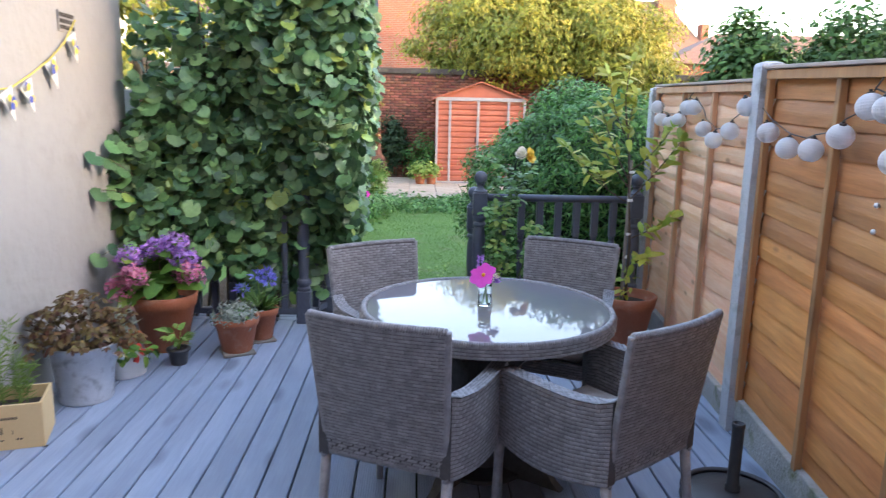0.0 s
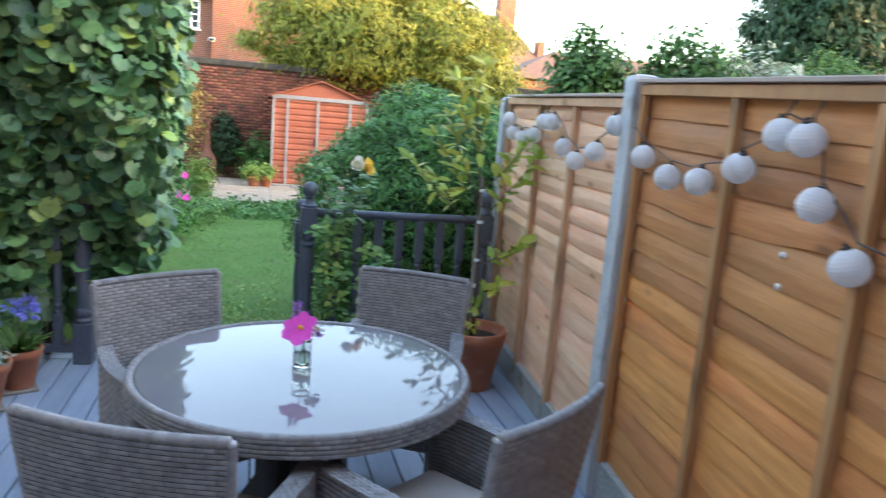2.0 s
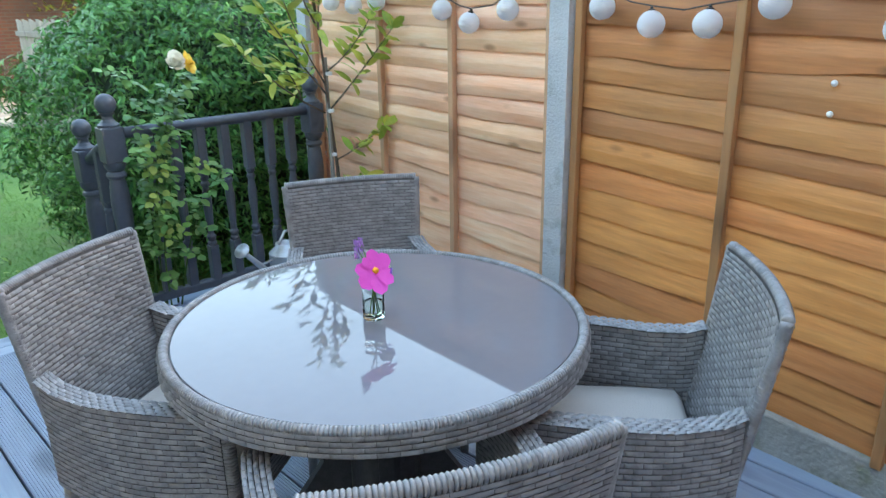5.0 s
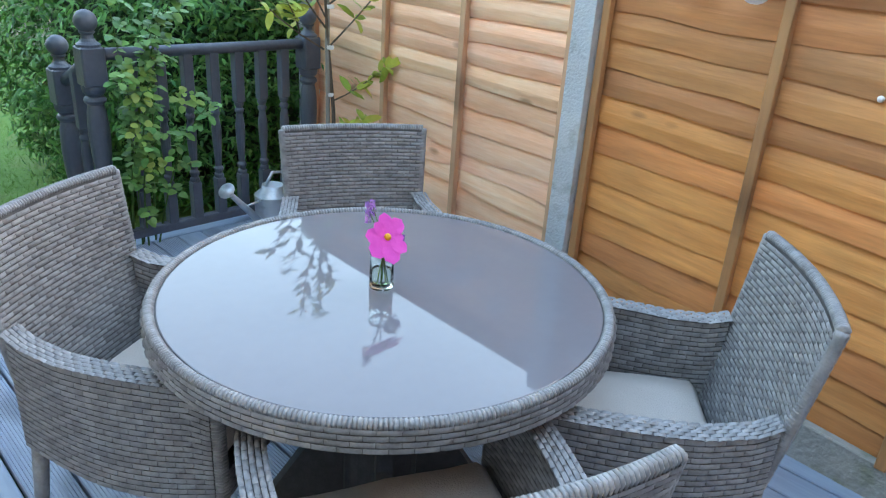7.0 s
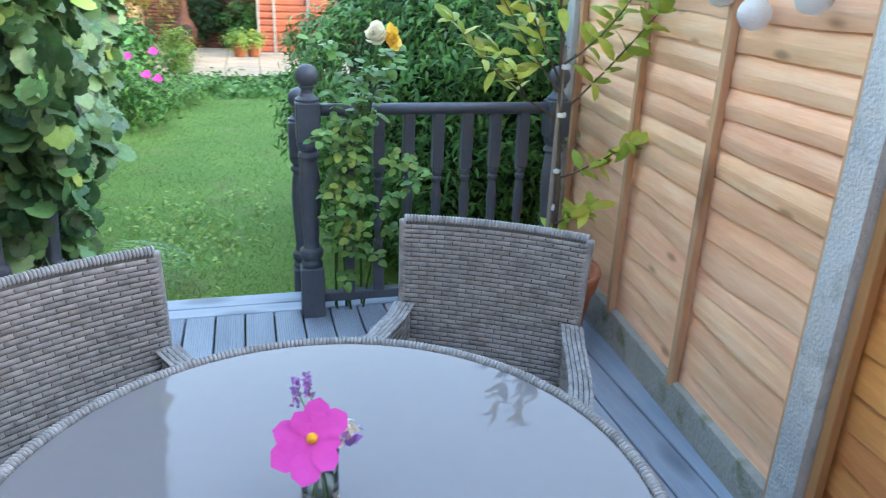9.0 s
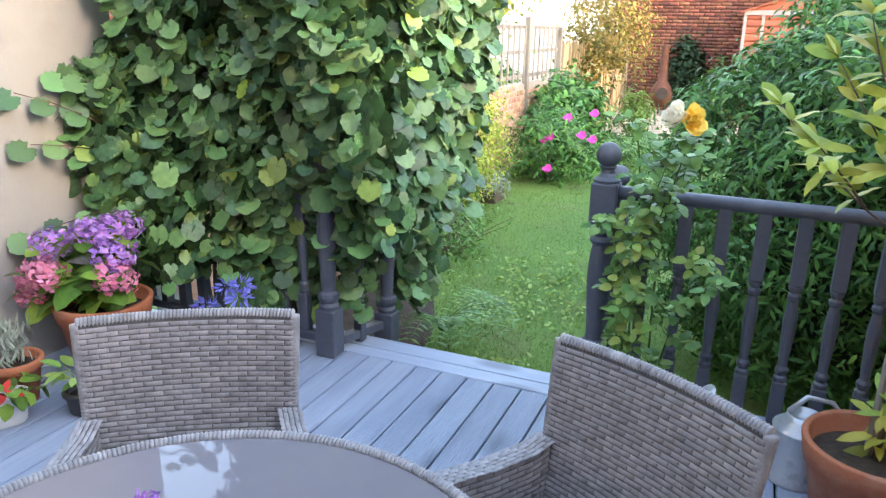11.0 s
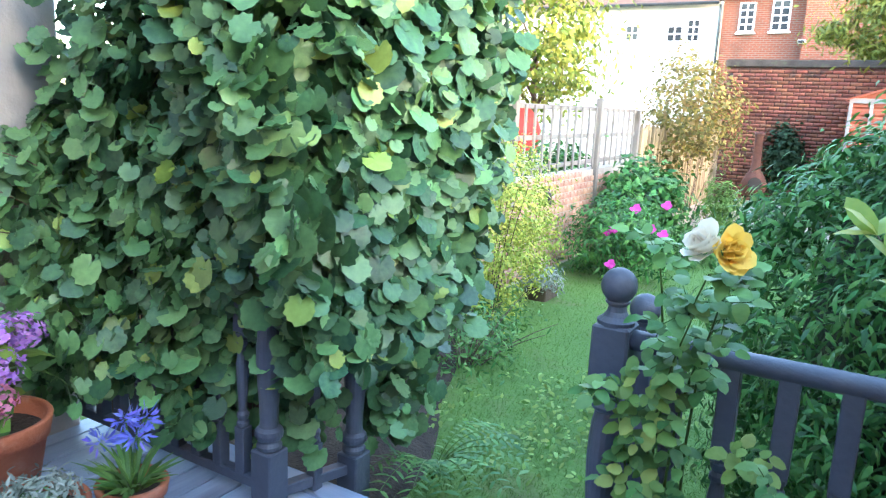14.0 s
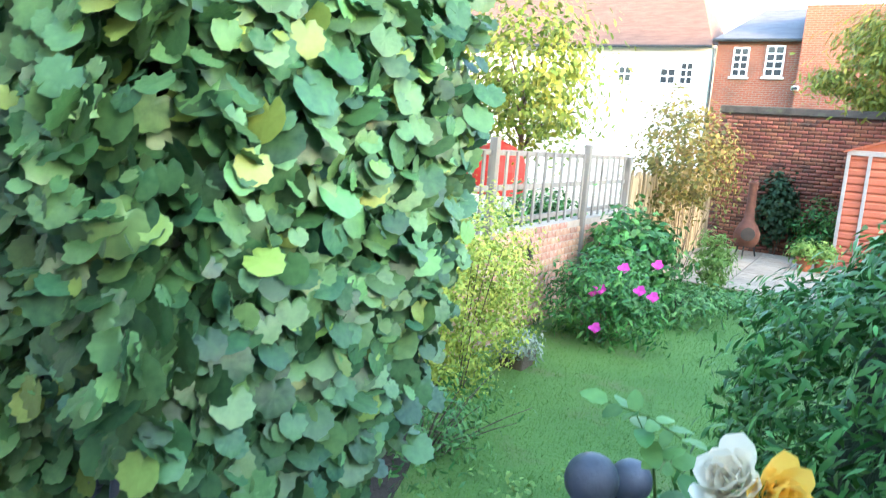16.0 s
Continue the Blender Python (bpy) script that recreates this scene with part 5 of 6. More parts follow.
for hx, hy, hz in ((-0.10, -0.05, 0.17), (-0.02, 0.0, 0.26), (0.04, 0.03, 0.27), (0.07, -0.02, 0.23)):
    bm = bmesh.new()
    sprig(bm, (0, 0, z0), (hx, hy, z0 + hz), 0.004, 0.003)
    part("stalk", bm, M["strap"], t)
    p, d = blob_points(rng, 34, (hx, hy, z0 + hz), (0.03, 0.03, 0.02), 0.5)
    part("flower_head", leaf_mesh("flower_head", LANCE_LEAF, p, np.cross(d, (0.2, 0.1, 1)), d + (0, 0, 0.1), 0.042, rng.integers(999), 0.25), M["blue"], t)

# silver-leaved plant
t, z0 = potted("silver_plant_pot", "silvery green herbs in a terracotta pot on a tray", -1.25, 4.30, 0.095, 0.14, 0.225, 0.055, M["terracotta"], tray=0.1)
p, d = clump_points(rng, 60, 14, (0, 0, z0 + 0.05), (0.12, 0.12, 0.06), 0.025, 0.5)
p[:, 2] = np.maximum(p[:, 2], z0)
part("leaves", leaf_mesh("leaves", LANCE_LEAF, p, d + (0, 0, 0.4), d + (0, 0, 0.6), 0.04, 104, 0.5), M["silver"], t)
p, d = clump_points(rng, 24, 10, (0.04, -0.03, z0 + 0.04), (0.06, 0.06, 0.04), 0.02, 0.5)
part("dark_leaves", leaf_mesh("dark_leaves", OVAL_LEAF, p, d + (0, 0, 0.6), d, 0.035, 105, 0.4), M["rose_leaf"], t)

# small grey pot
t, z0 = potted("seedling_pot", "leafy seedling in a small grey plastic pot", -1.55, 4.07, 0.048, 0.065, 0.105, 0.02, M["plastic_dark"])
lp, lf, lt = [], [], []
for k in range(30):
    a = rng.uniform(0, math.tau)
    h = rng.uniform(0.03, 0.13)
    lp.append((math.cos(a) * h * 0.5, math.sin(a) * h * 0.5, z0 + h))
    lf.append((-math.cos(a) * 0.5, -math.sin(a) * 0.5, 1))
    lt.append((math.cos(a), math.sin(a), 0.3))
part("leaves", leaf_mesh("leaves", leaf_shape(5, 0.42, 0, 0.25, 0.2, 0.8), lp, lf, lt, 0.068, 106, 0.3), M["fresh"], t)
bm = bmesh.new()
for k in range(8):
    a = k * 0.8
    sprig(bm, (0, 0, z0), (0.07 * math.cos(a), 0.07 * math.sin(a), z0 + 0.11), 0.003, 0.002)
part("stem_bundle", bm, M["fresh"], t)

# lavender behind
t, z0 = potted("lavender_pot", "grey-green lavender in a small terracotta pot", -1.87, 4.02, 0.075, 0.11, 0.2, 0.045, M["terracotta"])
n = 260
a, r = rng.uniform(0, math.tau, n), rng.uniform(0, 0.09, n)
p = np.stack([np.cos(a) * r, np.sin(a) * r, z0 + rng.uniform(0.0, 0.15, n)], 1)
part("leaves", leaf_mesh("leaves", leaf_shape(3, 0.12, 0, 0.1, 0.2, 0.9), p, np.stack([np.cos(a), np.sin(a), 0.3 + 0 * a], 1), np.stack([np.cos(a) * 0.4, np.sin(a) * 0.4, 1 + 0 * a], 1), 0.07, 107, 0.3), M["silver"], t)

# white oval trough with strawberry leaves
t = thing("white_trough", "strawberry plant in a small white oval planter", "potted plant", "pots on the deck", at=(-1.765, 3.86, 0), turn=50)
bm = lathe([(0.0, 0.0), (0.088, 0.0), (0.094, 0.006), (0.112, 0.13), (0.114, 0.134), (0.108, 0.134), (0.1, 0.11), (0.0, 0.11)], 36, cap=False)
bmesh.ops.scale(bm, vec=(1, 0.6, 1), verts=bm.verts)
part("pot", bm, M["white_pot"], t, smooth=True)
p, d = clump_points(rng, 16, 3, (0, 0, 0.15), (0.13, 0.08, 0.04), 0.02, 0.4)
part("leaves", leaf_mesh("leaves", leaf_shape(5, 0.75, 0.06, 0.15, 0.2, 0.7), p, d * 0.4 + (0, 0, 1), d + (0, 0, 0.0), 0.06, 108, 0.3), M["hyd_leaf"], t)
p, d = clump_points(rng, 6, 2, (0.02, -0.04, 0.14), (0.07, 0.04, 0.03), 0.015, 0.4)
part("red_leaves", leaf_mesh("red_leaves", OVAL_LEAF, p, d + (0, 0, 0.8), d, 0.05, 109, 0.3), M["red_cloth"], t)

# zinc bucket
t = thing("zinc_bucket", "bronze-leaved sedum in an old galvanised bucket", "potted plant", "pots on the deck", at=(-1.87, 3.53, 0))
part("bucket", lathe([(0.0, 0.0), (0.132, 0.0), (0.138, 0.008), (0.135, 0.016), (0.168, 0.30), (0.176, 0.306), (0.178, 0.314), (0.17, 0.318), (0.164, 0.30), (0.16, 0.26), (0.0, 0.26)], 48, cap=False), M["zinc"], t, smooth=True)
for s in (-1, 1):
    part("handle", tube([(s * 0.17 + 0.0, -0.045, 0.275), (s * 0.2, -0.03, 0.235), (s * 0.205, 0.0, 0.22), (s * 0.2, 0.03, 0.235), (s * 0.17, 0.045, 0.275)], 0.006, 8), M["zinc"], t, smooth=True)
part("soil", lathe([(0.0, 0.262), (0.16, 0.262), (0.0, 0.275)], 24, cap=False), M["soil"], t)
c, d = blob_points(rng, 250, (0, 0, 0.36), (0.30, 0.26, 0.22), 0.5)
keep = c[:, 2] > 0.27
c, d = c[keep], d[keep]
lp, lf, lt = [], [], []
for p, o in zip(c, d):
    for k in range(9):
        a = k * 2.4
        lp.append(p + np.array((0, 0, 0.002 * k)))
        lf.append((math.cos(a) * 0.5 + o[0] * 0.4, math.sin(a) * 0.5 + o[1] * 0.4, 0.9))
        lt.append((math.cos(a), math.sin(a), 0.35))
part("leaves", leaf_mesh("leaves", OVAL_LEAF, lp, lf, lt, 0.036, 110, 0.2), M["sedum"], t)
bm = bmesh.new()
for p in c[::4]:
    sprig(bm, (p[0] * 0.3, p[1] * 0.3, 0.265), p, 0.004, 0.003)
part("stem_bundle", bm, M["bark"], t)

# wooden wine box
t = thing("wooden_box", "open tan wooden box with dark print and young fennel", "box", at=(-1.80, 2.95, 0), turn=17)
BW, BD, BH = 0.36, 0.26, 0.215
part("front_board", box(-BW, 0, 0, 0.012, 0, BH, 0.002), M["card"], t)
part("back_board", box(-BW, 0, BD - 0.012, BD, 0, BH, 0.002), M["card"], t)
part("side_board", box(-0.012, 0, 0.0125, BD - 0.0125, 0, BH, 0.002), M["card"], t)
part("side_board", box(-BW, -BW + 0.012, 0.0125, BD - 0.0125, 0, BH, 0.002), M["card"], t)
part("soil", box(-BW + 0.013, -0.013, 0.013, BD - 0.013, 0.01, 0.15), M["soil"], t)
for z, h, x0, x1 in ((0.145, 0.012, -0.27, -0.1), (0.045, 0.006, -0.24, -0.16), (0.045, 0.008, -0.115, -0.085)):
    n = max(2, int((x1 - x0) / 0.014))
    for k in range(n):
        a = x0 + (x1 - x0) * k / n
        part("print", box(a, a + (x1 - x0) / n * 0.7, -0.0015, 0, z, z + h), M["ink"], t)
bm = bmesh.new()
for k in range(6):
    add_box(bm, -0.235 + 0.012 * k, -0.227 + 0.012 * k, -0.0015, 0, 0.078, 0.092 + 0.008 * (k % 2))
add_box(bm, -0.238, -0.166, -0.0015, 0, 0.104, 0.108)
add_box(bm, -0.128, -0.125, -0.0015, 0, 0.075, 0.095)
add_lathe(bm, [(0.012, 0.0), (0.012, 0.001)], 10)
part("printed_picture", bm, M["ink"], t)
bm, lp, lf, lt = bmesh.new(), [], [], []
for k in range(9):
    x, y = rng.uniform(-0.3, -0.04), rng.uniform(0.06, 0.2)
    pts = sprig(bm, (x, y, 0.14), (x + rng.normal(0, 0.03), y + rng.normal(0, 0.03), 0.32 + 0.25 * rng.random()), 0.003, 0.001)
    for p in pts[1:]:
        for j in range(26):
            a = rng.uniform(0, math.tau)
            lp.append(p + Vector((0, 0, rng.uniform(-0.03, 0.03))))
            lf.append((math.cos(a), math.sin(a), 0.5))
            lt.append((math.cos(a + 1), math.sin(a + 1), 0.9))
tagged(part("stem_bundle", bm, M["feather"], t), kind="stuff")
part("leaves", leaf_mesh("leaves", leaf_shape(3, 0.07, 0, 0.1, 0.1, 0.9), [tuple(p) for p in lp], lf, lt, 0.055, 111, 0.3), M["feather"], t)

# young staked tree
t, z0 = potted("potted_tree", "young staked tree with yellow-green leaves in terracotta", 1.345, 4.52, 0.135, 0.205, 0.37, 0.09, M["terracotta"])
part("stake", tube([(-0.02, 0.03, z0 - 0.02), (-0.005, 0.06, 1.28)], 0.011, 8), M["bleached"], t)
bm, lp, lf, lt = bmesh.new(), [], [], []
trunk_pts = [Vector(q) for q in ((0, 0, z0 - 0.02), (0.012, 0.03, 0.7), (-0.01, 0.05, 1.05), (-0.03, 0.05, 1.35), (-0.09, 0.02, 1.72))]
add_tube(bm, trunk_pts, [0.011, 0.010, 0.008, 0.006, 0.002], 7)
limbs = [((-0.03, 0.05, 1.0), (-0.25, 0.12, 1.12), (-0.41, 0.24, 1.35)), ((-0.02, 0.05, 1.15), (-0.14, 0.08, 1.35), (-0.22, 0.1, 1.62)), ((-0.02, 0.05, 1.2), (0.1, -0.05, 1.3), (0.2, -0.1, 1.5)), ((0.0, 0.04, 1.02), (0.12, -0.08, 1.2), (0.22, -0.22, 1.42)), ((-0.03, 0.05, 1.33), (-0.07, 0.03, 1.5), (-0.02, 0.0, 1.7)), ((0.01, 0.03, 0.75), (0.1, -0.04, 0.8), (0.24, -0.1, 0.92)), ((0.0, 0.02, 0.55), (0.03, -0.05, 0.6), (0.1, -0.1, 0.66)), ((-0.02, 0.05, 1.1), (-0.1, 0.08, 1.2), (-0.28, 0.15, 1.5))]
limbs += [((-0.06, 0.04, 1.5), (-0.1, 0.03, 1.68), (-0.05, 0.05, 1.92)), ((-0.07, 0.03, 1.45), (-0.16, 0.05, 1.6), (-0.2, 0.02, 1.82)), ((-0.15, 0.08, 1.08), (-0.2, 0.02, 1.15), (-0.3, -0.02, 1.26))]
for a, b, c in limbs:
    a, b, c = Vector(a), Vector(b), Vector(c)
    q = [a.lerp(b, s).lerp(b.lerp(c, s), s) for s in (0, 0.25, 0.5, 0.75, 1)]
    add_tube(bm, q, [0.005, 0.004, 0.0035, 0.003, 0.0015], 6)
    along = (c - b).normalized()
    for w in range(7):
        s = 0.35 + 0.65 * w / 6
        p = a.lerp(b, s).lerp(b.lerp(c, s), s)
        for j in range(3 if w < 6 else 5):
            turn = w * 2.4 + j * 2.1 + rng.uniform(-0.4, 0.4)
            side = Vector((math.cos(turn), math.sin(turn), 0.25 * math.sin(3 * turn)))
            lp.append(tuple(p))
            lt.append(along * rng.uniform(0.6, 1.2) + side * 0.8 + Vector((0, 0, 0.15)))
            lf.append(tuple(Vector((0, -0.5, 0.7)) - side * 0.3 + Vector(rng.normal(0, 0.25, 3))))
for j in range(14):
    lp.append(tuple(trunk_pts[3].lerp(trunk_pts[4], rng.random())))
    lf.append((0, -0.6, 0.7))
    lt.append(Vector(rng.normal(0, 0.7, 3)) + Vector((0, 0, 0.8)))
for j in range(14):
    lp.append((rng.normal(0, 0.03), rng.normal(0, 0.03), z0 + rng.uniform(0.0, 0.22)))
    lf.append((0, -0.3, 1))
    lt.append(Vector(rng.normal(0, 1, 3)))
part("trunk", bm, M["bark"], t, smooth=True)
part("leaves", leaf_mesh("leaves", leaf_shape(5, 0.36, 0, 0.18, 0.25, 0.8), lp, lf, [tuple(v) for v in lt], 0.092, 112, 0.2), M["young"], t)
for z in (0.62, 0.78, 1.01, 1.2):
    part("tie", lathe([(0.017, -0.009), (0.019, 0), (0.017, 0.009)], 12, (0.0, 0.042, z), cap=True), M["white_pot"], t, "white plastic tie")

# watering can
t = thing("watering_can", "galvanised watering can on the deck by the railing", "watering can", at=(1.17, 4.84, 0), turn=200)
part("body", lathe([(0.0, 0.0), (0.10, 0.0), (0.103, 0.006), (0.1, 0.012), (0.098, 0.2), (0.1, 0.205), (0.098, 0.21), (0.06, 0.24), (0.058, 0.262), (0.053, 0.262), (0.053, 0.24), (0.0, 0.235)], 32, cap=False), M["zinc"], t, smooth=True)
part("spout", tube([(0.09, 0, 0.05), (0.2, 0, 0.17), (0.335, 0, 0.3)], [0.024, 0.018, 0.013], 12), M["zinc"], t, smooth=True)
part("rose", tube([(0.33, 0, 0.295), (0.355, 0, 0.32), (0.36, 0, 0.325)], [0.014, 0.042, 0.044], 18), M["zinc"], t, smooth=True)
part("brace", tube([(0.08, 0, 0.2), (0.22, 0, 0.2)], 0.006, 8), M["zinc"], t, smooth=True)
part("handle", tube([(-0.095, 0, 0.06), (-0.17, 0, 0.12), (-0.17, 0, 0.22), (-0.09, 0, 0.31), (0.0, 0, 0.33), (0.06, 0, 0.27)], 0.009, 8), M["zinc"], t, smooth=True)

# parasol stand
t = thing("parasol_base", "black parasol stand with a round weighted foot", "parasol stand", at=(1.22, 2.47, 0))
part("foot", lathe([(0.0, 0.0), (0.2, 0.0), (0.205, 0.01), (0.2, 0.03), (0.17, 0.045), (0.05, 0.06), (0.0, 0.06)], 40, cap=False), M["plastic_dark"], t, smooth=True)
part("foot_ring", lathe([(0.185, 0.034), (0.2, 0.04), (0.206, 0.05), (0.198, 0.058), (0.185, 0.05)], 40, cap=False), M["plastic_dark"], t, smooth=True)
part("tube", lathe([(0.03, 0.05), (0.03, 0.08), (0.024, 0.085), (0.024, 0.33), (0.026, 0.335), (0.026, 0.35), (0.02, 0.352), (0.02, 0.2), (0.0, 0.2)], 24, cap=False), M["plastic_dark"], t, smooth=True)

# vase with a pink flower on the table
t = thing("flower_vase", "pink cosmos with lavender in a small glass jar", "vase", at=(0.205, 2.805, 0.7395))
part("jar", lathe([(0.0, 0.0), (0.026, 0.0), (0.029, 0.003), (0.0295, 0.01), (0.0285, 0.06), (0.0285, 0.085), (0.0295, 0.095), (0.0275, 0.096), (0.0265, 0.085), (0.0265, 0.012), (0.022, 0.007), (0.0, 0.006)], 32, cap=False), M["clear"], t, smooth=True)
part("water", lathe([(0.0, 0.0075), (0.0262, 0.0125), (0.0262, 0.045), (0.0, 0.0452)], 24, cap=False), M["water"], t, smooth=True)
bm = bmesh.new()
HEAD = Vector((-0.012, -0.03, 0.142))
sprig(bm, (0.01, 0.01, 0.01), HEAD + Vector((0, 0.012, -0.004)), 0.002, 0.0016)
for ex, ey, ez in ((-0.03, 0.02, 0.2), (-0.012, 0.025, 0.205), (0.03, 0.0, 0.13), (0.02, 0.02, 0.12)):
    sprig(bm, (-ex * 0.4, -ey * 0.4, 0.012), (ex, ey, ez), 0.0016, 0.001)
part("stem_bundle", bm, M["strap"], t)
face = Vector((-0.1, -0.75, 0.62)).normalized()
side = face.cross(Vector((0, 0, 1))).normalized()
upw = side.cross(face)
tips = [side * math.cos(k * math.tau / 8 + 0.2) + upw * math.sin(k * math.tau / 8 + 0.2) for k in range(8)]
pet = leaf_shape(6, 0.72, 0.03, -0.06, 0.08, 1.35)
for k, tp in enumerate(tips):
    part("petal", leaf_mesh("petal", pet, [tuple(HEAD + tp * 0.004 + face * (0.0006 * (k % 2)))], [tuple(face)], [tuple(tp)], 0.053, 200 + k, 0.04), M["magenta"], t)
bm = bmesh.new()
bmesh.ops.create_uvsphere(bm, u_segments=14, v_segments=8, radius=0.0085, matrix=Matrix.Translation(HEAD + face * 0.002))
part("flower_eye", bm, M["orange"], t, smooth=True)
for ex, ey, ez in ((-0.03, 0.02, 0.2), (-0.012, 0.025, 0.205)):
    n = 50
    a = rng.uniform(0, math.tau, n)
    p = np.stack([ex + np.cos(a) * 0.004, ey + np.sin(a) * 0.004, ez + rng.uniform(-0.035, 0.012, n)], 1)
    part("lavender_spike", leaf_mesh("lavender_spike", DIAMOND, p, np.stack([np.cos(a), np.sin(a), 0 * a], 1), np.stack([np.cos(a), np.sin(a), 1 + 0 * a], 1), 0.010, rng.integers(999), 0.3), M["mauve"], t)
p, d = blob_points(rng, 26, (0.032, 0.0, 0.128), (0.018, 0.014, 0.016), 0.6)
part("white_blossom", leaf_mesh("white_blossom", OVAL_LEAF, p, d, np.cross(d, (0, 0.3, 1)), 0.02, 220, 0.3), M["cream"], t)
p, d = blob_points(rng, 16, (0.045, 0.0, 0.112), (0.012, 0.012, 0.014), 0.6)
part("mauve_blossom", leaf_mesh("mauve_blossom", OVAL_LEAF, p, d, np.cross(d, (0, 0.3, 1)), 0.02, 221, 0.3), M["mauve"], t)

# ---- lantern string on the fence ----
STRING = ((2.531, 1.640), (2.416, 1.552), (2.187, 1.532), (1.972, 1.548), (1.801, 1.627), (1.662, 1.628), (1.444, 1.502), (1.257, 1.446), (1.015, 1.500), (0.810, 1.622), (0.524, 1.504), (0.309, 1.444), (0.095, 1.446), (-0.121, 1.506), (-0.296, 1.609), (-0.405, 1.599), (-0.478, 1.438), (-0.628, 1.309), (-0.845, 1.295), (-1.052, 1.398), (-1.144, 1.559))
LR = 0.0475
prof, n = [], 22
for i in range(n + 1):
    a = math.pi * (0.10 + 0.80 * i / n) - math.pi / 2
    prof.append((LR * math.cos(a) * (1.0 if i % 2 else 0.988), LR * math.sin(a) * 0.97))
GLOBE = bpy.data.meshes.new("shade")
bm = lathe(prof, 28, cap=False)
bm.to_mesh(GLOBE)
bm.free()
GLOBE.materials.append(M["paper"])
RING = bpy.data.meshes.new("top_ring")
bm = lathe([(0.010, 0.043), (0.013, 0.045), (0.013, 0.049), (0.006, 0.052), (0.006, 0.058), (0.0, 0.06)], 12, cap=False)
bm.to_mesh(RING)
bm.free()
RING.materials.append(M["wire"])
hang = []
for k, (s, z) in enumerate(STRING):
    x, y, _ = on_fence(s, 0.06)
    ln = thing("paper_lantern", "round white ribbed lantern hanging on the fence string", "lantern", "string of lanterns", at=(x, y, z), turn=37 * k)
    ln.rotation_euler.x = 0.25 * math.sin(k * 2.3)
    ln.rotation_euler.y = 0.25 * math.cos(k * 1.7)
    part("shade", GLOBE, M["paper"], ln)
    part("top_ring", RING, M["wire"], ln)
    hang.append(Vector((x + 0.01, y, z + 0.06)))
cable = thing("lantern_cable", "dark twisted cable of the lantern string", "cable")
bm = bmesh.new()
for a, b in zip(hang, hang[1:]):
    mid = a.lerp(b, 0.5) + Vector((0.02, 0, -0.015))
    add_tube(bm, [a, a.lerp(mid, 0.6), mid, b.lerp(mid, 0.6), b], 0.0028, 5)
for i in (0, 4, 9, 14, 15, 20):
    p = hang[i]
    add_tube(bm, [p, p + Vector((0.05, 0.0, 0.08))], 0.0028, 5)
e = hang[-1]
add_tube(bm, [e, Vector((*on_fence(-1.18, 0.03)[:2], 0.9)), Vector((*on_fence(-1.14, 0.03)[:2], 0.3))], 0.003, 5)
part("cable", bm, M["wire"], cable)
for s, z in ((-0.3, 1.279), (-0.3, 1.188), (-0.93, 1.134)):
    nub = thing("wall_peg", "small white peg on the fence board", "peg", "pegs on the fence", at=on_fence(s, -0.002, z))
    bm = bmesh.new()
    bmesh.ops.create_uvsphere(bm, u_segments=10, v_segments=8, radius=0.010)
    part("knob", bm, M["white_pot"], nub, smooth=True)

# ---- climbing rose over the railing ----
rose = thing("climbing_rose", "climbing rose with cream and yellow blooms on the railing", "rose")
rng = np.random.default_rng(77)
lp, lf, lt = [], [], []
canes = [((0.55, 5.1, -0.2), (0.47, 4.93, 0.5), (0.52, 4.9, 0.98), (0.63, 4.78, 1.22)), ((0.62, 5.12, -0.2), (0.56, 4.92, 0.6), (0.6, 4.9, 1.05), (0.68, 4.82, 1.22)), ((0.5, 5.1, -0.2), (0.44, 4.92, 0.4), (0.5, 4.86, 0.75), (0.42, 4.8, 0.92)), ((0.6, 5.1, -0.2), (0.62, 4.9, 0.4), (0.7, 4.86, 0.62), (0.82, 4.8, 0.74)), ((0.58, 5.1, -0.2), (0.5, 4.9, 0.3), (0.46, 4.85, 0.5), (0.56, 4.8, 0.62)), ((0.55, 5.1, -0.1), (0.52, 4.93, 0.7), (0.58, 4.88, 0.95), (0.66, 4.9, 1.12)), ((0.48, 5.1, -0.1), (0.47, 4.9, 0.6), (0.53, 4.84, 0.9), (0.6, 4.8, 1.1)), ((0.55, 5.1, -0.1), (0.5, 4.98, 0.9), (0.5, 5.0, 1.1), (0.45, 5.0, 1.25))]
for c in canes:
    bm = bmesh.new()
    q = [Vector(p) for p in c]
    pts = []
    for i in range(9):
        s = i / 8
        a, b, cc = q[0].lerp(q[1], s), q[1].lerp(q[2], s), q[2].lerp(q[3], s)
        pts.append(a.lerp(b, s).lerp(b.lerp(cc, s), s))
    add_tube(bm, pts, [0.006 - 0.0005 * i for i in range(9)], 6)
    for p in pts[3:]:
        for j in range(2):
            d = Vector((rng.normal(0, 0.7), rng.normal(0, 0.5) - 0.3, rng.normal(0, 0.5)))
            d.normalize()
            e = p + d * 0.07
            add_tube(bm, [p, e], 0.0014, 4)
            sd = d.cross(Vector((0, 0, 1))).normalized()
            for off, tp in ((0.07, d), (0.045, sd + d * 0.4), (0.045, -sd + d * 0.4), (0.02, sd + d * 0.2), (0.02, -sd + d * 0.2)):
                lp.append(tuple(p + d * off))
                lt.append(tuple(tp))
                lf.append((0, -0.35, 0.9))
    part("cane", bm, M["strap"], rose, smooth=True)
part("leaves", leaf_mesh("leaves", leaf_shape(6, 0.66, 0.03, 0.12, 0.18, 0.75), lp, lf, lt, 0.046, 78, 0.22), M["rose_leaf"], rose)
lp, lf, lt = [], [], []
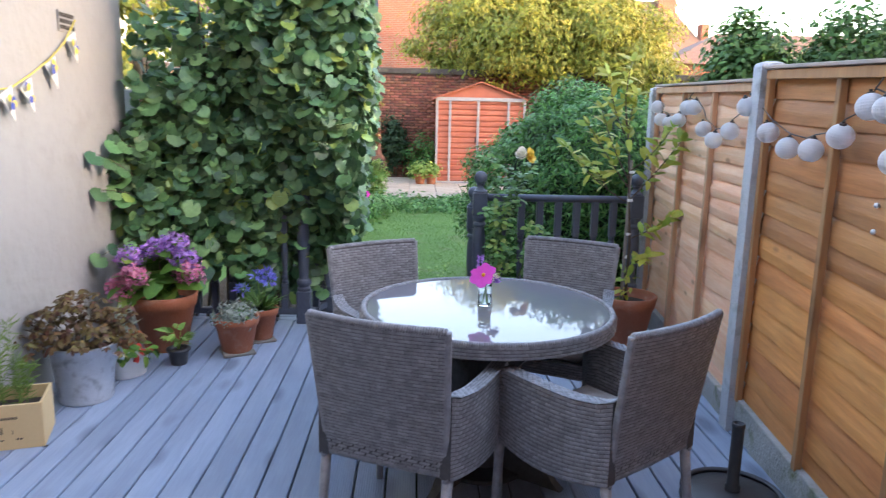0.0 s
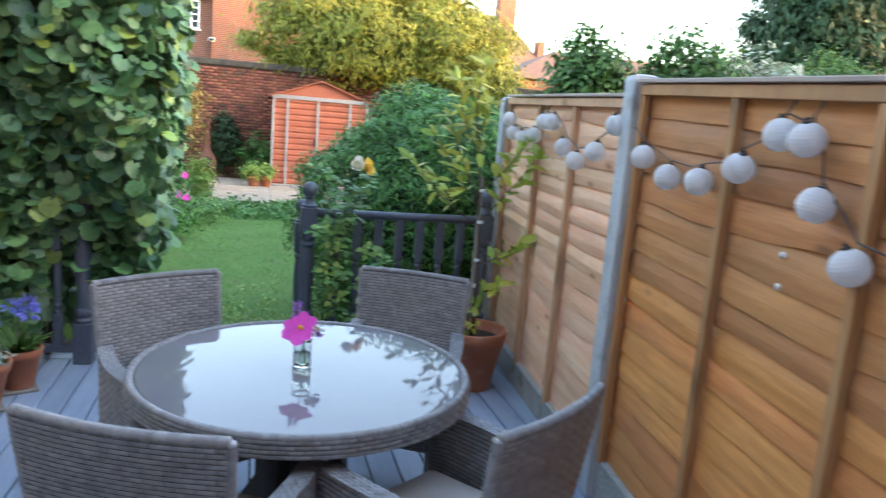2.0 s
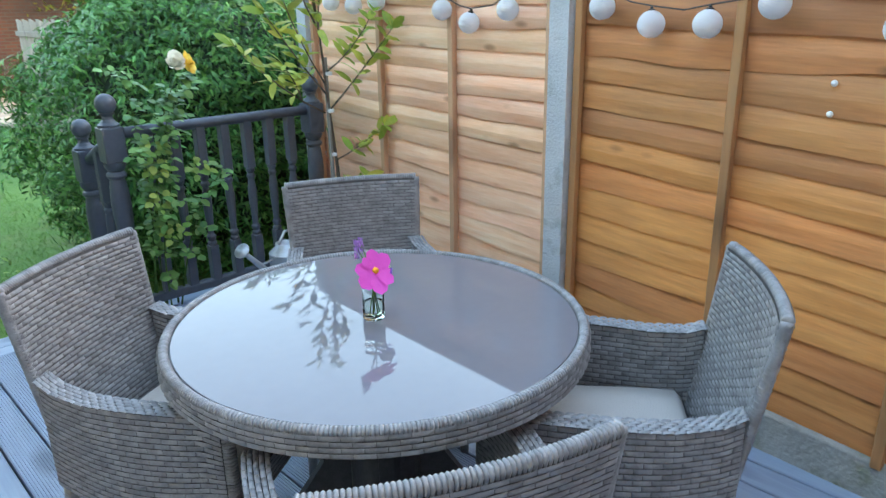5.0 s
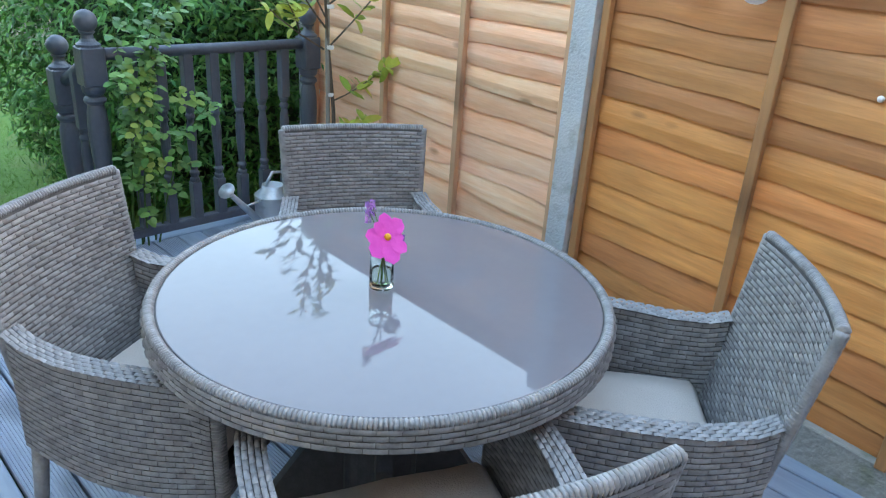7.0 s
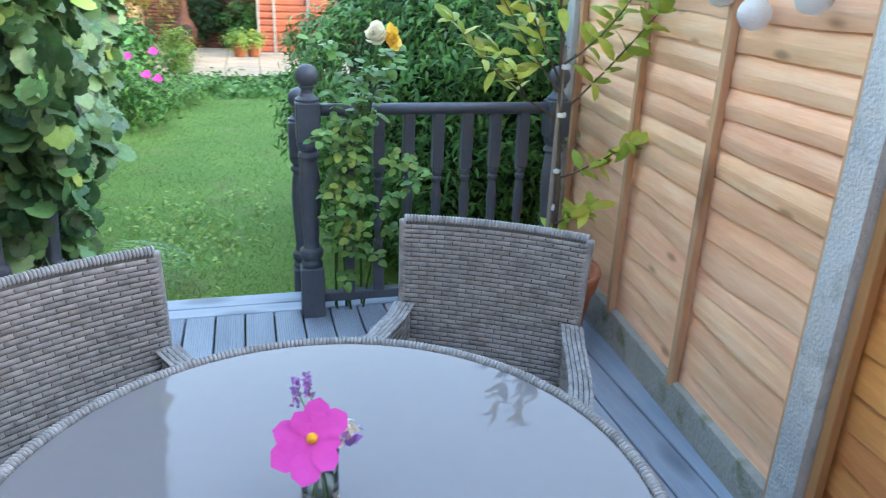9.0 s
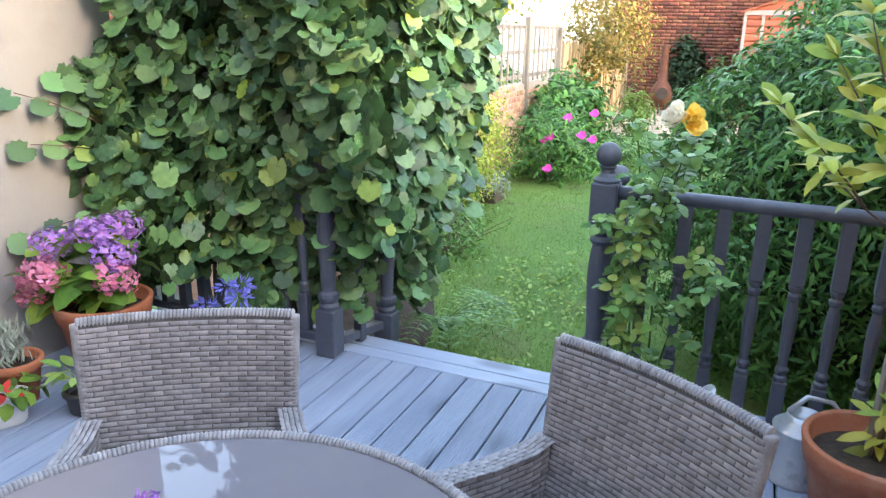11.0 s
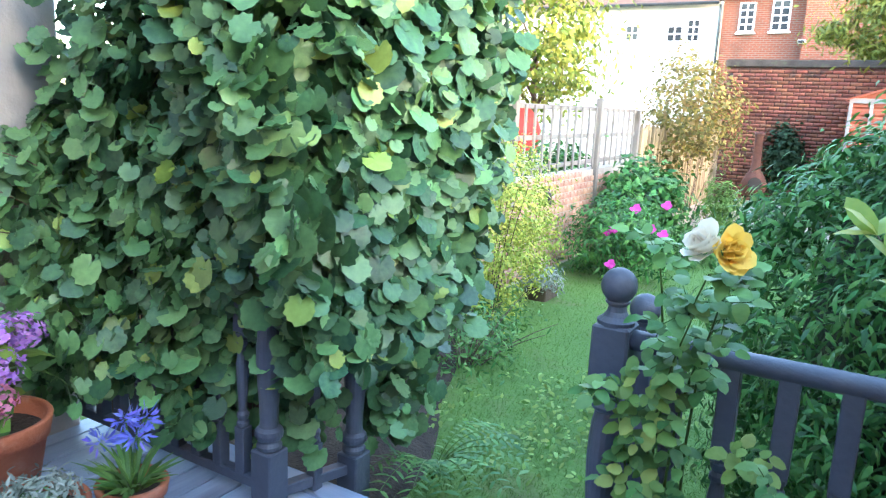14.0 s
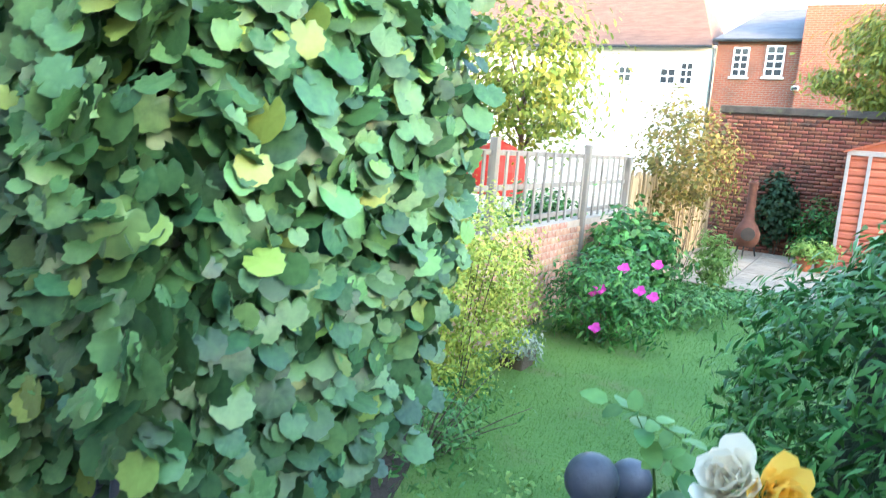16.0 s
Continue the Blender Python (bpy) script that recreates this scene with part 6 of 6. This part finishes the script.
for c in ((0.5, 4.84, 0.8), (0.5, 4.84, 0.64), (0.49, 4.84, 0.9), (0.75, 4.91, 0.76), (0.53, 4.82, 0.48)):
    for a in range(5):
        d = Vector((math.cos(a * 1.26 + c[2] * 9), -0.35, math.sin(a * 1.26 + c[2] * 9) * 0.6)).normalized()
        sd = d.cross(Vector((0, -0.6, 0.8)))
        for off, tp in ((0.05, d), (0.028, sd + d * 0.5), (0.028, d * 0.5 - sd)):
            lp.append(tuple(Vector(c) + d * off))
            lt.append(tuple(tp))
            lf.append((0, -0.6, 0.8))
part("young_leaves", leaf_mesh("young_leaves", leaf_shape(6, 0.7, 0.03, 0.1, 0.15, 0.75), lp, lf, lt, 0.045, 79, 0.15), M["fresh"], rose, "pale fresh green young leaves")


def bloom(at, radius, mat, name, toward, open_by):
    """A rose of overlapping petals round a heart."""
    ax = Vector(toward).normalized()
    u = ax.cross(Vector((0.3, 0.2, 1))).normalized()
    v = ax.cross(u)
    head = part(name, lathe([(0.0, 0.0), (radius * 0.2, 0.005), (radius * 0.28, radius * 0.25), (radius * 0.2, radius * 0.5), (0.0, radius * 0.5)], 10, cap=False), mat, rose, smooth=True, m=Matrix.Translation(Vector(at) - ax * radius * 0.5) @ ax.to_track_quat("Z", "Y").to_matrix().to_4x4())
    back = head.matrix_basis.inverted()
    p, f, tp = [], [], []
    for ring, cnt, lean in ((0, 5, 0.12), (1, 7, 0.35), (2, 9, 0.6), (3, 9, 0.6 + open_by)):
        for k in range(cnt):
            a = k * math.tau / cnt + ring * 0.5
            o = u * math.cos(a) + v * math.sin(a)
            p.append(tuple(Vector(at) + o * radius * (0.05 + 0.11 * ring) - ax * radius * 0.55))
            f.append(tuple(-o * (1 - lean * 0.4) + ax * lean))
            tp.append(tuple(ax * (1.05 - lean * 0.6) + o * lean))
    for k in range(len(p)):
        part("petal", leaf_mesh("petal", leaf_shape(6, 1.0, 0.02, -0.1, 0.35, 1.2), [p[k]], [f[k]], [tp[k]], radius * 1.05, 79 + k, 0.12), mat, head, smooth=True, m=back)


bloom((0.615, 4.73, 1.297), 0.043, M["cream"], "cream_bloom", (-0.3, -0.6, 0.55), 0.1)
bloom((0.68, 4.74, 1.285), 0.04, M["yellow"], "yellow_bloom", (0.55, -0.6, 0.2), 0.35)

# ---- house wall details ----
bunting = thing("bunting", "string of white, blue and yellow bunting flags on the wall", "bunting")
pts = [(-2.13, 3.2, 1.60), (-2.13, 3.53, 1.635), (-2.13, 3.75, 1.72), (-2.13, 3.95, 1.81), (-2.13, 4.12, 1.91), (-2.13, 4.27, 2.05)]
part("cord", tube(pts, 0.004, 6), M["bunting_yellow"], bunting)
rng = np.random.default_rng(88)
for y, z in ((3.3, 1.59), (3.47, 1.62), (3.66, 1.665), (3.93, 1.795), (4.19, 1.955)):
    w, h = 0.055, 0.15
    tilt = 0.35
    f = part("flag", mesh_from("flag", [(0.0, -w, -w * 0.5), (0.0, w, w * 0.5), (0.02, 0.03, -h), (0.006, -w, -w * 0.5), (0.006, w, w * 0.5), (0.026, 0.03, -h)], [(0, 1, 2), (5, 4, 3), (0, 3, 4, 1), (1, 4, 5, 2), (2, 5, 3, 0)]), M["bunting_white"], bunting, m=pose(-2.13, y, z))
    for j in range(5):
        yy, zz = rng.uniform(-0.025, 0.025), rng.uniform(-0.09, -0.01)
        part("print", lathe([(0.0, 0.0), (0.021, 0.0), (0.019, 0.002), (0.0, 0.002)], 7, cap=False), M["bunting_blue"] if j % 2 else M["bunting_yellow"], f, m=pose(0.022 + 0.02 * (-zz / 0.15), yy, zz, 0, 90, 0))
vent = thing("air_vent", "small white louvred air brick on the wall", "vent", at=(-2.148, 4.19, 2.03))
part("plate", box(0, 0.008, -0.1, 0.1, -0.06, 0.06, 0.002), M["render"], vent)
for i in range(6):
    for j in range(3):
        part("hole", box(0.0085, 0.0105, -0.088 + 0.03 * i, -0.066 + 0.03 * i, -0.045 + 0.034 * j, -0.022 + 0.034 * j), M["ink"], vent)

# ---- left side of the garden ----
WX = -2.12
low_wall = thing("wall_garden", "low weathered brick wall with pale mortar", "wall", kind="structure")
part("mortar_bed", box(WX - 0.2, WX - 0.012, 8.0, 13.75, GROUND - 0.05, 0.84), M["mortar"], low_wall)

trellis = thing("trellis_fence", "bleached timber rail fence on top of a low wall", "fence")
for y, top in ((9.5, 1.72), (11.95, 1.72), (13.65, 1.6)):
    part("post", box(WX - 0.045, WX + 0.03, y - 0.04, y + 0.04, 0.05 if y > 10 else 0.6, top, 0.006), M["bleached"], trellis)
for z in (0.92, 1.24, 1.56):
    part("rail", box(WX - 0.06, WX - 0.02, 7.6, 13.6, z, z + 0.05, 0.004), M["bleached"], trellis)
for k in range(26):
    y = 7.7 + 0.23 * k
    if min(abs(y - q) for q in (9.5, 11.95, 13.65)) > 0.07:
        part("slat", box(WX - 0.02, WX + 0.0, y - 0.022, y + 0.022, 0.87, 1.6, 0.003), M["bleached"], trellis)
hook = thing("wall_lantern", "small dark iron lantern hanging on the low brick wall", "lantern", at=(WX + 0.03, 10.4, 0.62))
part("cage", lathe([(0.0, -0.09), (0.035, -0.09), (0.042, -0.08), (0.04, 0.02), (0.02, 0.05), (0.0, 0.055)], 10, cap=False), M["wire"], hook)
part("loop", tube([(0, 0, 0.05), (0.0, 0.02, 0.09), (0, 0, 0.12), (0, -0.02, 0.09), (0, 0, 0.05)], 0.004, 6), M["wire"], hook)

brush = thing("brushwood_fence", "tan brushwood fence panel catching low sunlight", "fence")
rng = np.random.default_rng(90)
for k in range(120):
    y = 13.8 + 6.1 * k / 120
    x = WX + 0.03 * math.sin(k * 1.7)
    part("stick", tube([(x, y, GROUND), (x + rng.normal(0, 0.02), y + rng.normal(0, 0.03), 1.30 + 0.1 * rng.random() + 0.02 * (y - 13.8))], [0.03, 0.022], 5), M["brush"], brush)

side_fence = thing("side_fence", "orange-brown lap fence panel behind the climber", "fence panel", at=(-2.2, 5.3, 0))
for k in range(12):
    part("board", lap_board(rng, 1.8, 0.2, 0.010, 0.5), M["fence_new"], side_fence, m=pose(0.02, 0, -0.1 + 0.163 * k) @ Matrix.Diagonal((-1, 1, 1, 1)))
for y in (0.02, 0.62, 1.2, 1.78):
    part("batten", box(0.01, 0.05, y - 0.02, y + 0.02, -0.15, 1.87, 0.003), M["batten_new"], side_fence)
part("top_rail", box(-0.03, 0.06, 0, 1.8, 1.87, 1.92, 0.004), M["batten_new"], side_fence)
side_post = thing("fence_post", "grey weathered concrete post beside the house wall", "fence post", "concrete fence posts", at=(-2.2, 5.22, 0))
part("shaft", box(-0.05, 0.05, -0.05, 0.05, GROUND, 1.68, 0.012), M["concrete"], side_post)

dark_fence = thing("rear_side_fence", "dark weathered fence running on behind the bush", "fence", at=(1.86, 5.35, 0), turn=-4.4)
for k in range(60):
    part("pale", box(0, 0.02, 0.16 * k, 0.16 * k + 0.145, GROUND, 1.42 + 0.02 * (k % 3), 0.003), M["bleached"], dark_fence)
part("rail", box(-0.04, -0.002, 0, 9.6, 1.2, 1.28, 0.004), M["bleached"], dark_fence)


def planting(name, label, category, at, clumps, per, centre, radii, csize, shape, size, mat, seed, group="", stems=10):
    t = thing(name, label, category, group, at=at)
    rg = np.random.default_rng(seed)
    p, d = clump_points(rg, clumps, per, centre, radii, csize, 0.6)
    keep = p[:, 2] > 0.02
    part("foliage", leaf_mesh("foliage", shape, p[keep], d[keep] + (0, 0, 0.5), d[keep] + (0, 0, 0.1), size, seed, 0.5), mat, t)
    bm = bmesh.new()
    for k in range(stems):
        q = p[keep][k * 7 % max(1, keep.sum())]
        sprig(bm, (q[0] * 0.2, q[1] * 0.2, 0), q, 0.006, 0.002)
    tagged(part("undergrowth", bm, M["bark"], t), kind="stuff")
    return t


cos1 = planting("cosmos_plant", "leafy border plant with magenta cosmos flowers", "flower", (-1.35, 10.75, GROUND), 130, 22, (0, 0, 0.42), (0.62, 0.62, 0.48), 0.11, LANCE_LEAF, 0.085, M["bush"], 301, stems=24)
for x, y, z in ((-1.126, 10.4, 0.596), (-1.375, 10.3, 0.344), (-0.954, 10.4, 0.407), (-1.279, 10.2, 0.025), (-1.30, 10.3, 0.38), (-0.90, 10.75, 0.62), (-0.85, 10.5, 0.35)):
    rg = np.random.default_rng(int(abs(x) * 1000))
    f = Vector((0.35, -0.8, 0.4)).normalized()
    u = f.cross(Vector((0, 0, 1))).normalized()
    v = u.cross(f)
    c = Vector((x + 1.35, y - 10.75, z - GROUND))
    tp = [tuple(u * math.cos(k * 0.785) + v * math.sin(k * 0.785)) for k in range(8)]
    part("bloom", leaf_mesh("bloom", pet, [tuple(c)] * 8, [tuple(f)] * 8, tp, 0.05, 310, 0.1), M["magenta"], cos1)
planting("border_shrub", "dark leafy border shrub by the fence", "shrub", (-1.55, 12.3, GROUND), 120, 24, (0, 0, 0.6), (0.5, 0.7, 0.62), 0.12, OVAL_LEAF, 0.10, M["bush"], 302)
planting("border_shrub", "low green border plants at the lawn edge", "plant", (-1.0, 12.4, GROUND), 90, 20, (0, 0, 0.18), (0.6, 0.9, 0.22), 0.09, LANCE_LEAF, 0.09, M["rose_leaf"], 303)
planting("fennel", "pale feathery fennel plant in the border", "plant", (-0.95, 14.2, GROUND), 50, 30, (0, 0, 0.45), (0.2, 0.25, 0.5), 0.07, LANCE_LEAF, 0.09, M["feather"], 304)
planting("gold_spray_shrub", "feathery yellow-green flowering shrub by the wall", "shrub", (-1.72, 8.35, GROUND), 330, 34, (0, 0, 0.8), (0.46, 0.8, 0.8), 0.075, OVAL_LEAF, 0.036, M["gold_spray"], 305)
planting("border_plant", "dry twiggy brown and green plant at the lawn edge", "plant", (-1.35, 7.3, GROUND), 90, 16, (0, 0, 0.2), (0.45, 0.8, 0.25), 0.09, LANCE_LEAF, 0.06, M["rose_leaf"], 306, stems=40)
for k, (x, y, h) in enumerate(((-2.75, 9.9, 0.72), (-2.9, 11.0, 0.62), (-2.7, 12.1, 0.8), (-2.85, 13.1, 0.66))):
    planting("border_shrub", "leafy green border plants behind the timber rail fence", "shrub", (x, y, GROUND), 90, 20, (0, 0, h), (0.45, 0.6, h * 0.8), 0.11, OVAL_LEAF, 0.08, M["bush"], 360 + k, "plants behind the trellis")
bed = thing("flower_bed", "narrow bed of dark soil along the lawn edge", "flower bed", kind="structure")
bm = bmesh.new()
rows = []
for k in range(25):
    y = 5.4 + 0.14 * k
    edge = float(np.interp(y, (5.4, 5.75, 6.4, 6.84, 7.83, 8.86), (-0.66, -0.74, -0.97, -1.2, -1.68, -1.9))) - 0.03 * math.sin(y * 5)
    rows.append([bm.verts.new((x, y, GROUND + z)) for x, z in ((-2.1, 0.0), (-2.08, 0.05), (edge - 0.3, 0.06), (edge - 0.06, 0.04), (edge, 0.0))])
for a, b in zip(rows, rows[1:]):
    for j in range(4):
        bm.faces.new((a[j], a[j + 1], b[j + 1], b[j]))
part("soil", bm, M["soil"], bed, smooth=True)
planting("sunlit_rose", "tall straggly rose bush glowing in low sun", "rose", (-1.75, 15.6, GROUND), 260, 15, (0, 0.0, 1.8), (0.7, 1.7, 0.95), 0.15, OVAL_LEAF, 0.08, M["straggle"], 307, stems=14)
for k in range(7):
    planting("ground_cover", "low spreading green ground cover beside the patio", "plant", (-0.9 + 0.42 * k, 13.4 + 0.3 * math.sin(k * 2), GROUND), 40, 18, (0, 0, 0.07), (0.32, 0.75, 0.13), 0.08, OVAL_LEAF, 0.075, M["rose_leaf"], 320 + k, "ground cover", 4)
planting("wall_ivy", "dark ivy on the old brick wall", "ivy", (-0.75, 19.8, GROUND), 90, 24, (0, 0, 0.95), (0.35, 0.15, 0.75), 0.1, OVAL_LEAF, 0.10, M["conifer"], 330)
planting("wall_shrub", "green shrub against the brick wall by the shed", "shrub", (0.05, 19.5, GROUND), 70, 24, (0, 0, 0.6), (0.4, 0.3, 0.65), 0.12, LANCE_LEAF, 0.12, M["bush"], 331)
lump = thing("planter_box", "small wooden planter with trailing plants on the lawn edge", "planter", at=(-1.66, 9.35, GROUND))
part("trough", box(-0.11, 0.11, -0.15, 0.15, 0, 0.14, 0.01), M["bark"], lump)
p, d = clump_points(rng, 50, 10, (0, 0, 0.2), (0.2, 0.25, 0.1), 0.05, 0.5)
part("foliage", leaf_mesh("foliage", LANCE_LEAF, p, d + (0, 0, 0.5), d, 0.06, 332, 0.5), M["silver"], lump)

chim = thing("chiminea", "rusty brown clay chiminea on the patio", "chiminea", at=(-1.15, 18.9, GROUND))
part("bowl", lathe([(0.0, 0.2), (0.16, 0.22), (0.24, 0.35), (0.25, 0.48), (0.19, 0.62), (0.105, 0.74), (0.085, 0.95), (0.08, 1.42), (0.1, 1.45), (0.1, 1.5), (0.065, 1.5), (0.055, 1.3), (0.0, 1.3)], 28, cap=False), M["rust"], chim, smooth=True)
part("mouth", lathe([(0.1, 0), (0.13, 0.01), (0.13, 0.03), (0.0, 0.025)], 20, cap=False), M["ink"], chim, m=pose(0.05, -0.235, 0.48, 80, 0, 0))
for k in range(3):
    a = k * math.tau / 3 + 0.5
    part("leg", tube([(0.15 * math.cos(a), 0.15 * math.sin(a), 0.3), (0.22 * math.cos(a), 0.22 * math.sin(a), 0.0)], 0.016, 6), M["wire"], chim)
for x, y, s in ((-0.02, 17.9, 1.0), (0.26, 17.95, 1.05)):
    t, z0 = potted("patio_pot", "leafy plant in a terracotta pot beside the shed", x, y, 0.1, 0.15, 0.26 * s, 0.06, M["terracotta"], GROUND + 0.02)
    t["group"] = "pots by the shed"
    p, d = clump_points(rng, 40, 12, (0, 0, z0 + 0.14), (0.2, 0.2, 0.17), 0.06, 0.5)
    part("leaves", leaf_mesh("leaves", OVAL_LEAF, p, d + (0, 0, 0.5), d, 0.07, 340, 0.5), M["fresh"], t)

# canopy on a pole stands in for a red post and roof next door
awning = thing("red_parasol", "red canopy standing in for a red-roofed structure next door", "parasol", at=(-4.75, 14.9, GROUND))
bm = lathe([(0.5, 1.0), (0.54, 1.4), (0.46, 1.62), (0.3, 1.8), (0.05, 1.92), (0.0, 1.92)], 10, cap=False)
part("canopy", bm, M["red_cloth"], awning)
part("pole", tube([(0, 0, 0), (0, 0, 1.98)], 0.025, 8), M["bleached"], awning)
sl = thing("security_light", "white outdoor light on the brick house wall", "lamp", at=(-1.85, 31.5, 4.15))
part("housing", box(-0.12, 0.12, -0.1, 0.1, 0, 0.14, 0.02), M["white_paint"], sl)
part("glass", box(-0.1, 0.1, -0.115, -0.102, 0.01, 0.11), M["dark_glass"], sl)

fern = thing("fern", "arching green fern at the foot of the climber", "fern", at=(-0.66, 5.78, GROUND + 0.04))
lp, lf, lt = [], [], []
for k in range(11):
    bm = bmesh.new()
    a = -1.9 + 0.33 * k
    pts = sprig(bm, (0, 0, 0.02), (0.42 * math.cos(a), 0.42 * math.sin(a), 0.16), 0.004, 0.001, 0.22, 16)
    for i, q in enumerate(pts[2:]):
        d = (pts[min(i + 3, 15)] - q).normalized() if i < 13 else Vector((math.cos(a), math.sin(a), 0))
        sd = d.cross(Vector((0, 0, 1))).normalized()
        for s in (-1, 1):
            lp.append(tuple(q))
            lt.append(tuple(sd * s + d * 0.4))
            lf.append((0, 0, 1))
    part("midrib", bm, M["strap"], fern)
part("fronds", leaf_mesh("fronds", LANCE_LEAF, lp, lf, lt, 0.065, 350, 0.1), M["rose_leaf"], fern)
weeds = thing("lawn_weeds", "pale leafy weeds growing in the lawn", "weeds", kind="stuff")
p = []
for k in range(70):
    c = rng.normal((-0.3, 6.8, 0), (0.3, 0.5, 0))
    for j in range(9):
        p.append((c[0] + rng.normal(0, 0.05), c[1] + rng.normal(0, 0.05), GROUND + rng.uniform(0.02, 0.09)))
part("leaves", leaf_mesh("leaves", OVAL_LEAF, p, np.tile((0, -0.4, 1.0), (len(p), 1)), rng.normal(0, 1, (len(p), 3)), 0.04, 351, 0.4), M["fresh"], weeds)

# ---- the boards of the deck ----
SMOOTH, GROOVED = plank_mesh("plank", 7.2, False), plank_mesh("plank_grooved", 7.2, True)
rng = random.Random(4)
for k in range(30):
    x = -2.07 + 0.077 + BOARD * (k - 1)
    part("plank", GROOVED if 13 <= k <= 21 else SMOOTH, M["deck"], floor, m=pose(x, -2.15, 0.0 - 0.0015 * rng.random(), 0, 0, 0))
for y0, y1 in ((5.058, 5.15), (5.156, 5.27)):
    part("edge_board", box(-2.1, 1.75, y0, y1, -0.03, -0.002, 0.004), M["deck_edge"], floor)
part("riser", box(-2.1, 1.7, 5.235, 5.262, GROUND, -0.032, 0.003), M["deck_edge"], floor)

# ---- patio slabs and the bricks of the low wall ----
patio = thing("patio", "buff stone patio slabs before the shed", "patio", kind="structure")
part("bed", box(-2.1, 3.4, 14.85, 20.0, GROUND - 0.05, GROUND + 0.008), M["mortar"], patio)
SLAB = bpy.data.meshes.new("slab")
bm = box(-0.295, 0.295, -0.295, 0.295, 0, 0.03, 0.008)
bm.to_mesh(SLAB)
bm.free()
SLAB.materials.append(M["slab"])
for i in range(9):
    for j in range(8):
        part("slab", SLAB, M["slab"], patio, m=pose(-1.8 + 0.61 * i, 15.16 + 0.61 * j, GROUND + 0.004 + 0.002 * rng.random(), 0, 0, 90 * (i % 4)))
BRICK = bpy.data.meshes.new("brick")
bm = box(0, 0.014, -0.106, 0.106, -0.0325, 0.0325, 0.004)
bm.to_mesh(BRICK)
bm.free()
BRICK.materials.append(M["brick_piece"])
for r in range(14):
    for k in range(25):
        y = 8.1 + 0.225 * k + (0.1125 if r % 2 else 0)
        if y < 13.6 and r * 25 + k < 340:
            part("brick", BRICK, M["brick_piece"], low_wall, m=pose(WX - 0.014 + 0.004 * rng.random(), y, GROUND + 0.045 + 0.0755 * r))
